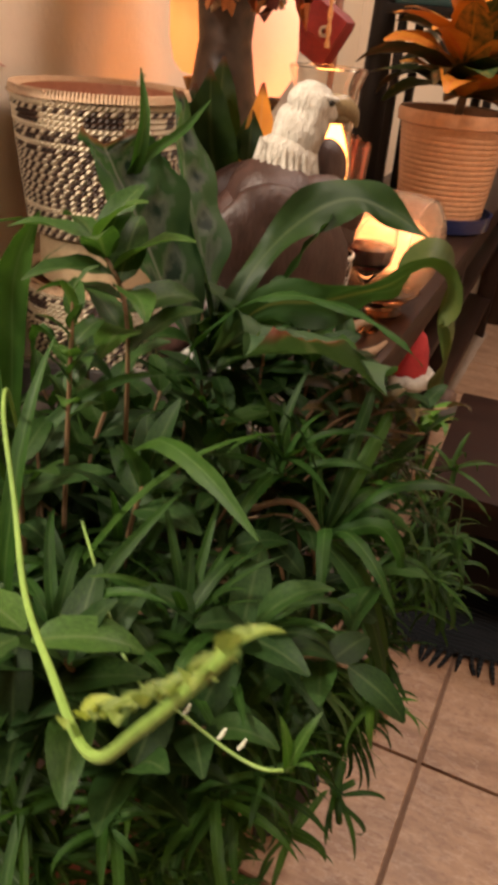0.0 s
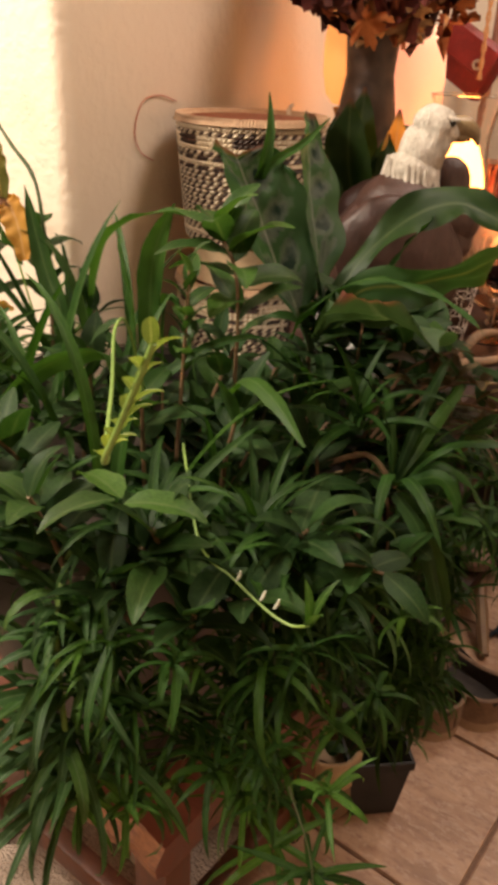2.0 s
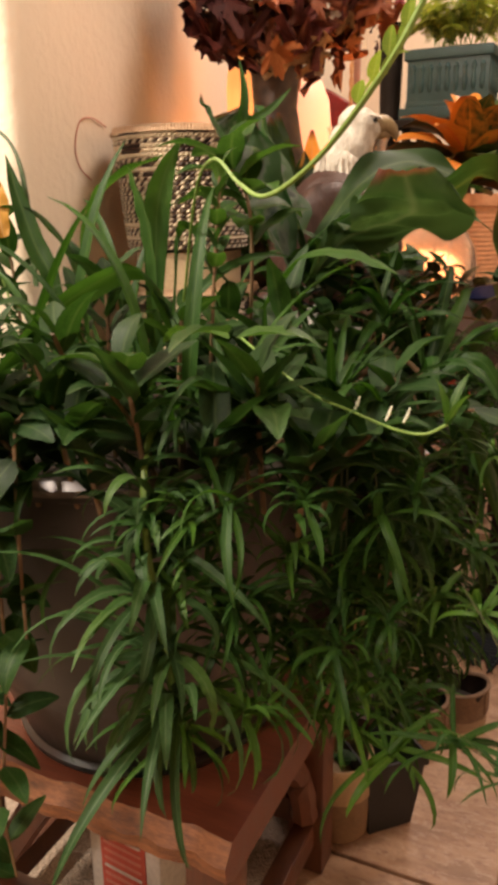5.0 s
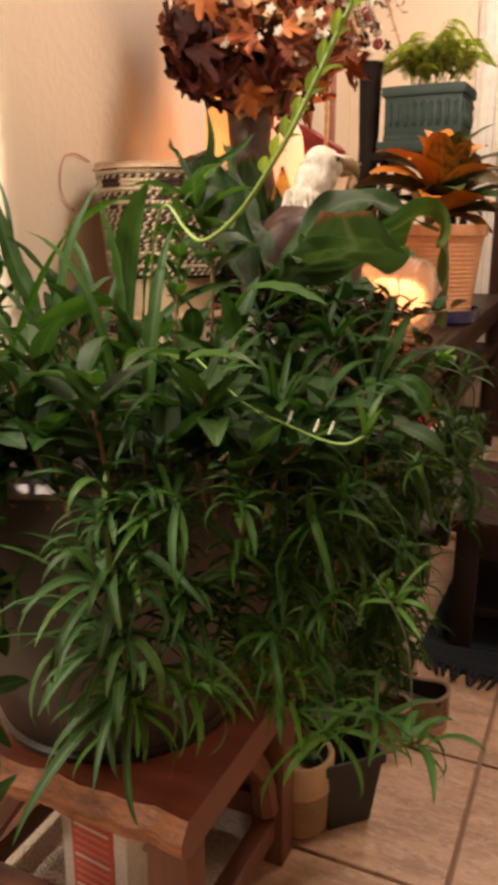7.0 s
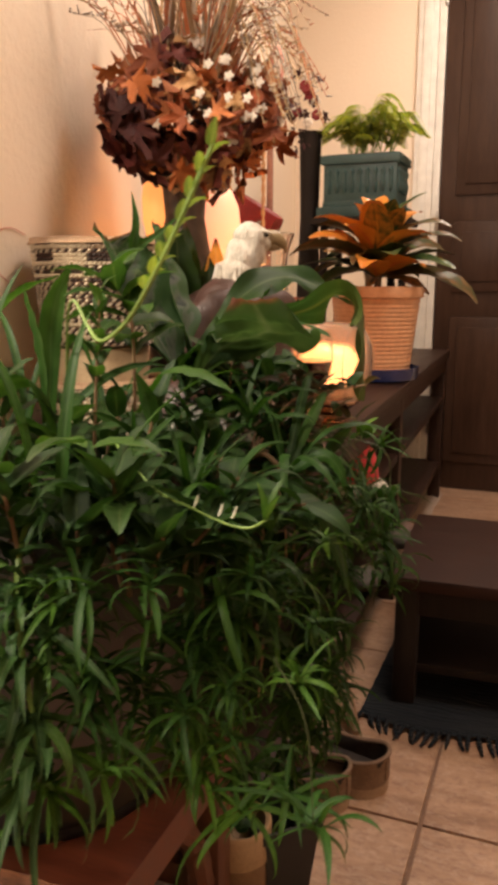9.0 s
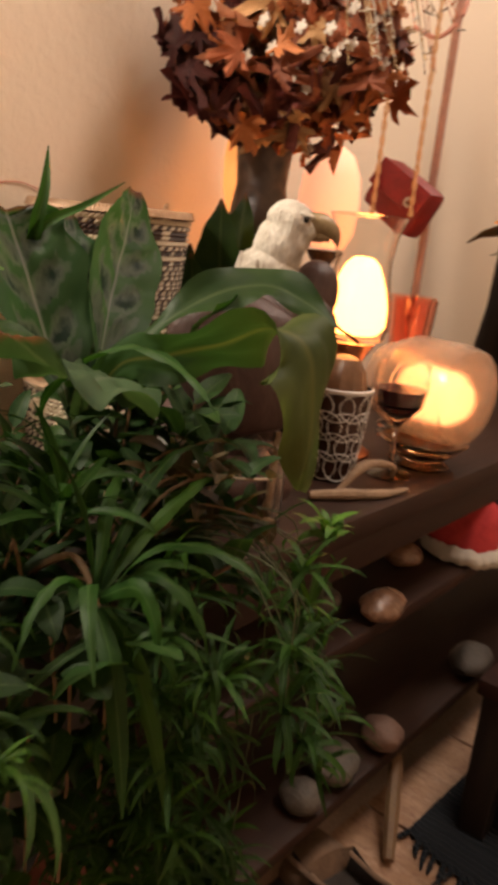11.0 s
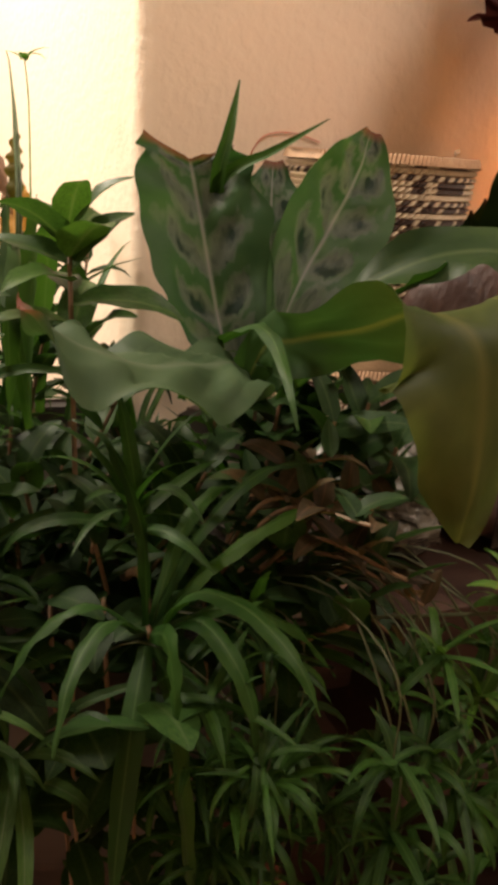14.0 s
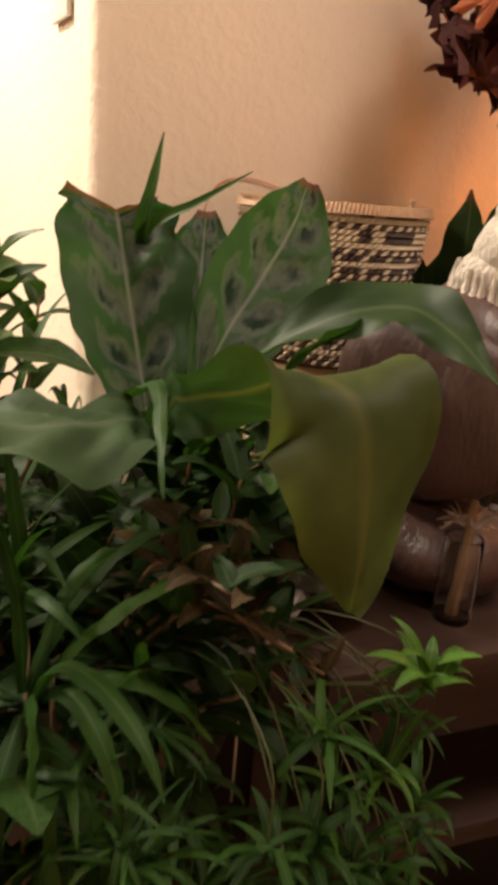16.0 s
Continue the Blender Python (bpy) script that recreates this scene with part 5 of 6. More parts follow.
def autumn(name, a, b, rough=0.6):
    m = Mat(name, rough)
    base = m.ramp(m.noise(26, 4), (0.3, a), (0.7, b))
    m.color(m.mix(1.0, base, m.ramp(m.rand(), (0, (0.5, 0.45, 0.45)), (0.6, (1, 1, 1)), (1, (1.35, 1.25, 1.1))), "MULTIPLY")).bump(m.noise(50), 0.4, 0.004)
    return m.m


MAPLES = [maple("maple_leaf", autumn(n, a, b), k) for k, (n, a, b) in enumerate((("oxblood_leaf", (0.07, 0.012, 0.010), (0.16, 0.03, 0.02)), ("russet_leaf", (0.22, 0.055, 0.022), (0.40, 0.12, 0.045)), ("burgundy_leaf", (0.045, 0.012, 0.012), (0.11, 0.025, 0.022)), ("orange_leaf", (0.42, 0.12, 0.03), (0.62, 0.22, 0.06)), ("tan_leaf", (0.42, 0.24, 0.11), (0.56, 0.36, 0.18)), ("rust_leaf", (0.30, 0.075, 0.025), (0.46, 0.14, 0.05))))]
GRASSM = [autumn("tan_grass", (0.30, 0.19, 0.09), (0.52, 0.38, 0.22)), autumn("rust_grass", (0.34, 0.09, 0.03), (0.50, 0.18, 0.07)), autumn("grey_grass", (0.30, 0.26, 0.21), (0.48, 0.43, 0.36))]
WHITEF = speckled("white_petal", (0.58, 0.50, 0.41), (0.76, 0.68, 0.58), 60, 0.6)
bouquet = thing("autumn_bouquet", (0, 0, 0), "bouquet of artificial autumn maple leaves with dried grasses in the vase", "bouquet")
bc = V((-0.290, 1.428, 1.222))
r2 = random.Random(21)
for k in range(250):
    u = V((r2.gauss(0, 1), r2.gauss(0, 1), r2.gauss(-0.15, 0.9))).normalized()
    f = r2.uniform(0.62, 1.0)
    p = bc + V((u.x * 0.185 * f, u.y * 0.16 * f, u.z * 0.125 * f))
    wall_x = -0.429 - 0.151 * (p.y - 0.945)
    p.x = max(p.x, wall_x + 0.022)
    # leaves on the wall side and low draw from the darker set
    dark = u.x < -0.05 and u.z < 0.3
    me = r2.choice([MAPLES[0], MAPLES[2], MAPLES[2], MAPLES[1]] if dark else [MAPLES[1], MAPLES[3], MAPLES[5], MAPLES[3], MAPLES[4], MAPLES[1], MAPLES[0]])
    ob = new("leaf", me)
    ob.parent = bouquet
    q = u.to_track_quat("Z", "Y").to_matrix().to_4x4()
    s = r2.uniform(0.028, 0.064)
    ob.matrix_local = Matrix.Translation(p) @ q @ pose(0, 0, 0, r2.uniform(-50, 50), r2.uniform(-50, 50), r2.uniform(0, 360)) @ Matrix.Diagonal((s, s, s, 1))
for k in range(150):
    a, sp = r2.uniform(0, 2 * math.pi), r2.uniform(0.05, 0.24)
    base = bc + V((r2.uniform(-0.06, 0.06), r2.uniform(-0.05, 0.05), 0.02))
    tip = base + V((math.cos(a) * sp, math.sin(a) * sp * 0.8, r2.uniform(0.20, 0.40) - sp * 0.45))
    tip.x = max(tip.x, -0.429 - 0.151 * (tip.y - 0.945) + 0.012)
    mid = base.lerp(tip, 0.55) + V((0, 0, 0.045))
    m = r2.choice(GRASSM)
    if k % 3:
        part("grass_stem", bm_tube([base, mid, tip], [0.0014, 0.0006], 4, 9), m, bouquet)
        if k % 3 == 1:
            bm = bmesh.new()
            line = bezier([base, mid, tip], 20)
            for j in range(9, 21):
                c = line[j]
                bm_tube([c, c + V((r2.uniform(-1, 1), r2.uniform(-1, 1), r2.uniform(0, 1))) * 0.011], [0.0018, 0.0008], 4, None, bm)
            tagged(part("seed_head", bm, r2.choice(GRASSM), bouquet), kind="stuff")
    else:
        wide_leaf("grass_blade", [base, mid, tip], [0.006, 0.009, 0.006, 0.001], [(math.sin(a), -math.cos(a), 0.2)], m, bouquet, 0.3, n=9, m=2)
for k in range(44):
    base = bc + V((r2.uniform(0.02, 0.08), r2.uniform(-0.06, 0.03), r2.uniform(0.02, 0.08)))
    out = r2.uniform(0.12, 0.20)
    side = r2.uniform(-0.10, 0.05)
    mid = base + V((out * 0.55, side * 0.6, r2.uniform(0.07, 0.14)))
    tip = base + V((out, side, r2.uniform(-0.09, 0.10)))
    m = r2.choice(GRASSM)
    part("grass_stem", bm_tube([base, mid, tip], [0.0013, 0.0006], 4, 10), m, bouquet)
    bm = bmesh.new()
    line = bezier([base, mid, tip], 20)
    for j in range(8, 21):
        c = line[j]
        bm_tube([c, c + V((r2.uniform(-1, 1), r2.uniform(-1, 1), r2.uniform(-0.6, 0.6))) * 0.010], [0.0017, 0.0008], 4, None, bm)
    tagged(part("seed_head", bm, r2.choice(GRASSM), bouquet), kind="stuff")
for k in range(30):
    u = V((abs(r2.gauss(0.8, 0.4)), r2.gauss(-0.4, 0.5), r2.gauss(0.25, 0.5))).normalized()
    c = bc + V((u.x * 0.175, u.y * 0.150, u.z * 0.125))
    bm = bmesh.new()
    for j in range(5):
        a = 2 * math.pi * j / 5
        bmesh.ops.create_icosphere(bm, subdivisions=1, radius=1, matrix=Matrix.Translation(c + V((math.cos(a), math.sin(a) * 0.4, math.sin(a))) * 0.0046) @ pose(0, 0, 0, 0, -math.degrees(a), 0) @ Matrix.Diagonal((0.0056, 0.0018, 0.0036, 1)))
    part("white_flower", bm, WHITEF, bouquet, "small white cloth flower")

# glass carafe with a lamp inside
CLEAR = glass("clear_glass", (1.0, 0.97, 0.93), 0.01)
carafe = thing("glass_lamp", (-0.192, 1.560, TT), "lit glass hurricane lamp with a glowing bulb", "lamp")
part("foot", bm_lathe([(0, 0), (0.05, 0), (0.052, 0.012), (0.02, 0.03), (0.018, 0.155), (0.036, 0.185), (0, 0.187)], 32), speckled("copper_foot", (0.45, 0.2, 0.11), (0.6, 0.3, 0.18), 30, 0.3, 0.1, metal=0.8), carafe, "copper foot")
part("glass_body", bm_lathe([(0.01, 0.187), (0.046, 0.190), (0.053, 0.21), (0.052, 0.245), (0.046, 0.285), (0.044, 0.31), (0.049, 0.345), (0.060, 0.375), (0.0585, 0.376), (0.0475, 0.345), (0.0425, 0.31), (0.0445, 0.284), (0.0505, 0.245), (0.0515, 0.212), (0.044, 0.194), (0.01, 0.191)], 40), CLEAR, carafe).visible_shadow = False
part("bulb", bm_lathe([(0.004, 0.196), (0.036, 0.199), (0.047, 0.212), (0.047, 0.240), (0.041, 0.266), (0.034, 0.286), (0.026, 0.304), (0.015, 0.314), (0.0, 0.316)], 28), glow("carafe_bulb", (1.0, 0.33, 0.07), 12.0), carafe, "glowing warm bulb")

carafe.scale = (0.98, 0.98, 1.0)

# slim lamp close to the wall behind the vase
slim = thing("slim_lamp", (-0.375, 1.475, TT), "slim lit candle lamp behind the vase by the wall", "lamp")
part("foot", bm_lathe([(0, 0), (0.024, 0), (0.025, 0.006), (0.008, 0.014), (0.006, 0.33), (0.012, 0.347), (0.0, 0.349)], 24), speckled("brass_stand", (0.42, 0.24, 0.09), (0.56, 0.34, 0.14), 30, 0.35, 0.1, metal=0.8), slim, "thin brass stand")
part("glowing_tube", bm_lathe([(0, 0.350), (0.014, 0.353), (0.026, 0.368), (0.032, 0.40), (0.033, 0.44), (0.028, 0.485), (0.014, 0.515), (0, 0.520)], 24), glow("slim_glow", (1.0, 0.38, 0.10), 0.85), slim, "glowing warm candle tube")

# cream glass globe beside the handbag
globe = thing("glass_globe", (-0.330, 1.640, TT), "cream frosted glass globe lamp on a dark foot, dimly lit", "lamp")
part("foot", bm_lathe([(0, 0), (0.045, 0), (0.047, 0.010), (0.016, 0.03), (0.014, 0.29), (0.03, 0.315), (0, 0.316)], 28), BLACKWOOD, globe)
part("globe", bm_lathe([(0, 0.316), (0.030, 0.320), (0.046, 0.345), (0.052, 0.39), (0.048, 0.435), (0.034, 0.468), (0.015, 0.482), (0, 0.484)], 32), glow("cream_globe", (1.0, 0.54, 0.33), 0.55), globe, "cream frosted globe")

# large rounded glass jar lying beside it
AMBERG = glass("peach_glass", (1.0, 0.86, 0.74), 0.24)
AMBERG.node_tree.nodes["Principled BSDF"].inputs["Transmission Weight"].default_value = 0.95
jar = thing("glass_jar", (-0.085, 1.640, TT + 0.046), "rounded peach glass jar lying on its side on a dish", "jar", turn=20)
jo = part("jar_body", bm_lathe([(0.0, -0.11), (0.07, -0.108), (0.098, -0.09), (0.104, -0.05), (0.104, 0.05), (0.09, 0.085), (0.074, 0.10), (0.078, 0.118), (0.073, 0.119), (0.070, 0.10), (0.085, 0.083), (0.099, 0.05), (0.099, -0.048), (0.093, -0.086), (0.068, -0.103), (0, -0.105)], 48), AMBERG, jar)
jo.matrix_local = pose(0, 0, 0.1055, 90, 0, 242)
jb = part("bulb", bm_lathe([(0.0, -0.085), (0.035, -0.080), (0.055, -0.05), (0.058, 0.03), (0.045, 0.06), (0.0, 0.068)], 28), glow("jar_bulb", (1.0, 0.42, 0.16), 3.2), jar, "softly glowing lamp body inside the jar")
jb.matrix_local = pose(0, 0, 0.095, 90, 0, 242)
for k, (x, y, z) in enumerate(((-0.215, 1.770, TT), (-0.255, 1.835, TT))):
    c = thing("glass_cup", (x, y, z), "small pink glass cup by the lamp", "cup", "pink glass cups")
    part("cup", bm_lathe([(0, 0.0), (0.03, 0), (0.032, 0.006), (0.012, 0.02), (0.011, 0.13), (0.036, 0.17), (0.042, 0.25), (0.039, 0.25), (0.033, 0.172), (0, 0.15)], 30), glass("pink_glass", (1.0, 0.62, 0.52), 0.04), c)

# wine glass
wg = thing("wine_glass", (-0.085, 1.545, TT), "stemmed wine glass with red wine", "glass")
part("bowl", bm_lathe([(0, 0.0), (0.032, 0.0), (0.033, 0.003), (0.006, 0.008), (0.004, 0.02), (0.004, 0.075), (0.012, 0.085), (0.036, 0.112), (0.041, 0.14), (0.038, 0.172), (0.0365, 0.172), (0.039, 0.14), (0.034, 0.114), (0.0, 0.09)], 36), CLEAR, wg)
WINE = Mat("red_wine", 0.05)
WINE.color((0.05, 0.004, 0.006))
part("wine", bm_lathe([(0, 0.092), (0.020, 0.1015), (0.033, 0.115), (0.0375, 0.135), (0.0, 0.135)], 30), WINE.m, wg, "dark red wine")

# squat dark cup with a white lattice of interlaced rings, and a ribbed ball in it
lc = thing("candle_cup", (-0.132, 1.458, TT), "squat dark candle cup with white interlaced rings", "candle holder")
part("cup", bm_lathe([(0, 0), (0.030, 0), (0.032, 0.005), (0.040, 0.07), (0.0445, 0.133), (0.0455, 0.136), (0.042, 0.136), (0.037, 0.07), (0.029, 0.02), (0, 0.015)], 36), speckled("smoked_glass", (0.03, 0.014, 0.010), (0.06, 0.028, 0.02), 20, 0.15, 0.05), lc)
WHITEL = speckled("white_enamel", (0.56, 0.52, 0.47), (0.70, 0.66, 0.60), 40, 0.4)
bm = bmesh.new()
for row, zc in enumerate((0.024, 0.054, 0.084, 0.112)):
    for k in range(9):
        pts = []
        for j in range(19):
            a = 2 * math.pi * j / 18
            z = min(0.133, max(0.003, zc + 0.021 * math.sin(a)))
            r = 0.0322 + 0.0132 * (z / 0.136) ** 0.85
            b = 2 * math.pi * (k + 0.5 * (row % 2)) / 9 + 0.60 * math.cos(a)
            pts.append((r * math.cos(b), r * math.sin(b), z))
        bm_tube(pts, [0.0009], 4, None, bm)
part("lattice", bm, WHITEL, lc, "white ring lattice")
part("rim", bm_lathe([(0.0435, 0.131), (0.0465, 0.132), (0.047, 0.136), (0.044, 0.1375), (0.0435, 0.131)], 36), WHITEL, lc)
bm = bm_lathe([(0, 0.066), (0.018, 0.070), (0.031, 0.084), (0.036, 0.108), (0.035, 0.135), (0.030, 0.160), (0.020, 0.176), (0.008, 0.181), (0, 0.180)], 48)
for v in bm.verts:
    r = math.hypot(v.co.x, v.co.y)
    if r > 0.01:
        g = 1 + 0.045 * math.cos(12 * math.atan2(v.co.y, v.co.x))
        v.co.x, v.co.y = v.co.x * g, v.co.y * g
part("ribbed_ball", bm, speckled("amber_wax", (0.10, 0.045, 0.020), (0.20, 0.10, 0.05), 20, 0.35, 0.2), lc, "ribbed amber-brown ball")

jar.scale = (0.76, 0.76, 0.76)
dish = thing("glass_dish", (-0.085, 1.640, TT), "shallow amber glass dish under the jar", "dish")
part("dish_body", bm_lathe([(0, 0), (0.040, 0), (0.044, 0.005), (0.034, 0.014), (0.050, 0.026), (0.070, 0.044), (0.067, 0.046), (0.046, 0.030), (0, 0.024)], 40), glass("amber_dish_glass", (0.85, 0.50, 0.26), 0.08), dish)

# small glass tube with a feathery top, and driftwood
tube = thing("glass_vial", (-0.062, 1.228, TT), "slim glass vial with a dried feathery top", "vial")
part("vial", bm_lathe([(0, 0), (0.017, 0), (0.0185, 0.004), (0.0185, 0.075), (0.017, 0.08), (0.0155, 0.08), (0.0165, 0.006), (0, 0.005)], 26), CLEAR, tube)
part("stalk", bm_tube([(0, 0, 0.006), (0.004, 0, 0.06), (0.002, 0.003, 0.115)], [0.006, 0.005, 0.004], 6, 8), STEM, tube)
bm = bmesh.new()
for k in range(26):
    a = rng.uniform(0, 6.28)
    bm_tube([(0.002, 0.002, 0.08 + 0.001 * k), (0.012 * math.cos(a), 0.012 * math.sin(a), 0.096), (0.026 * math.cos(a), 0.026 * math.sin(a), 0.098 + rng.uniform(-0.01, 0.012))], [0.0011, 0.0007], 4, 6, bm)
tagged(part("feather_top", bm, speckled("grey_feather", (0.16, 0.11, 0.085), (0.30, 0.22, 0.17), 60, 0.8), tube), kind="stuff")
DRIFT = speckled("bleached_wood", (0.22, 0.14, 0.085), (0.36, 0.25, 0.16), 30, 0.8, 0.6, 0.003)
for pts, rr in (([(-0.085, 1.345, 0.807), (-0.055, 1.39, 0.809), (-0.03, 1.44, 0.807), (-0.025, 1.50, 0.804)], [0.006, 0.008, 0.006, 0.003]), ([(-0.075, 1.40, 0.806), (-0.065, 1.44, 0.838), (-0.05, 1.49, 0.834), (-0.07, 1.53, 0.804)], [0.005, 0.007, 0.005, 0.003])):
    dw = part("driftwood", bm_tube(pts, rr, 9, 14, wob=0.3), DRIFT, None)
    dw.location.z = TT - 0.80
    tagged(dw, "bleached driftwood stick lying on the table", "driftwood", "driftwood on the table")

# crumpled film bag between plant and statue
FOIL = Mat("crumpled_film", 0.18, 0.35)
FOIL.color(FOIL.ramp(FOIL.noise(14), (0.35, (0.07, 0.07, 0.06)), (0.7, (0.24, 0.24, 0.21)))).bump(FOIL.noise(55, 5), 1.0, 0.012)
bm = bmesh.new()
bmesh.ops.create_icosphere(bm, subdivisions=4, radius=1, matrix=pose(-0.11, 1.110, TT + 0.058, 20, 10, 30) @ Matrix.Diagonal((0.070, 0.045, 0.056, 1)))
for v in bm.verts:
    v.co += V((1, 1, 1)) * 0.010 * noise.noise(v.co * 35) + v.normal * 0.012 * noise.noise(v.co * 60)
tagged(part("plastic_bag", bm, FOIL.m, None), "crumpled silvery plastic bag on the table", "bag")

# red handbag on a slim pole behind the vase
RED = speckled("red_leather", (0.15, 0.008, 0.010), (0.25, 0.016, 0.018), 30, 0.5, 0.3)
bag = thing("red_handbag", (-0.365, 1.93, TT), "red leather handbag hung on a slim stand by a twisted cord", "handbag")
bm = bm_box((0.135, 0.06, 0.10), (0.0, 0, 0.425), (0, 30, 0), bevel=0.028)
part("bag_body", bm, RED, bag)
part("flap", bm_box((0.130, 0.012, 0.055), (0.010, -0.034, 0.443), (-6, 30, 0), bevel=0.005), RED, bag)
part("clasp", bm_lathe([(0.006, 0), (0.010, 0.002), (0.010, 0.005), (0.005, 0.006), (0.004, 0.001)], 18), STEEL, bag, "round metal eyelet").matrix_local = pose(0.040, -0.042, 0.416, 90, 0, 0)
for dx in (-0.035, 0.05):
    bm = bmesh.new()
    for s in (0, math.pi):
        bm_tube([(dx + 0.0028 * math.cos(j * 0.9 + s), -0.05 + 0.0028 * math.sin(j * 0.9 + s), 0.39 + 0.0075 * j) for j in range(52)], [0.0025], 5, None, bm)
    part("cord", bm, speckled("gold_cord", (0.50, 0.26, 0.10), (0.66, 0.40, 0.20), 80, 0.5), bag, "twisted golden cord")
part("stand_pole", bm_tube([(0.03, 0.05, 0.0), (0.03, 0.05, 0.80)], [0.008], 10), speckled("rose_metal", (0.32, 0.15, 0.11), (0.42, 0.22, 0.16), 20, 0.35), bag, "slim rose-brown pole")
part("stand_hook", bm_tube([(0.03, 0.05, 0.79), (0.05, 0.02, 0.82), (0.08, -0.02, 0.80), (0.085, -0.03, 0.74), (0.05, -0.045, 0.70), (0.0, -0.05, 0.72)], [0.004], 8, 18), speckled("pink_ribbon", (0.55, 0.24, 0.18), (0.66, 0.33, 0.26), 20, 0.5), bag, "curled pink ribbon hook")
part("stand_base", bm_lathe([(0, 0), (0.06, 0), (0.06, 0.008), (0.012, 0.014), (0, 0.014)], 30, at=(0.03, 0.05, 0)), BLACKWOOD, bag)

# croton
POTM = speckled("terracotta_plastic", (0.58, 0.29, 0.15), (0.68, 0.37, 0.20), 14, 0.42, 0.1)
cpot = thing("ribbed_pot", (-0.155, 2.40, TT), "ribbed terracotta-coloured pot on a dark blue saucer", "plant pot")
prof = [(0, 0.024), (0.10, 0.024)]
for k in range(17):
    z = 0.03 + 0.012 * k
    r = 0.104 + 0.022 * k / 16
    prof += [(r, z), (r + 0.0022, z + 0.004), (r + 0.0022, z + 0.008)]
prof += [(0.128, 0.238), (0.138, 0.242), (0.140, 0.262), (0.136, 0.272), (0.128, 0.270), (0.122, 0.235), (0, 0.23)]
part("pot_wall", bm_lathe(prof, 44), POTM, cpot)
part("saucer", bm_lathe([(0, 0), (0.11, 0), (0.128, 0.006), (0.134, 0.04), (0.129, 0.041), (0.122, 0.012), (0, 0.012)], 40), speckled("blue_glaze", (0.012, 0.018, 0.07), (0.025, 0.035, 0.11), 14, 0.2, 0.05), cpot, "dark blue glazed saucer")
part("soil", bm_lathe([(0, 0.246), (0.12, 0.242)], 30, 0.05), SOIL, cpot)


def croton_leaf(name, a, b, c):
    m = Mat(name, 0.32)
    uv = m.coord("UV")
    sep = m.t.nodes.new("ShaderNodeSeparateXYZ")
    m.link(uv, sep.inputs[0])
    n = m.noise(1.0, 3, vec=uv, stretch=(6, 3, 1))
    base = m.ramp(n, (0.35, a), (0.55, b), (0.7, c))
    m.color(m.mix(m.ramp(sep.outputs[1], (0.45, (0, 0, 0)), (0.5, (0.9, 0.9, 0.9)), (0.55, (0, 0, 0))), base, c)).bump(n, 0.3, 0.003)
    return m.m


CRO = [blade_mesh("croton_blade", croton_leaf(n, *c), d, 0.22, "ovate", 8, 0.08, t, k) for k, (n, c, d, t) in enumerate((("croton_green", ((0.034, 0.075, 0.022), (0.045, 0.085, 0.024), (0.26, 0.19, 0.04)), 0.7, 0.2), ("croton_orange", ((0.58, 0.20, 0.025), (0.66, 0.27, 0.04), (0.60, 0.12, 0.05)), 0.9, -0.2), ("croton_mixed", ((0.05, 0.055, 0.014), (0.34, 0.15, 0.025), (0.55, 0.25, 0.04)), 0.5, 0.1), ("croton_dark", ((0.035, 0.055, 0.02), (0.09, 0.06, 0.025), (0.22, 0.10, 0.03)), 1.1, 0.3)))]
croton = thing("croton_plant", (-0.155, 2.40, TT), "croton with green, orange and red leaves in the ribbed pot", "plant")
part("trunk", bm_tube([(0.0, 0, 0.235), (0.006, 0.004, 0.32), (0.0, 0.0, 0.42)], [0.011, 0.010, 0.006], 8, 8, wob=0.2), STEM, croton)
r3 = random.Random(5)
for k in range(44):
    s = k / 43
    z = 0.295 + 0.10 * s
    az = 137.5 * k
    el = 6 + 62 * s ** 1.4 + r3.uniform(-14, 18)
    if abs((az + 90 + 180) % 360 - 180) < 60:
        el = max(el, 26)
    me = CRO[1] if (s > 0.55 and r3.random() < 0.62) or (-150 < ((az + 180) % 360 - 180) < 0 and r3.random() < 0.35) else r3.choice([CRO[0], CRO[2], CRO[3], CRO[0], CRO[3]])
    set_leaf(me, "leaf", croton, (0, 0, z), az, el, (0.31 - 0.12 * s) * r3.uniform(0.7, 1.1), 0.084 * r3.uniform(0.8, 1.15), r3.uniform(-20, 20))

# green planter on its stand, with a fern
TEAL = speckled("dark_teal_plastic", (0.018, 0.050, 0.050), (0.035, 0.085, 0.082), 18, 0.45, 0.2)
stand = thing("plant_stand", (-0.257, 2.66, TT), "dark wooden plant stand behind the croton", "plant stand")
for x in (-0.11, 0.11):
    for y in (-0.09, 0.09):
        part("leg", bm_box((0.022, 0.022, 0.462), (x, y, 0.231), bevel=0.003), BLACKWOOD, stand)
part("top", bm_box((0.30, 0.25, 0.022), (0, 0, 0.473), bevel=0.003), BLACKWOOD, stand)
planter = thing("green_planter", (-0.257, 2.66, TT + 0.484), "dark teal rectangular planter with moulded panels", "planter")
bm = bm_box((0.29, 0.22, 0.035), (0, 0, 0.0175), bevel=0.006)
bm_box((0.255, 0.19, 0.02), (0, 0, 0.043), bevel=0.004, bm=bm)
part("base", bm, TEAL, planter)
part("body", bm_box((0.25, 0.185, 0.13), (0, 0, 0.112), bevel=0.004), TEAL, planter)
part("rim", bm_box((0.27, 0.205, 0.03), (0, 0, 0.183), bevel=0.006), TEAL, planter)
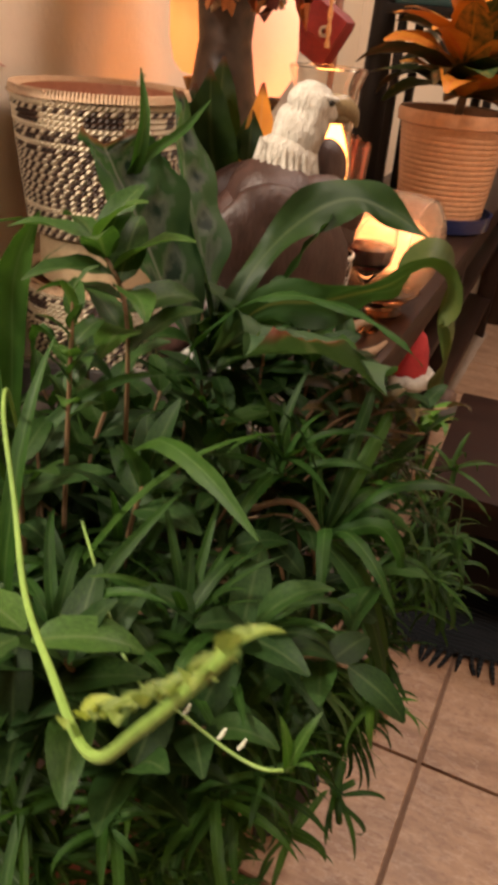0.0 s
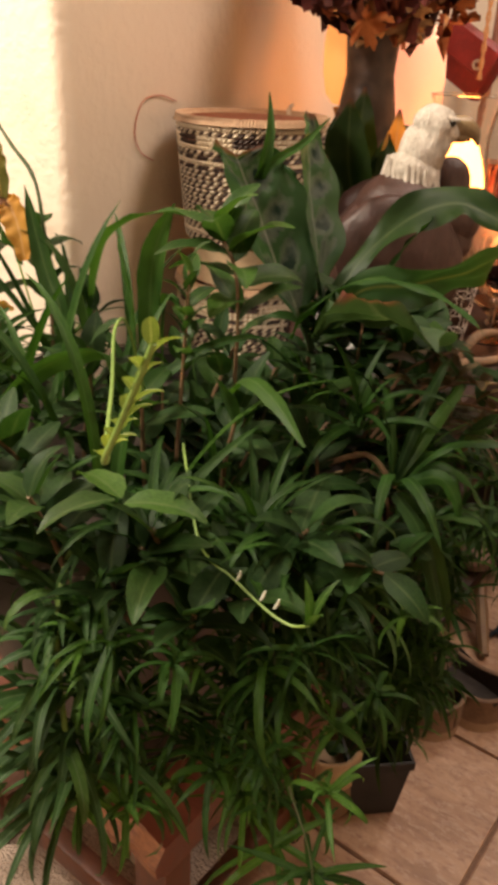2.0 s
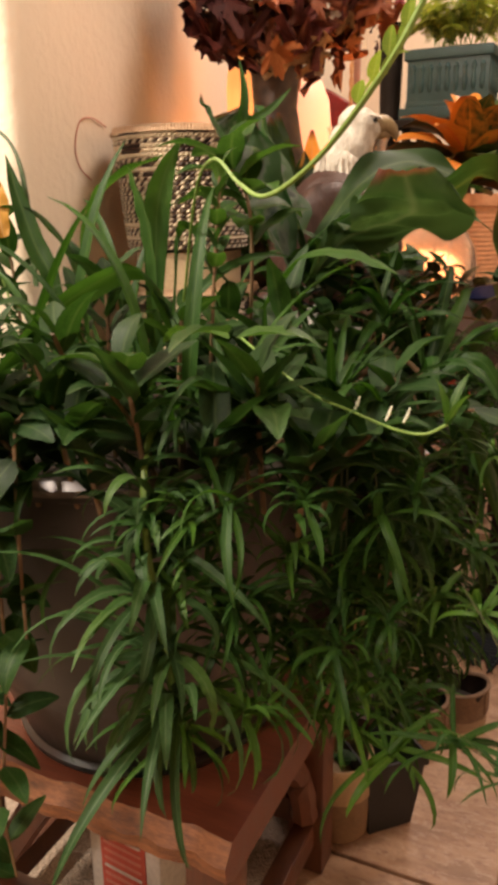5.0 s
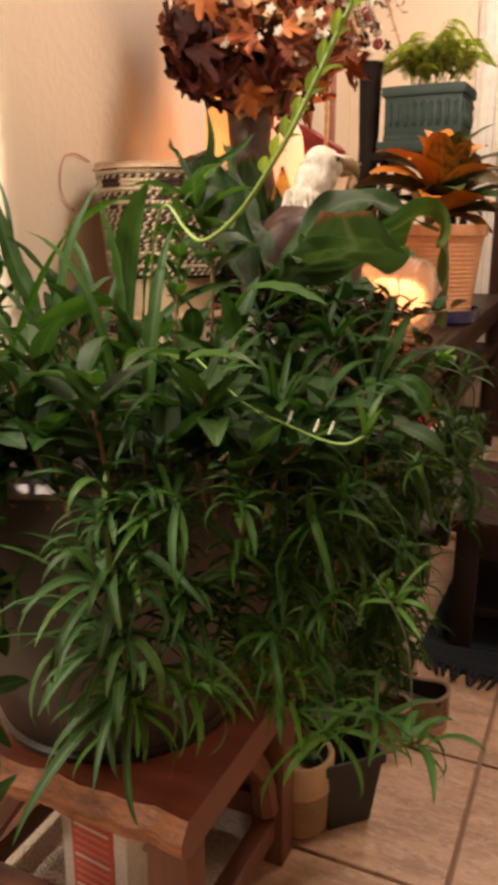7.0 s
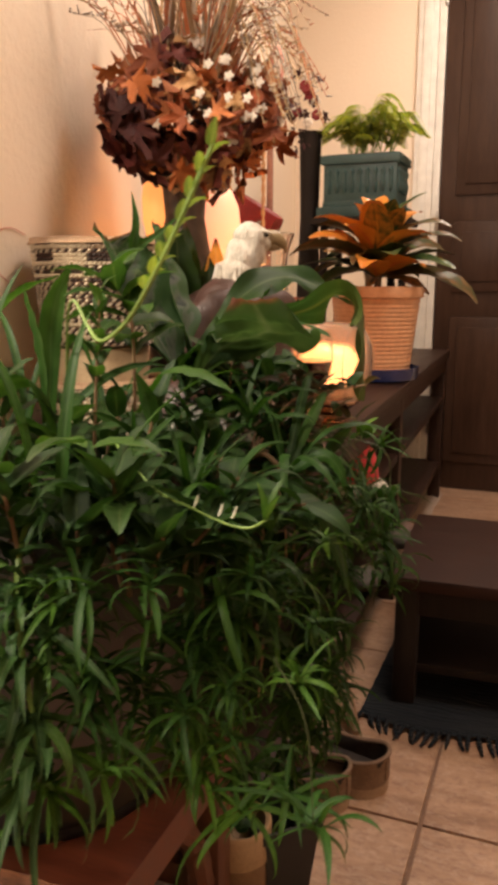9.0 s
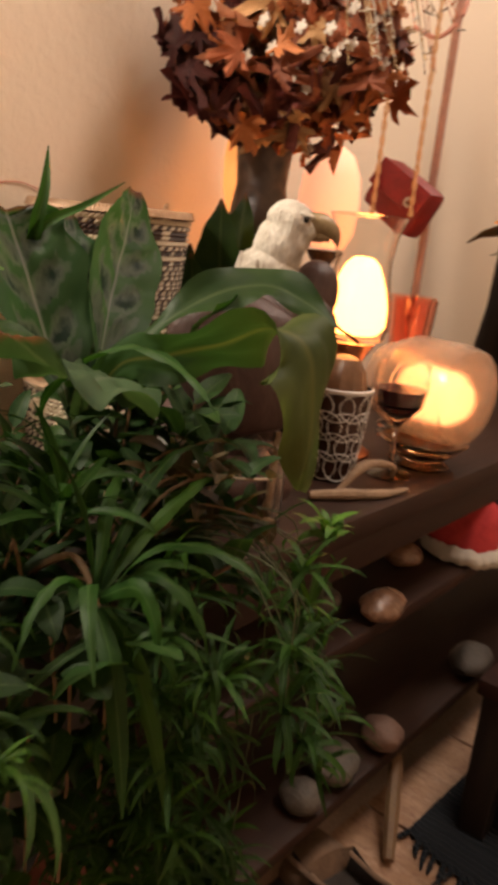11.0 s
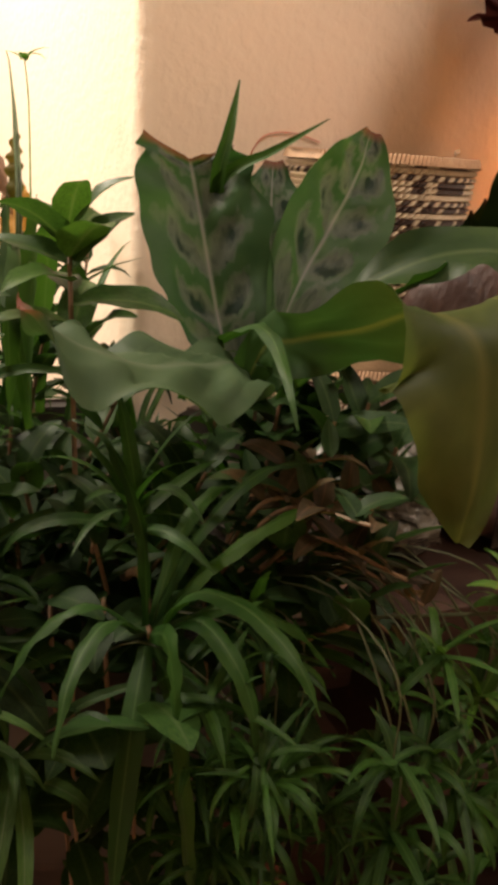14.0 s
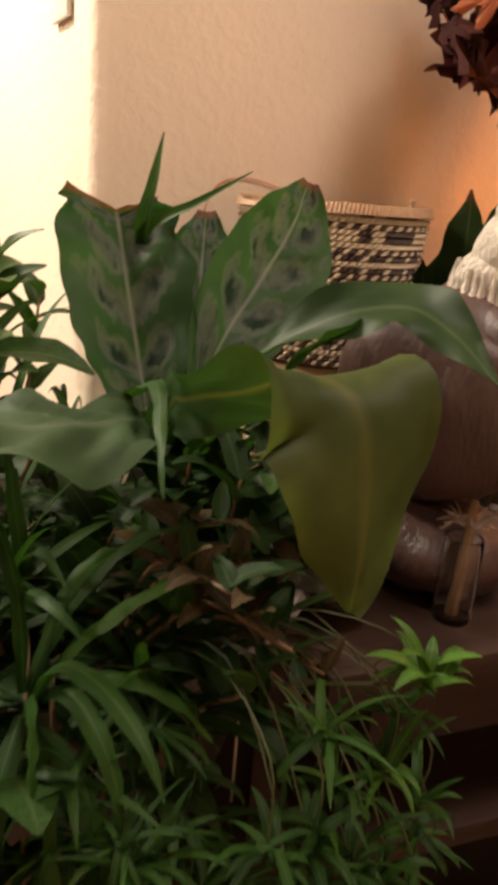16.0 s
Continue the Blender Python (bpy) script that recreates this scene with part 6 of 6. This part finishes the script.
for k in range(9):
    part("moulding", bm_lathe([(0.0, 0.0), (0.005, 0.006), (0.0085, 0.03), (0.004, 0.05), (0.0085, 0.07), (0.0, 0.085)], 10, at=(-0.105 + 0.0263 * k, -0.0935, 0.075)), TEAL, planter)
for k in range(6):
    part("moulding", bm_lathe([(0.0, 0.0), (0.005, 0.006), (0.0085, 0.03), (0.004, 0.05), (0.0085, 0.07), (0.0, 0.085)], 10, at=(0.126, -0.068 + 0.0272 * k, 0.075)), TEAL, planter)
part("soil", bm_box((0.235, 0.17, 0.01), (0, 0, 0.196), bevel=0.002), SOIL, planter)
planter.scale = (0.93, 0.93, 0.95)
fern = thing("fern", (-0.257, 2.66, TT + 0.682), "bright green fern in the teal planter", "plant")
FERN = leaf_green("fern_green", (0.24, 0.38, 0.035), (0.42, 0.56, 0.07), (0.36, 0.48, 0.12), 0.5)
pinna = blade_mesh("pinna", FERN, 0.4, 0.15, "ovate", 4, 0, 0, 1)
for k in range(46):
    az, el, l = 360 * k / 46 + r3.uniform(-15, 15), r3.uniform(25, 75), r3.uniform(0.10, 0.18)
    d = V((math.cos(radians(az)), math.sin(radians(az)), 0))
    base = V((r3.uniform(-0.06, 0.09), r3.uniform(-0.05, 0.05), 0))
    pts = [base, base + d * l * 0.45 + V((0, 0, l * math.sin(radians(el)))), base + d * l + V((0, 0, l * 0.55 * math.sin(radians(el))))]
    fr = part("frond", bm_tube(pts, [0.0014, 0.0007], 4, 8), GSTEM, fern)
    line = bezier(pts, 26)
    for j in range(5, 26):
        w = 0.028 * math.sin(math.pi * (j / 27) ** 0.7) + 0.006
        for s in (-80, 80):
            set_leaf(pinna, "pinna", fr, line[j], az + s, -8, w, 0.012)

# dark vase with cloth flowers beside the planter
fv = thing("flower_vase", (-0.445, 2.66, TT), "tall dark vase with red and white cloth flowers", "vase")
part("vase_body", bm_lathe([(0, 0), (0.06, 0), (0.065, 0.02), (0.04, 0.2), (0.03, 0.5), (0.036, 0.74), (0.042, 0.76), (0.03, 0.755), (0.0, 0.6)], 28), BLACKWOOD, fv)
fl2 = thing("cloth_flowers", (-0.450, 2.64, 1.355), "red and white cloth flowers with dark leaves", "flowers")
for k in range(30):
    at = V((r3.gauss(0, 0.028), r3.gauss(0, 0.028), r3.uniform(0.0, 0.24)))
    if k % 3:
        ob = new("leaf", MAPLES[2])
        ob.parent = fl2
        ob.matrix_local = Matrix.Translation(at) @ pose(0, 0, 0, r3.uniform(0, 180), r3.uniform(0, 180), r3.uniform(0, 180)) @ Matrix.Diagonal((0.032, 0.032, 0.032, 1))
    else:
        bm = bmesh.new()
        for j in range(7):
            a = j * 0.9
            bmesh.ops.create_icosphere(bm, subdivisions=2, radius=1, matrix=Matrix.Translation(at + V((math.cos(a), -0.6, math.sin(a))) * 0.009) @ Matrix.Diagonal((0.009, 0.006, 0.009, 1)))
        part("bloom", bm, WHITEF if k % 4 == 0 else RED, fl2)

# ---- on the shelves ----
santa = thing("holiday_cap", (-0.072, 1.84, 0.452), "small red felt cap with a white fluffy trim", "cap")
part("cap", bm_lathe([(0.068, 0.02), (0.072, 0.04), (0.066, 0.075), (0.052, 0.105), (0.030, 0.122), (0.0, 0.126)], 26, 0.22, squash=(1, 0.8)), speckled("red_felt", (0.32, 0.016, 0.020), (0.48, 0.040, 0.042), 60, 0.9, 0.5), santa)
bm = bmesh.new()
for k in range(30):
    a = 2 * math.pi * k / 30
    bmesh.ops.create_icosphere(bm, subdivisions=2, radius=0.016, matrix=Matrix.Translation((0.068 * math.cos(a), 0.056 * math.sin(a), 0.018 + rng.uniform(-0.003, 0.003))))
part("trim", bm, speckled("white_fluff", (0.70, 0.64, 0.55), (0.82, 0.77, 0.68), 120, 0.95, 1.0, 0.006), santa, "white fluffy trim")
ROCKS = [speckled("pink_stone", (0.095, 0.054, 0.038), (0.17, 0.098, 0.072), 30, 0.6, 0.6, 0.004), speckled("grey_stone", (0.05, 0.042, 0.035), (0.105, 0.09, 0.074), 30, 0.6, 0.6, 0.004), speckled("brown_agate", (0.08, 0.04, 0.025), (0.22, 0.12, 0.07), 24, 0.25, 0.3, 0.003)]
for k, (x, y, z, r, m) in enumerate(((-0.035, 1.50, 0.597, 0.036, 2), (-0.12, 1.70, 0.597, 0.034, 2), (-0.050, 1.60, 0.312, 0.040, 0), (-0.060, 1.47, 0.312, 0.038, 1), (-0.10, 1.44, 0.597, 0.030, 1), (-0.06, 1.95, 0.312, 0.042, 1), (-0.03, 2.30, 0.312, 0.05, 1), (-0.05, 1.38, 0.312, 0.03, 1), (-0.04, 2.42, 0.312, 0.035, 0))):
    bm = bmesh.new()
    sq = V((rng.uniform(0.8, 1.25), rng.uniform(0.8, 1.3), rng.uniform(0.55, 0.8)))
    bmesh.ops.create_icosphere(bm, subdivisions=3, radius=r)
    for v in bm.verts:
        d = 1 + 0.22 * noise.noise(v.co * 28 + V((k * 7, 0, 0))) + 0.08 * noise.noise(v.co * 70)
        v.co = V((v.co.x * sq.x, v.co.y * sq.y, v.co.z * sq.z)) * d
    lo = min(v.co.z for v in bm.verts)
    ob = part("rock", bm, ROCKS[m], None)
    ob.location = (x, y, z - 0.145 - lo - 0.001)
    tagged(ob, {0: "pinkish rough stone on the shelf", 1: "rough grey stone on the shelf", 2: "polished brown agate on the shelf"}[m], "rock", "stones on the shelves")

# ---- on the floor ----
NAVY = Mat("navy_rag_weave", 0.95, 0, 0.1)
wv = NAVY.node("ShaderNodeTexWave", Scale=26.0, Distortion=2.5, Detail=3.0)
wv.bands_direction = "Y"
NAVY.link(NAVY.coord(), wv.inputs["Vector"])
NAVY.color(NAVY.mix(NAVY.noise(9), NAVY.ramp(wv.outputs["Fac"], (0.2, (0.006, 0.008, 0.011)), (0.8, (0.02, 0.024, 0.032))), (0.03, 0.034, 0.038))).bump(wv.outputs["Fac"], 0.9, 0.006)
rug = thing("rag_rug", (0, 0, 0), "dark navy woven rag rug with a knotted fringe", "rug")
bm = bmesh.new()
nx, ny = 36, 44
g = [[bm.verts.new((0.010 + 0.75 * i / nx, 1.640 + 0.95 * j / ny - 0.02 * math.sin(i * 0.3) - 0.055 * i / nx, 0.011 + 0.006 * noise.noise((i * 0.35, j * 0.6, 1)) + 0.003 * (j % 2))) for j in range(ny + 1)] for i in range(nx + 1)]
for i in range(nx):
    for j in range(ny):
        bm.faces.new((g[i][j], g[i + 1][j], g[i + 1][j + 1], g[i][j + 1]))
part("weave", bm, NAVY.m, rug)
for k in range(40):
    x = 0.015 + 0.74 * k / 39
    y = 1.640 - 0.02 * math.sin(k * 36 / 39 * 0.3) - 0.055 * k / 39
    dx = rng.uniform(-0.02, 0.02)
    part("fringe", bm_tube([(x, y + 0.01, 0.012), (x + dx * 0.4, y - 0.018, 0.009), (x + dx, y - rng.uniform(0.03, 0.055), 0.006)], [0.005, 0.0055, 0.002], 6, 6, wob=0.4), NAVY.m, rug)
step = thing("step_stool", (0.055, 1.70, 0.012), "low dark brown wooden step stool on the rug", "stool", turn=3)
part("top", bm_box((0.46, 0.50, 0.03), (0.23, 0.25, 0.285), bevel=0.006), STOOLTOP, step)
part("apron", bm_box((0.42, 0.022, 0.06), (0.23, 0.03, 0.239), bevel=0.003), BLACKWOOD, step)
part("apron", bm_box((0.022, 0.44, 0.06), (0.03, 0.25, 0.239), bevel=0.003), BLACKWOOD, step)
for x in (0.035, 0.425):
    for y in (0.035, 0.465):
        part("leg", bm_box((0.05, 0.05, 0.27), (x, y, 0.135), bevel=0.005), BLACKWOOD, step)
part("shelf", bm_box((0.38, 0.44, 0.02), (0.23, 0.25, 0.08), bevel=0.003), BLACKWOOD, step)

LEATHER = speckled("brown_suede", (0.13, 0.075, 0.045), (0.22, 0.14, 0.09), 40, 0.8, 0.4)
SOLE = speckled("tan_sole", (0.26, 0.17, 0.11), (0.36, 0.25, 0.16), 40, 0.7)
LINING = speckled("dark_lining", (0.02, 0.016, 0.014), (0.05, 0.04, 0.034), 60, 0.95)


def shoe():
    s = thing("shoe", (0, 0, 0), "worn brown suede slip-on shoe standing heel outwards", "shoe", "pair of shoes")

    def foot(z0, z1, grow):
        rows = []
        for j in range(25):
            f = j / 24
            y = 0.29 * f
            w = (0.037 + 0.015 * math.sin(math.pi * min(1, f * 0.62 + 0.02))) * (1 if f < 0.8 else math.sqrt(max(0.02, 1 - ((f - 0.8) / 0.2) ** 2))) * (1 if f > 0.16 else math.sqrt(max(0.03, 1 - ((0.16 - f) / 0.16) ** 2)))
            rows.append((y, w + grow))
        bm = bmesh.new()
        lo = [bm.verts.new((w, y, z0)) for y, w in rows] + [bm.verts.new((-w, y, z0)) for y, w in rows[::-1]]
        hi = [bm.verts.new((w, y, z1)) for y, w in rows] + [bm.verts.new((-w, y, z1)) for y, w in rows[::-1]]
        for k in range(len(lo)):
            bm.faces.new((lo[k], lo[(k + 1) % len(lo)], hi[(k + 1) % len(hi)], hi[k]))
        bm.faces.new(lo[::-1])
        bm.faces.new(hi)
        return bm, rows

    bm, rows = foot(0.0, 0.026, 0.003)
    part("sole", bm, SOLE, s)
    bm = bmesh.new()
    shells = []
    for y, w in rows:
        f = y / 0.29
        h = 0.096 if f < 0.1 else 0.096 - 0.020 * math.sin(min(1, (f - 0.1) / 0.2) * math.pi / 2) + 0.014 * math.sin(max(0, min(1, (f - 0.35) / 0.2)) * math.pi / 2) - 0.055 * max(0, (f - 0.5) / 0.5) ** 1.2
        open_top = f < 0.5
        row = []
        for k in range(13):
            a = math.pi * k / 12
            x, z = w * math.cos(a), 0.026 + (h - 0.026) * math.sin(a) ** 0.6
            if open_top and 3 <= k <= 9:
                x = w * (0.9 if k < 6 else -0.9) if k != 6 else 0
                z = h if k in (3, 9) else 0.04
                x *= 1.0 if k in (3, 9) else (0.8 if k in (4, 8) else 0.5)
            row.append(bm.verts.new((x, y, z)))
        shells.append(row)
    for a, b in zip(shells, shells[1:]):
        for k in range(12):
            fc = bm.faces.new((a[k], a[k + 1], b[k + 1], b[k]))
            if 3 <= k <= 8 and a[k].co.y < 0.13:
                fc.material_index = 1
    back = shells[0]
    bm.faces.new((back[0], back[1], back[2], back[3], back[9], back[10], back[11], back[12]))
    part("upper", bm, [LEATHER, LINING], s)
    part("collar", bm_tube([(0.036, 0.13, 0.083), (0.037, 0.08, 0.080), (0.034, 0.02, 0.094), (0.0, -0.001, 0.099), (-0.034, 0.02, 0.094), (-0.037, 0.08, 0.080), (-0.036, 0.13, 0.083)], [0.0042], 7, 30), LEATHER, s)
    part("heel_tab", bm_box((0.016, 0.004, 0.05), (0, -0.001, 0.062), bevel=0.0015), LEATHER, s)
    return s


s1 = shoe()
s1.matrix_world = pose(0.062, 1.330, 0.0, 0, 0, 84) @ Matrix.Diagonal((1.15, 1.0, 0.78, 1))
copy_thing(s1, pose(0.118, 1.402, 0.0, 0, 0, 80))

tp = thing("cream_pot", (-0.046, 1.068, 0.0), "small cream and tan banded pot on the tiles", "plant pot")
part("pot_wall", bm_lathe([(0, 0.002), (0.038, 0.002), (0.046, 0.01), (0.050, 0.06), (0.050, 0.078)], 34), speckled("tan_glaze", (0.15, 0.085, 0.04), (0.22, 0.13, 0.065), 30, 0.5), tp)
part("band", bm_lathe([(0.050, 0.078), (0.052, 0.08), (0.053, 0.13), (0.050, 0.135), (0.044, 0.132), (0.042, 0.09), (0, 0.085)], 34), speckled("cream_glaze", (0.30, 0.195, 0.105), (0.40, 0.27, 0.15), 30, 0.5), tp, "cream rim band")
tuft(thing("pot_seedling", (0, 0, 0), "small seedling in the cream pot", "plant"), (-0.046, 1.058, 0.125), 5, 0.04, 0.02, OVATES, (20, 60))
bb = thing("black_pot", (0.004, 1.120, 0.0), "square black plastic nursery pot", "plant pot")
part("pot_wall", bm_lathe([(0, 0.001), (0.050, 0.001), (0.066, 0.11), (0.072, 0.112), (0.072, 0.128), (0.066, 0.128), (0.050, 0.02), (0, 0.02)], 4), speckled("black_plastic", (0.008, 0.008, 0.008), (0.013, 0.012, 0.011), 30, 0.6, 0.1), bb, smooth=False)

REDB = speckled("red_print", (0.50, 0.075, 0.045), (0.62, 0.12, 0.08), 60, 0.5)
WHITEB = speckled("white_card", (0.62, 0.56, 0.48), (0.74, 0.68, 0.6), 30, 0.6)
box = thing("red_box", (-0.235, 0.83, 0.0), "red and white cardboard box under the stool", "box", turn=-6)
part("carton", bm_box((0.115, 0.07, 0.34), (0, 0, 0.17), bevel=0.003), WHITEB, box)
part("label", bm_box((0.072, 0.002, 0.30), (0, -0.0365, 0.17), bevel=0), REDB, box, "red printed front")
for k in range(22):
    part("print_bar", bm_box((0.060, 0.001, 0.004), (0, -0.0385, 0.035 + 0.0125 * k), bevel=0), WHITEB if k % 4 == 0 else speckled("faded_red_print", (0.58, 0.2, 0.14), (0.66, 0.27, 0.2), 60, 0.5), box)
part("wire_handle", bm_tube([(0.06, 0, 0.10), (0.075, 0, 0.16), (0.075, 0, 0.22), (0.06, 0, 0.27)], [0.002], 6, 12), STEEL, box)
stick = thing("wooden_stick", (0, 0, 0), "weathered brown wooden stick leaning on the table", "stick")
part("stick", bm_tube([(0.024, 1.552, 0.012), (-0.030, 1.64, 0.07), (-0.090, 1.74, 0.128)], [0.012, 0.014, 0.010], 8, 10, wob=0.2), STEM, stick)

# one taller leafy stem of the tub plant
leafy_stem(basket_plant, [(-0.075, 0.750, 0.84), (-0.072, 0.752, 0.94), (-0.062, 0.746, 1.045)], 0.002, 14, 0.034, 0.015, [FRESH], 0.55, (5, 55))

BRONZE = leaf_green("bronze_leaf", (0.035, 0.040, 0.012), (0.085, 0.070, 0.022), (0.13, 0.09, 0.03), 0.5)
BRONZES = [blade_mesh("bronze_blade", BRONZE, d, 0.3, "ovate", 6, 0.06, t, k) for k, (d, t) in enumerate(((0.5, 0.2), (1.0, -0.3)))]
twig = thing("bronze_twigs", (0, 0, 0), "reddish brown twigs with small bronze and green leaves", "plant")
for k, (x, y, z) in enumerate(((0.130, 0.938, 0.822), (0.159, 0.949, 0.826), (0.110, 0.975, 0.810), (0.090, 0.955, 0.835), (0.140, 0.985, 0.780), (0.075, 1.010, 0.790), (0.064, 1.038, 0.680), (0.110, 1.020, 0.740))):
    leafy_stem(twig, [(0.02, 0.90, 0.70), (0.5 * x + 0.01, 0.5 * y + 0.45, 0.5 * z + 0.39), (x, y, z)], 0.0016, 11, 0.034, 0.013, BRONZES + OVATES[:2], 0.35, (-10, 50))
climber = thing("leafy_stem", (0, 0, 0), "upright brown stem with fresh ovate leaves among the tub plants", "plant")
leafy_stem(climber, [(-0.070, 0.830, 0.76), (-0.068, 0.828, 0.892), (-0.095, 0.830, 0.940)], 0.002, 14, 0.072, 0.030, [FRESH], 0.35, (0, 45))
for x, y, z in ((-0.05, 0.985, 0.855), (-0.02, 1.000, 0.850), (0.010, 1.020, 0.840), (0.030, 0.985, 0.835), (-0.01, 0.965, 0.860), (0.045, 1.025, 0.820), (-0.08, 0.975, 0.845)):
    leafy_stem(climber, [(x * 0.7, y - 0.03, 0.70), (x * 0.9, y - 0.01, 0.5 * z + 0.36), (x, y, z)], 0.0018, 11, 0.060, 0.026, OVATES, 0.4, (-10, 40))

# ---- floor tiles ----
fl = bpy.data.objects["floor"]
bm = bm_box((0.309, 0.309, 0.010), (0, 0, 0), bevel=0.0022)
me = bpy.data.meshes.new("tile")
bm.to_mesh(me)
bm.free()
me.materials.append(TILESTONE)
for i in range(-1, 7):
    for j in range(-12, 8):
        ob = new("tile", me)
        ob.parent = fl
        ob.location = (0.193 + 0.316 * (i + 0.5), 1.334 + 0.316 * (j + 0.5), -0.005)
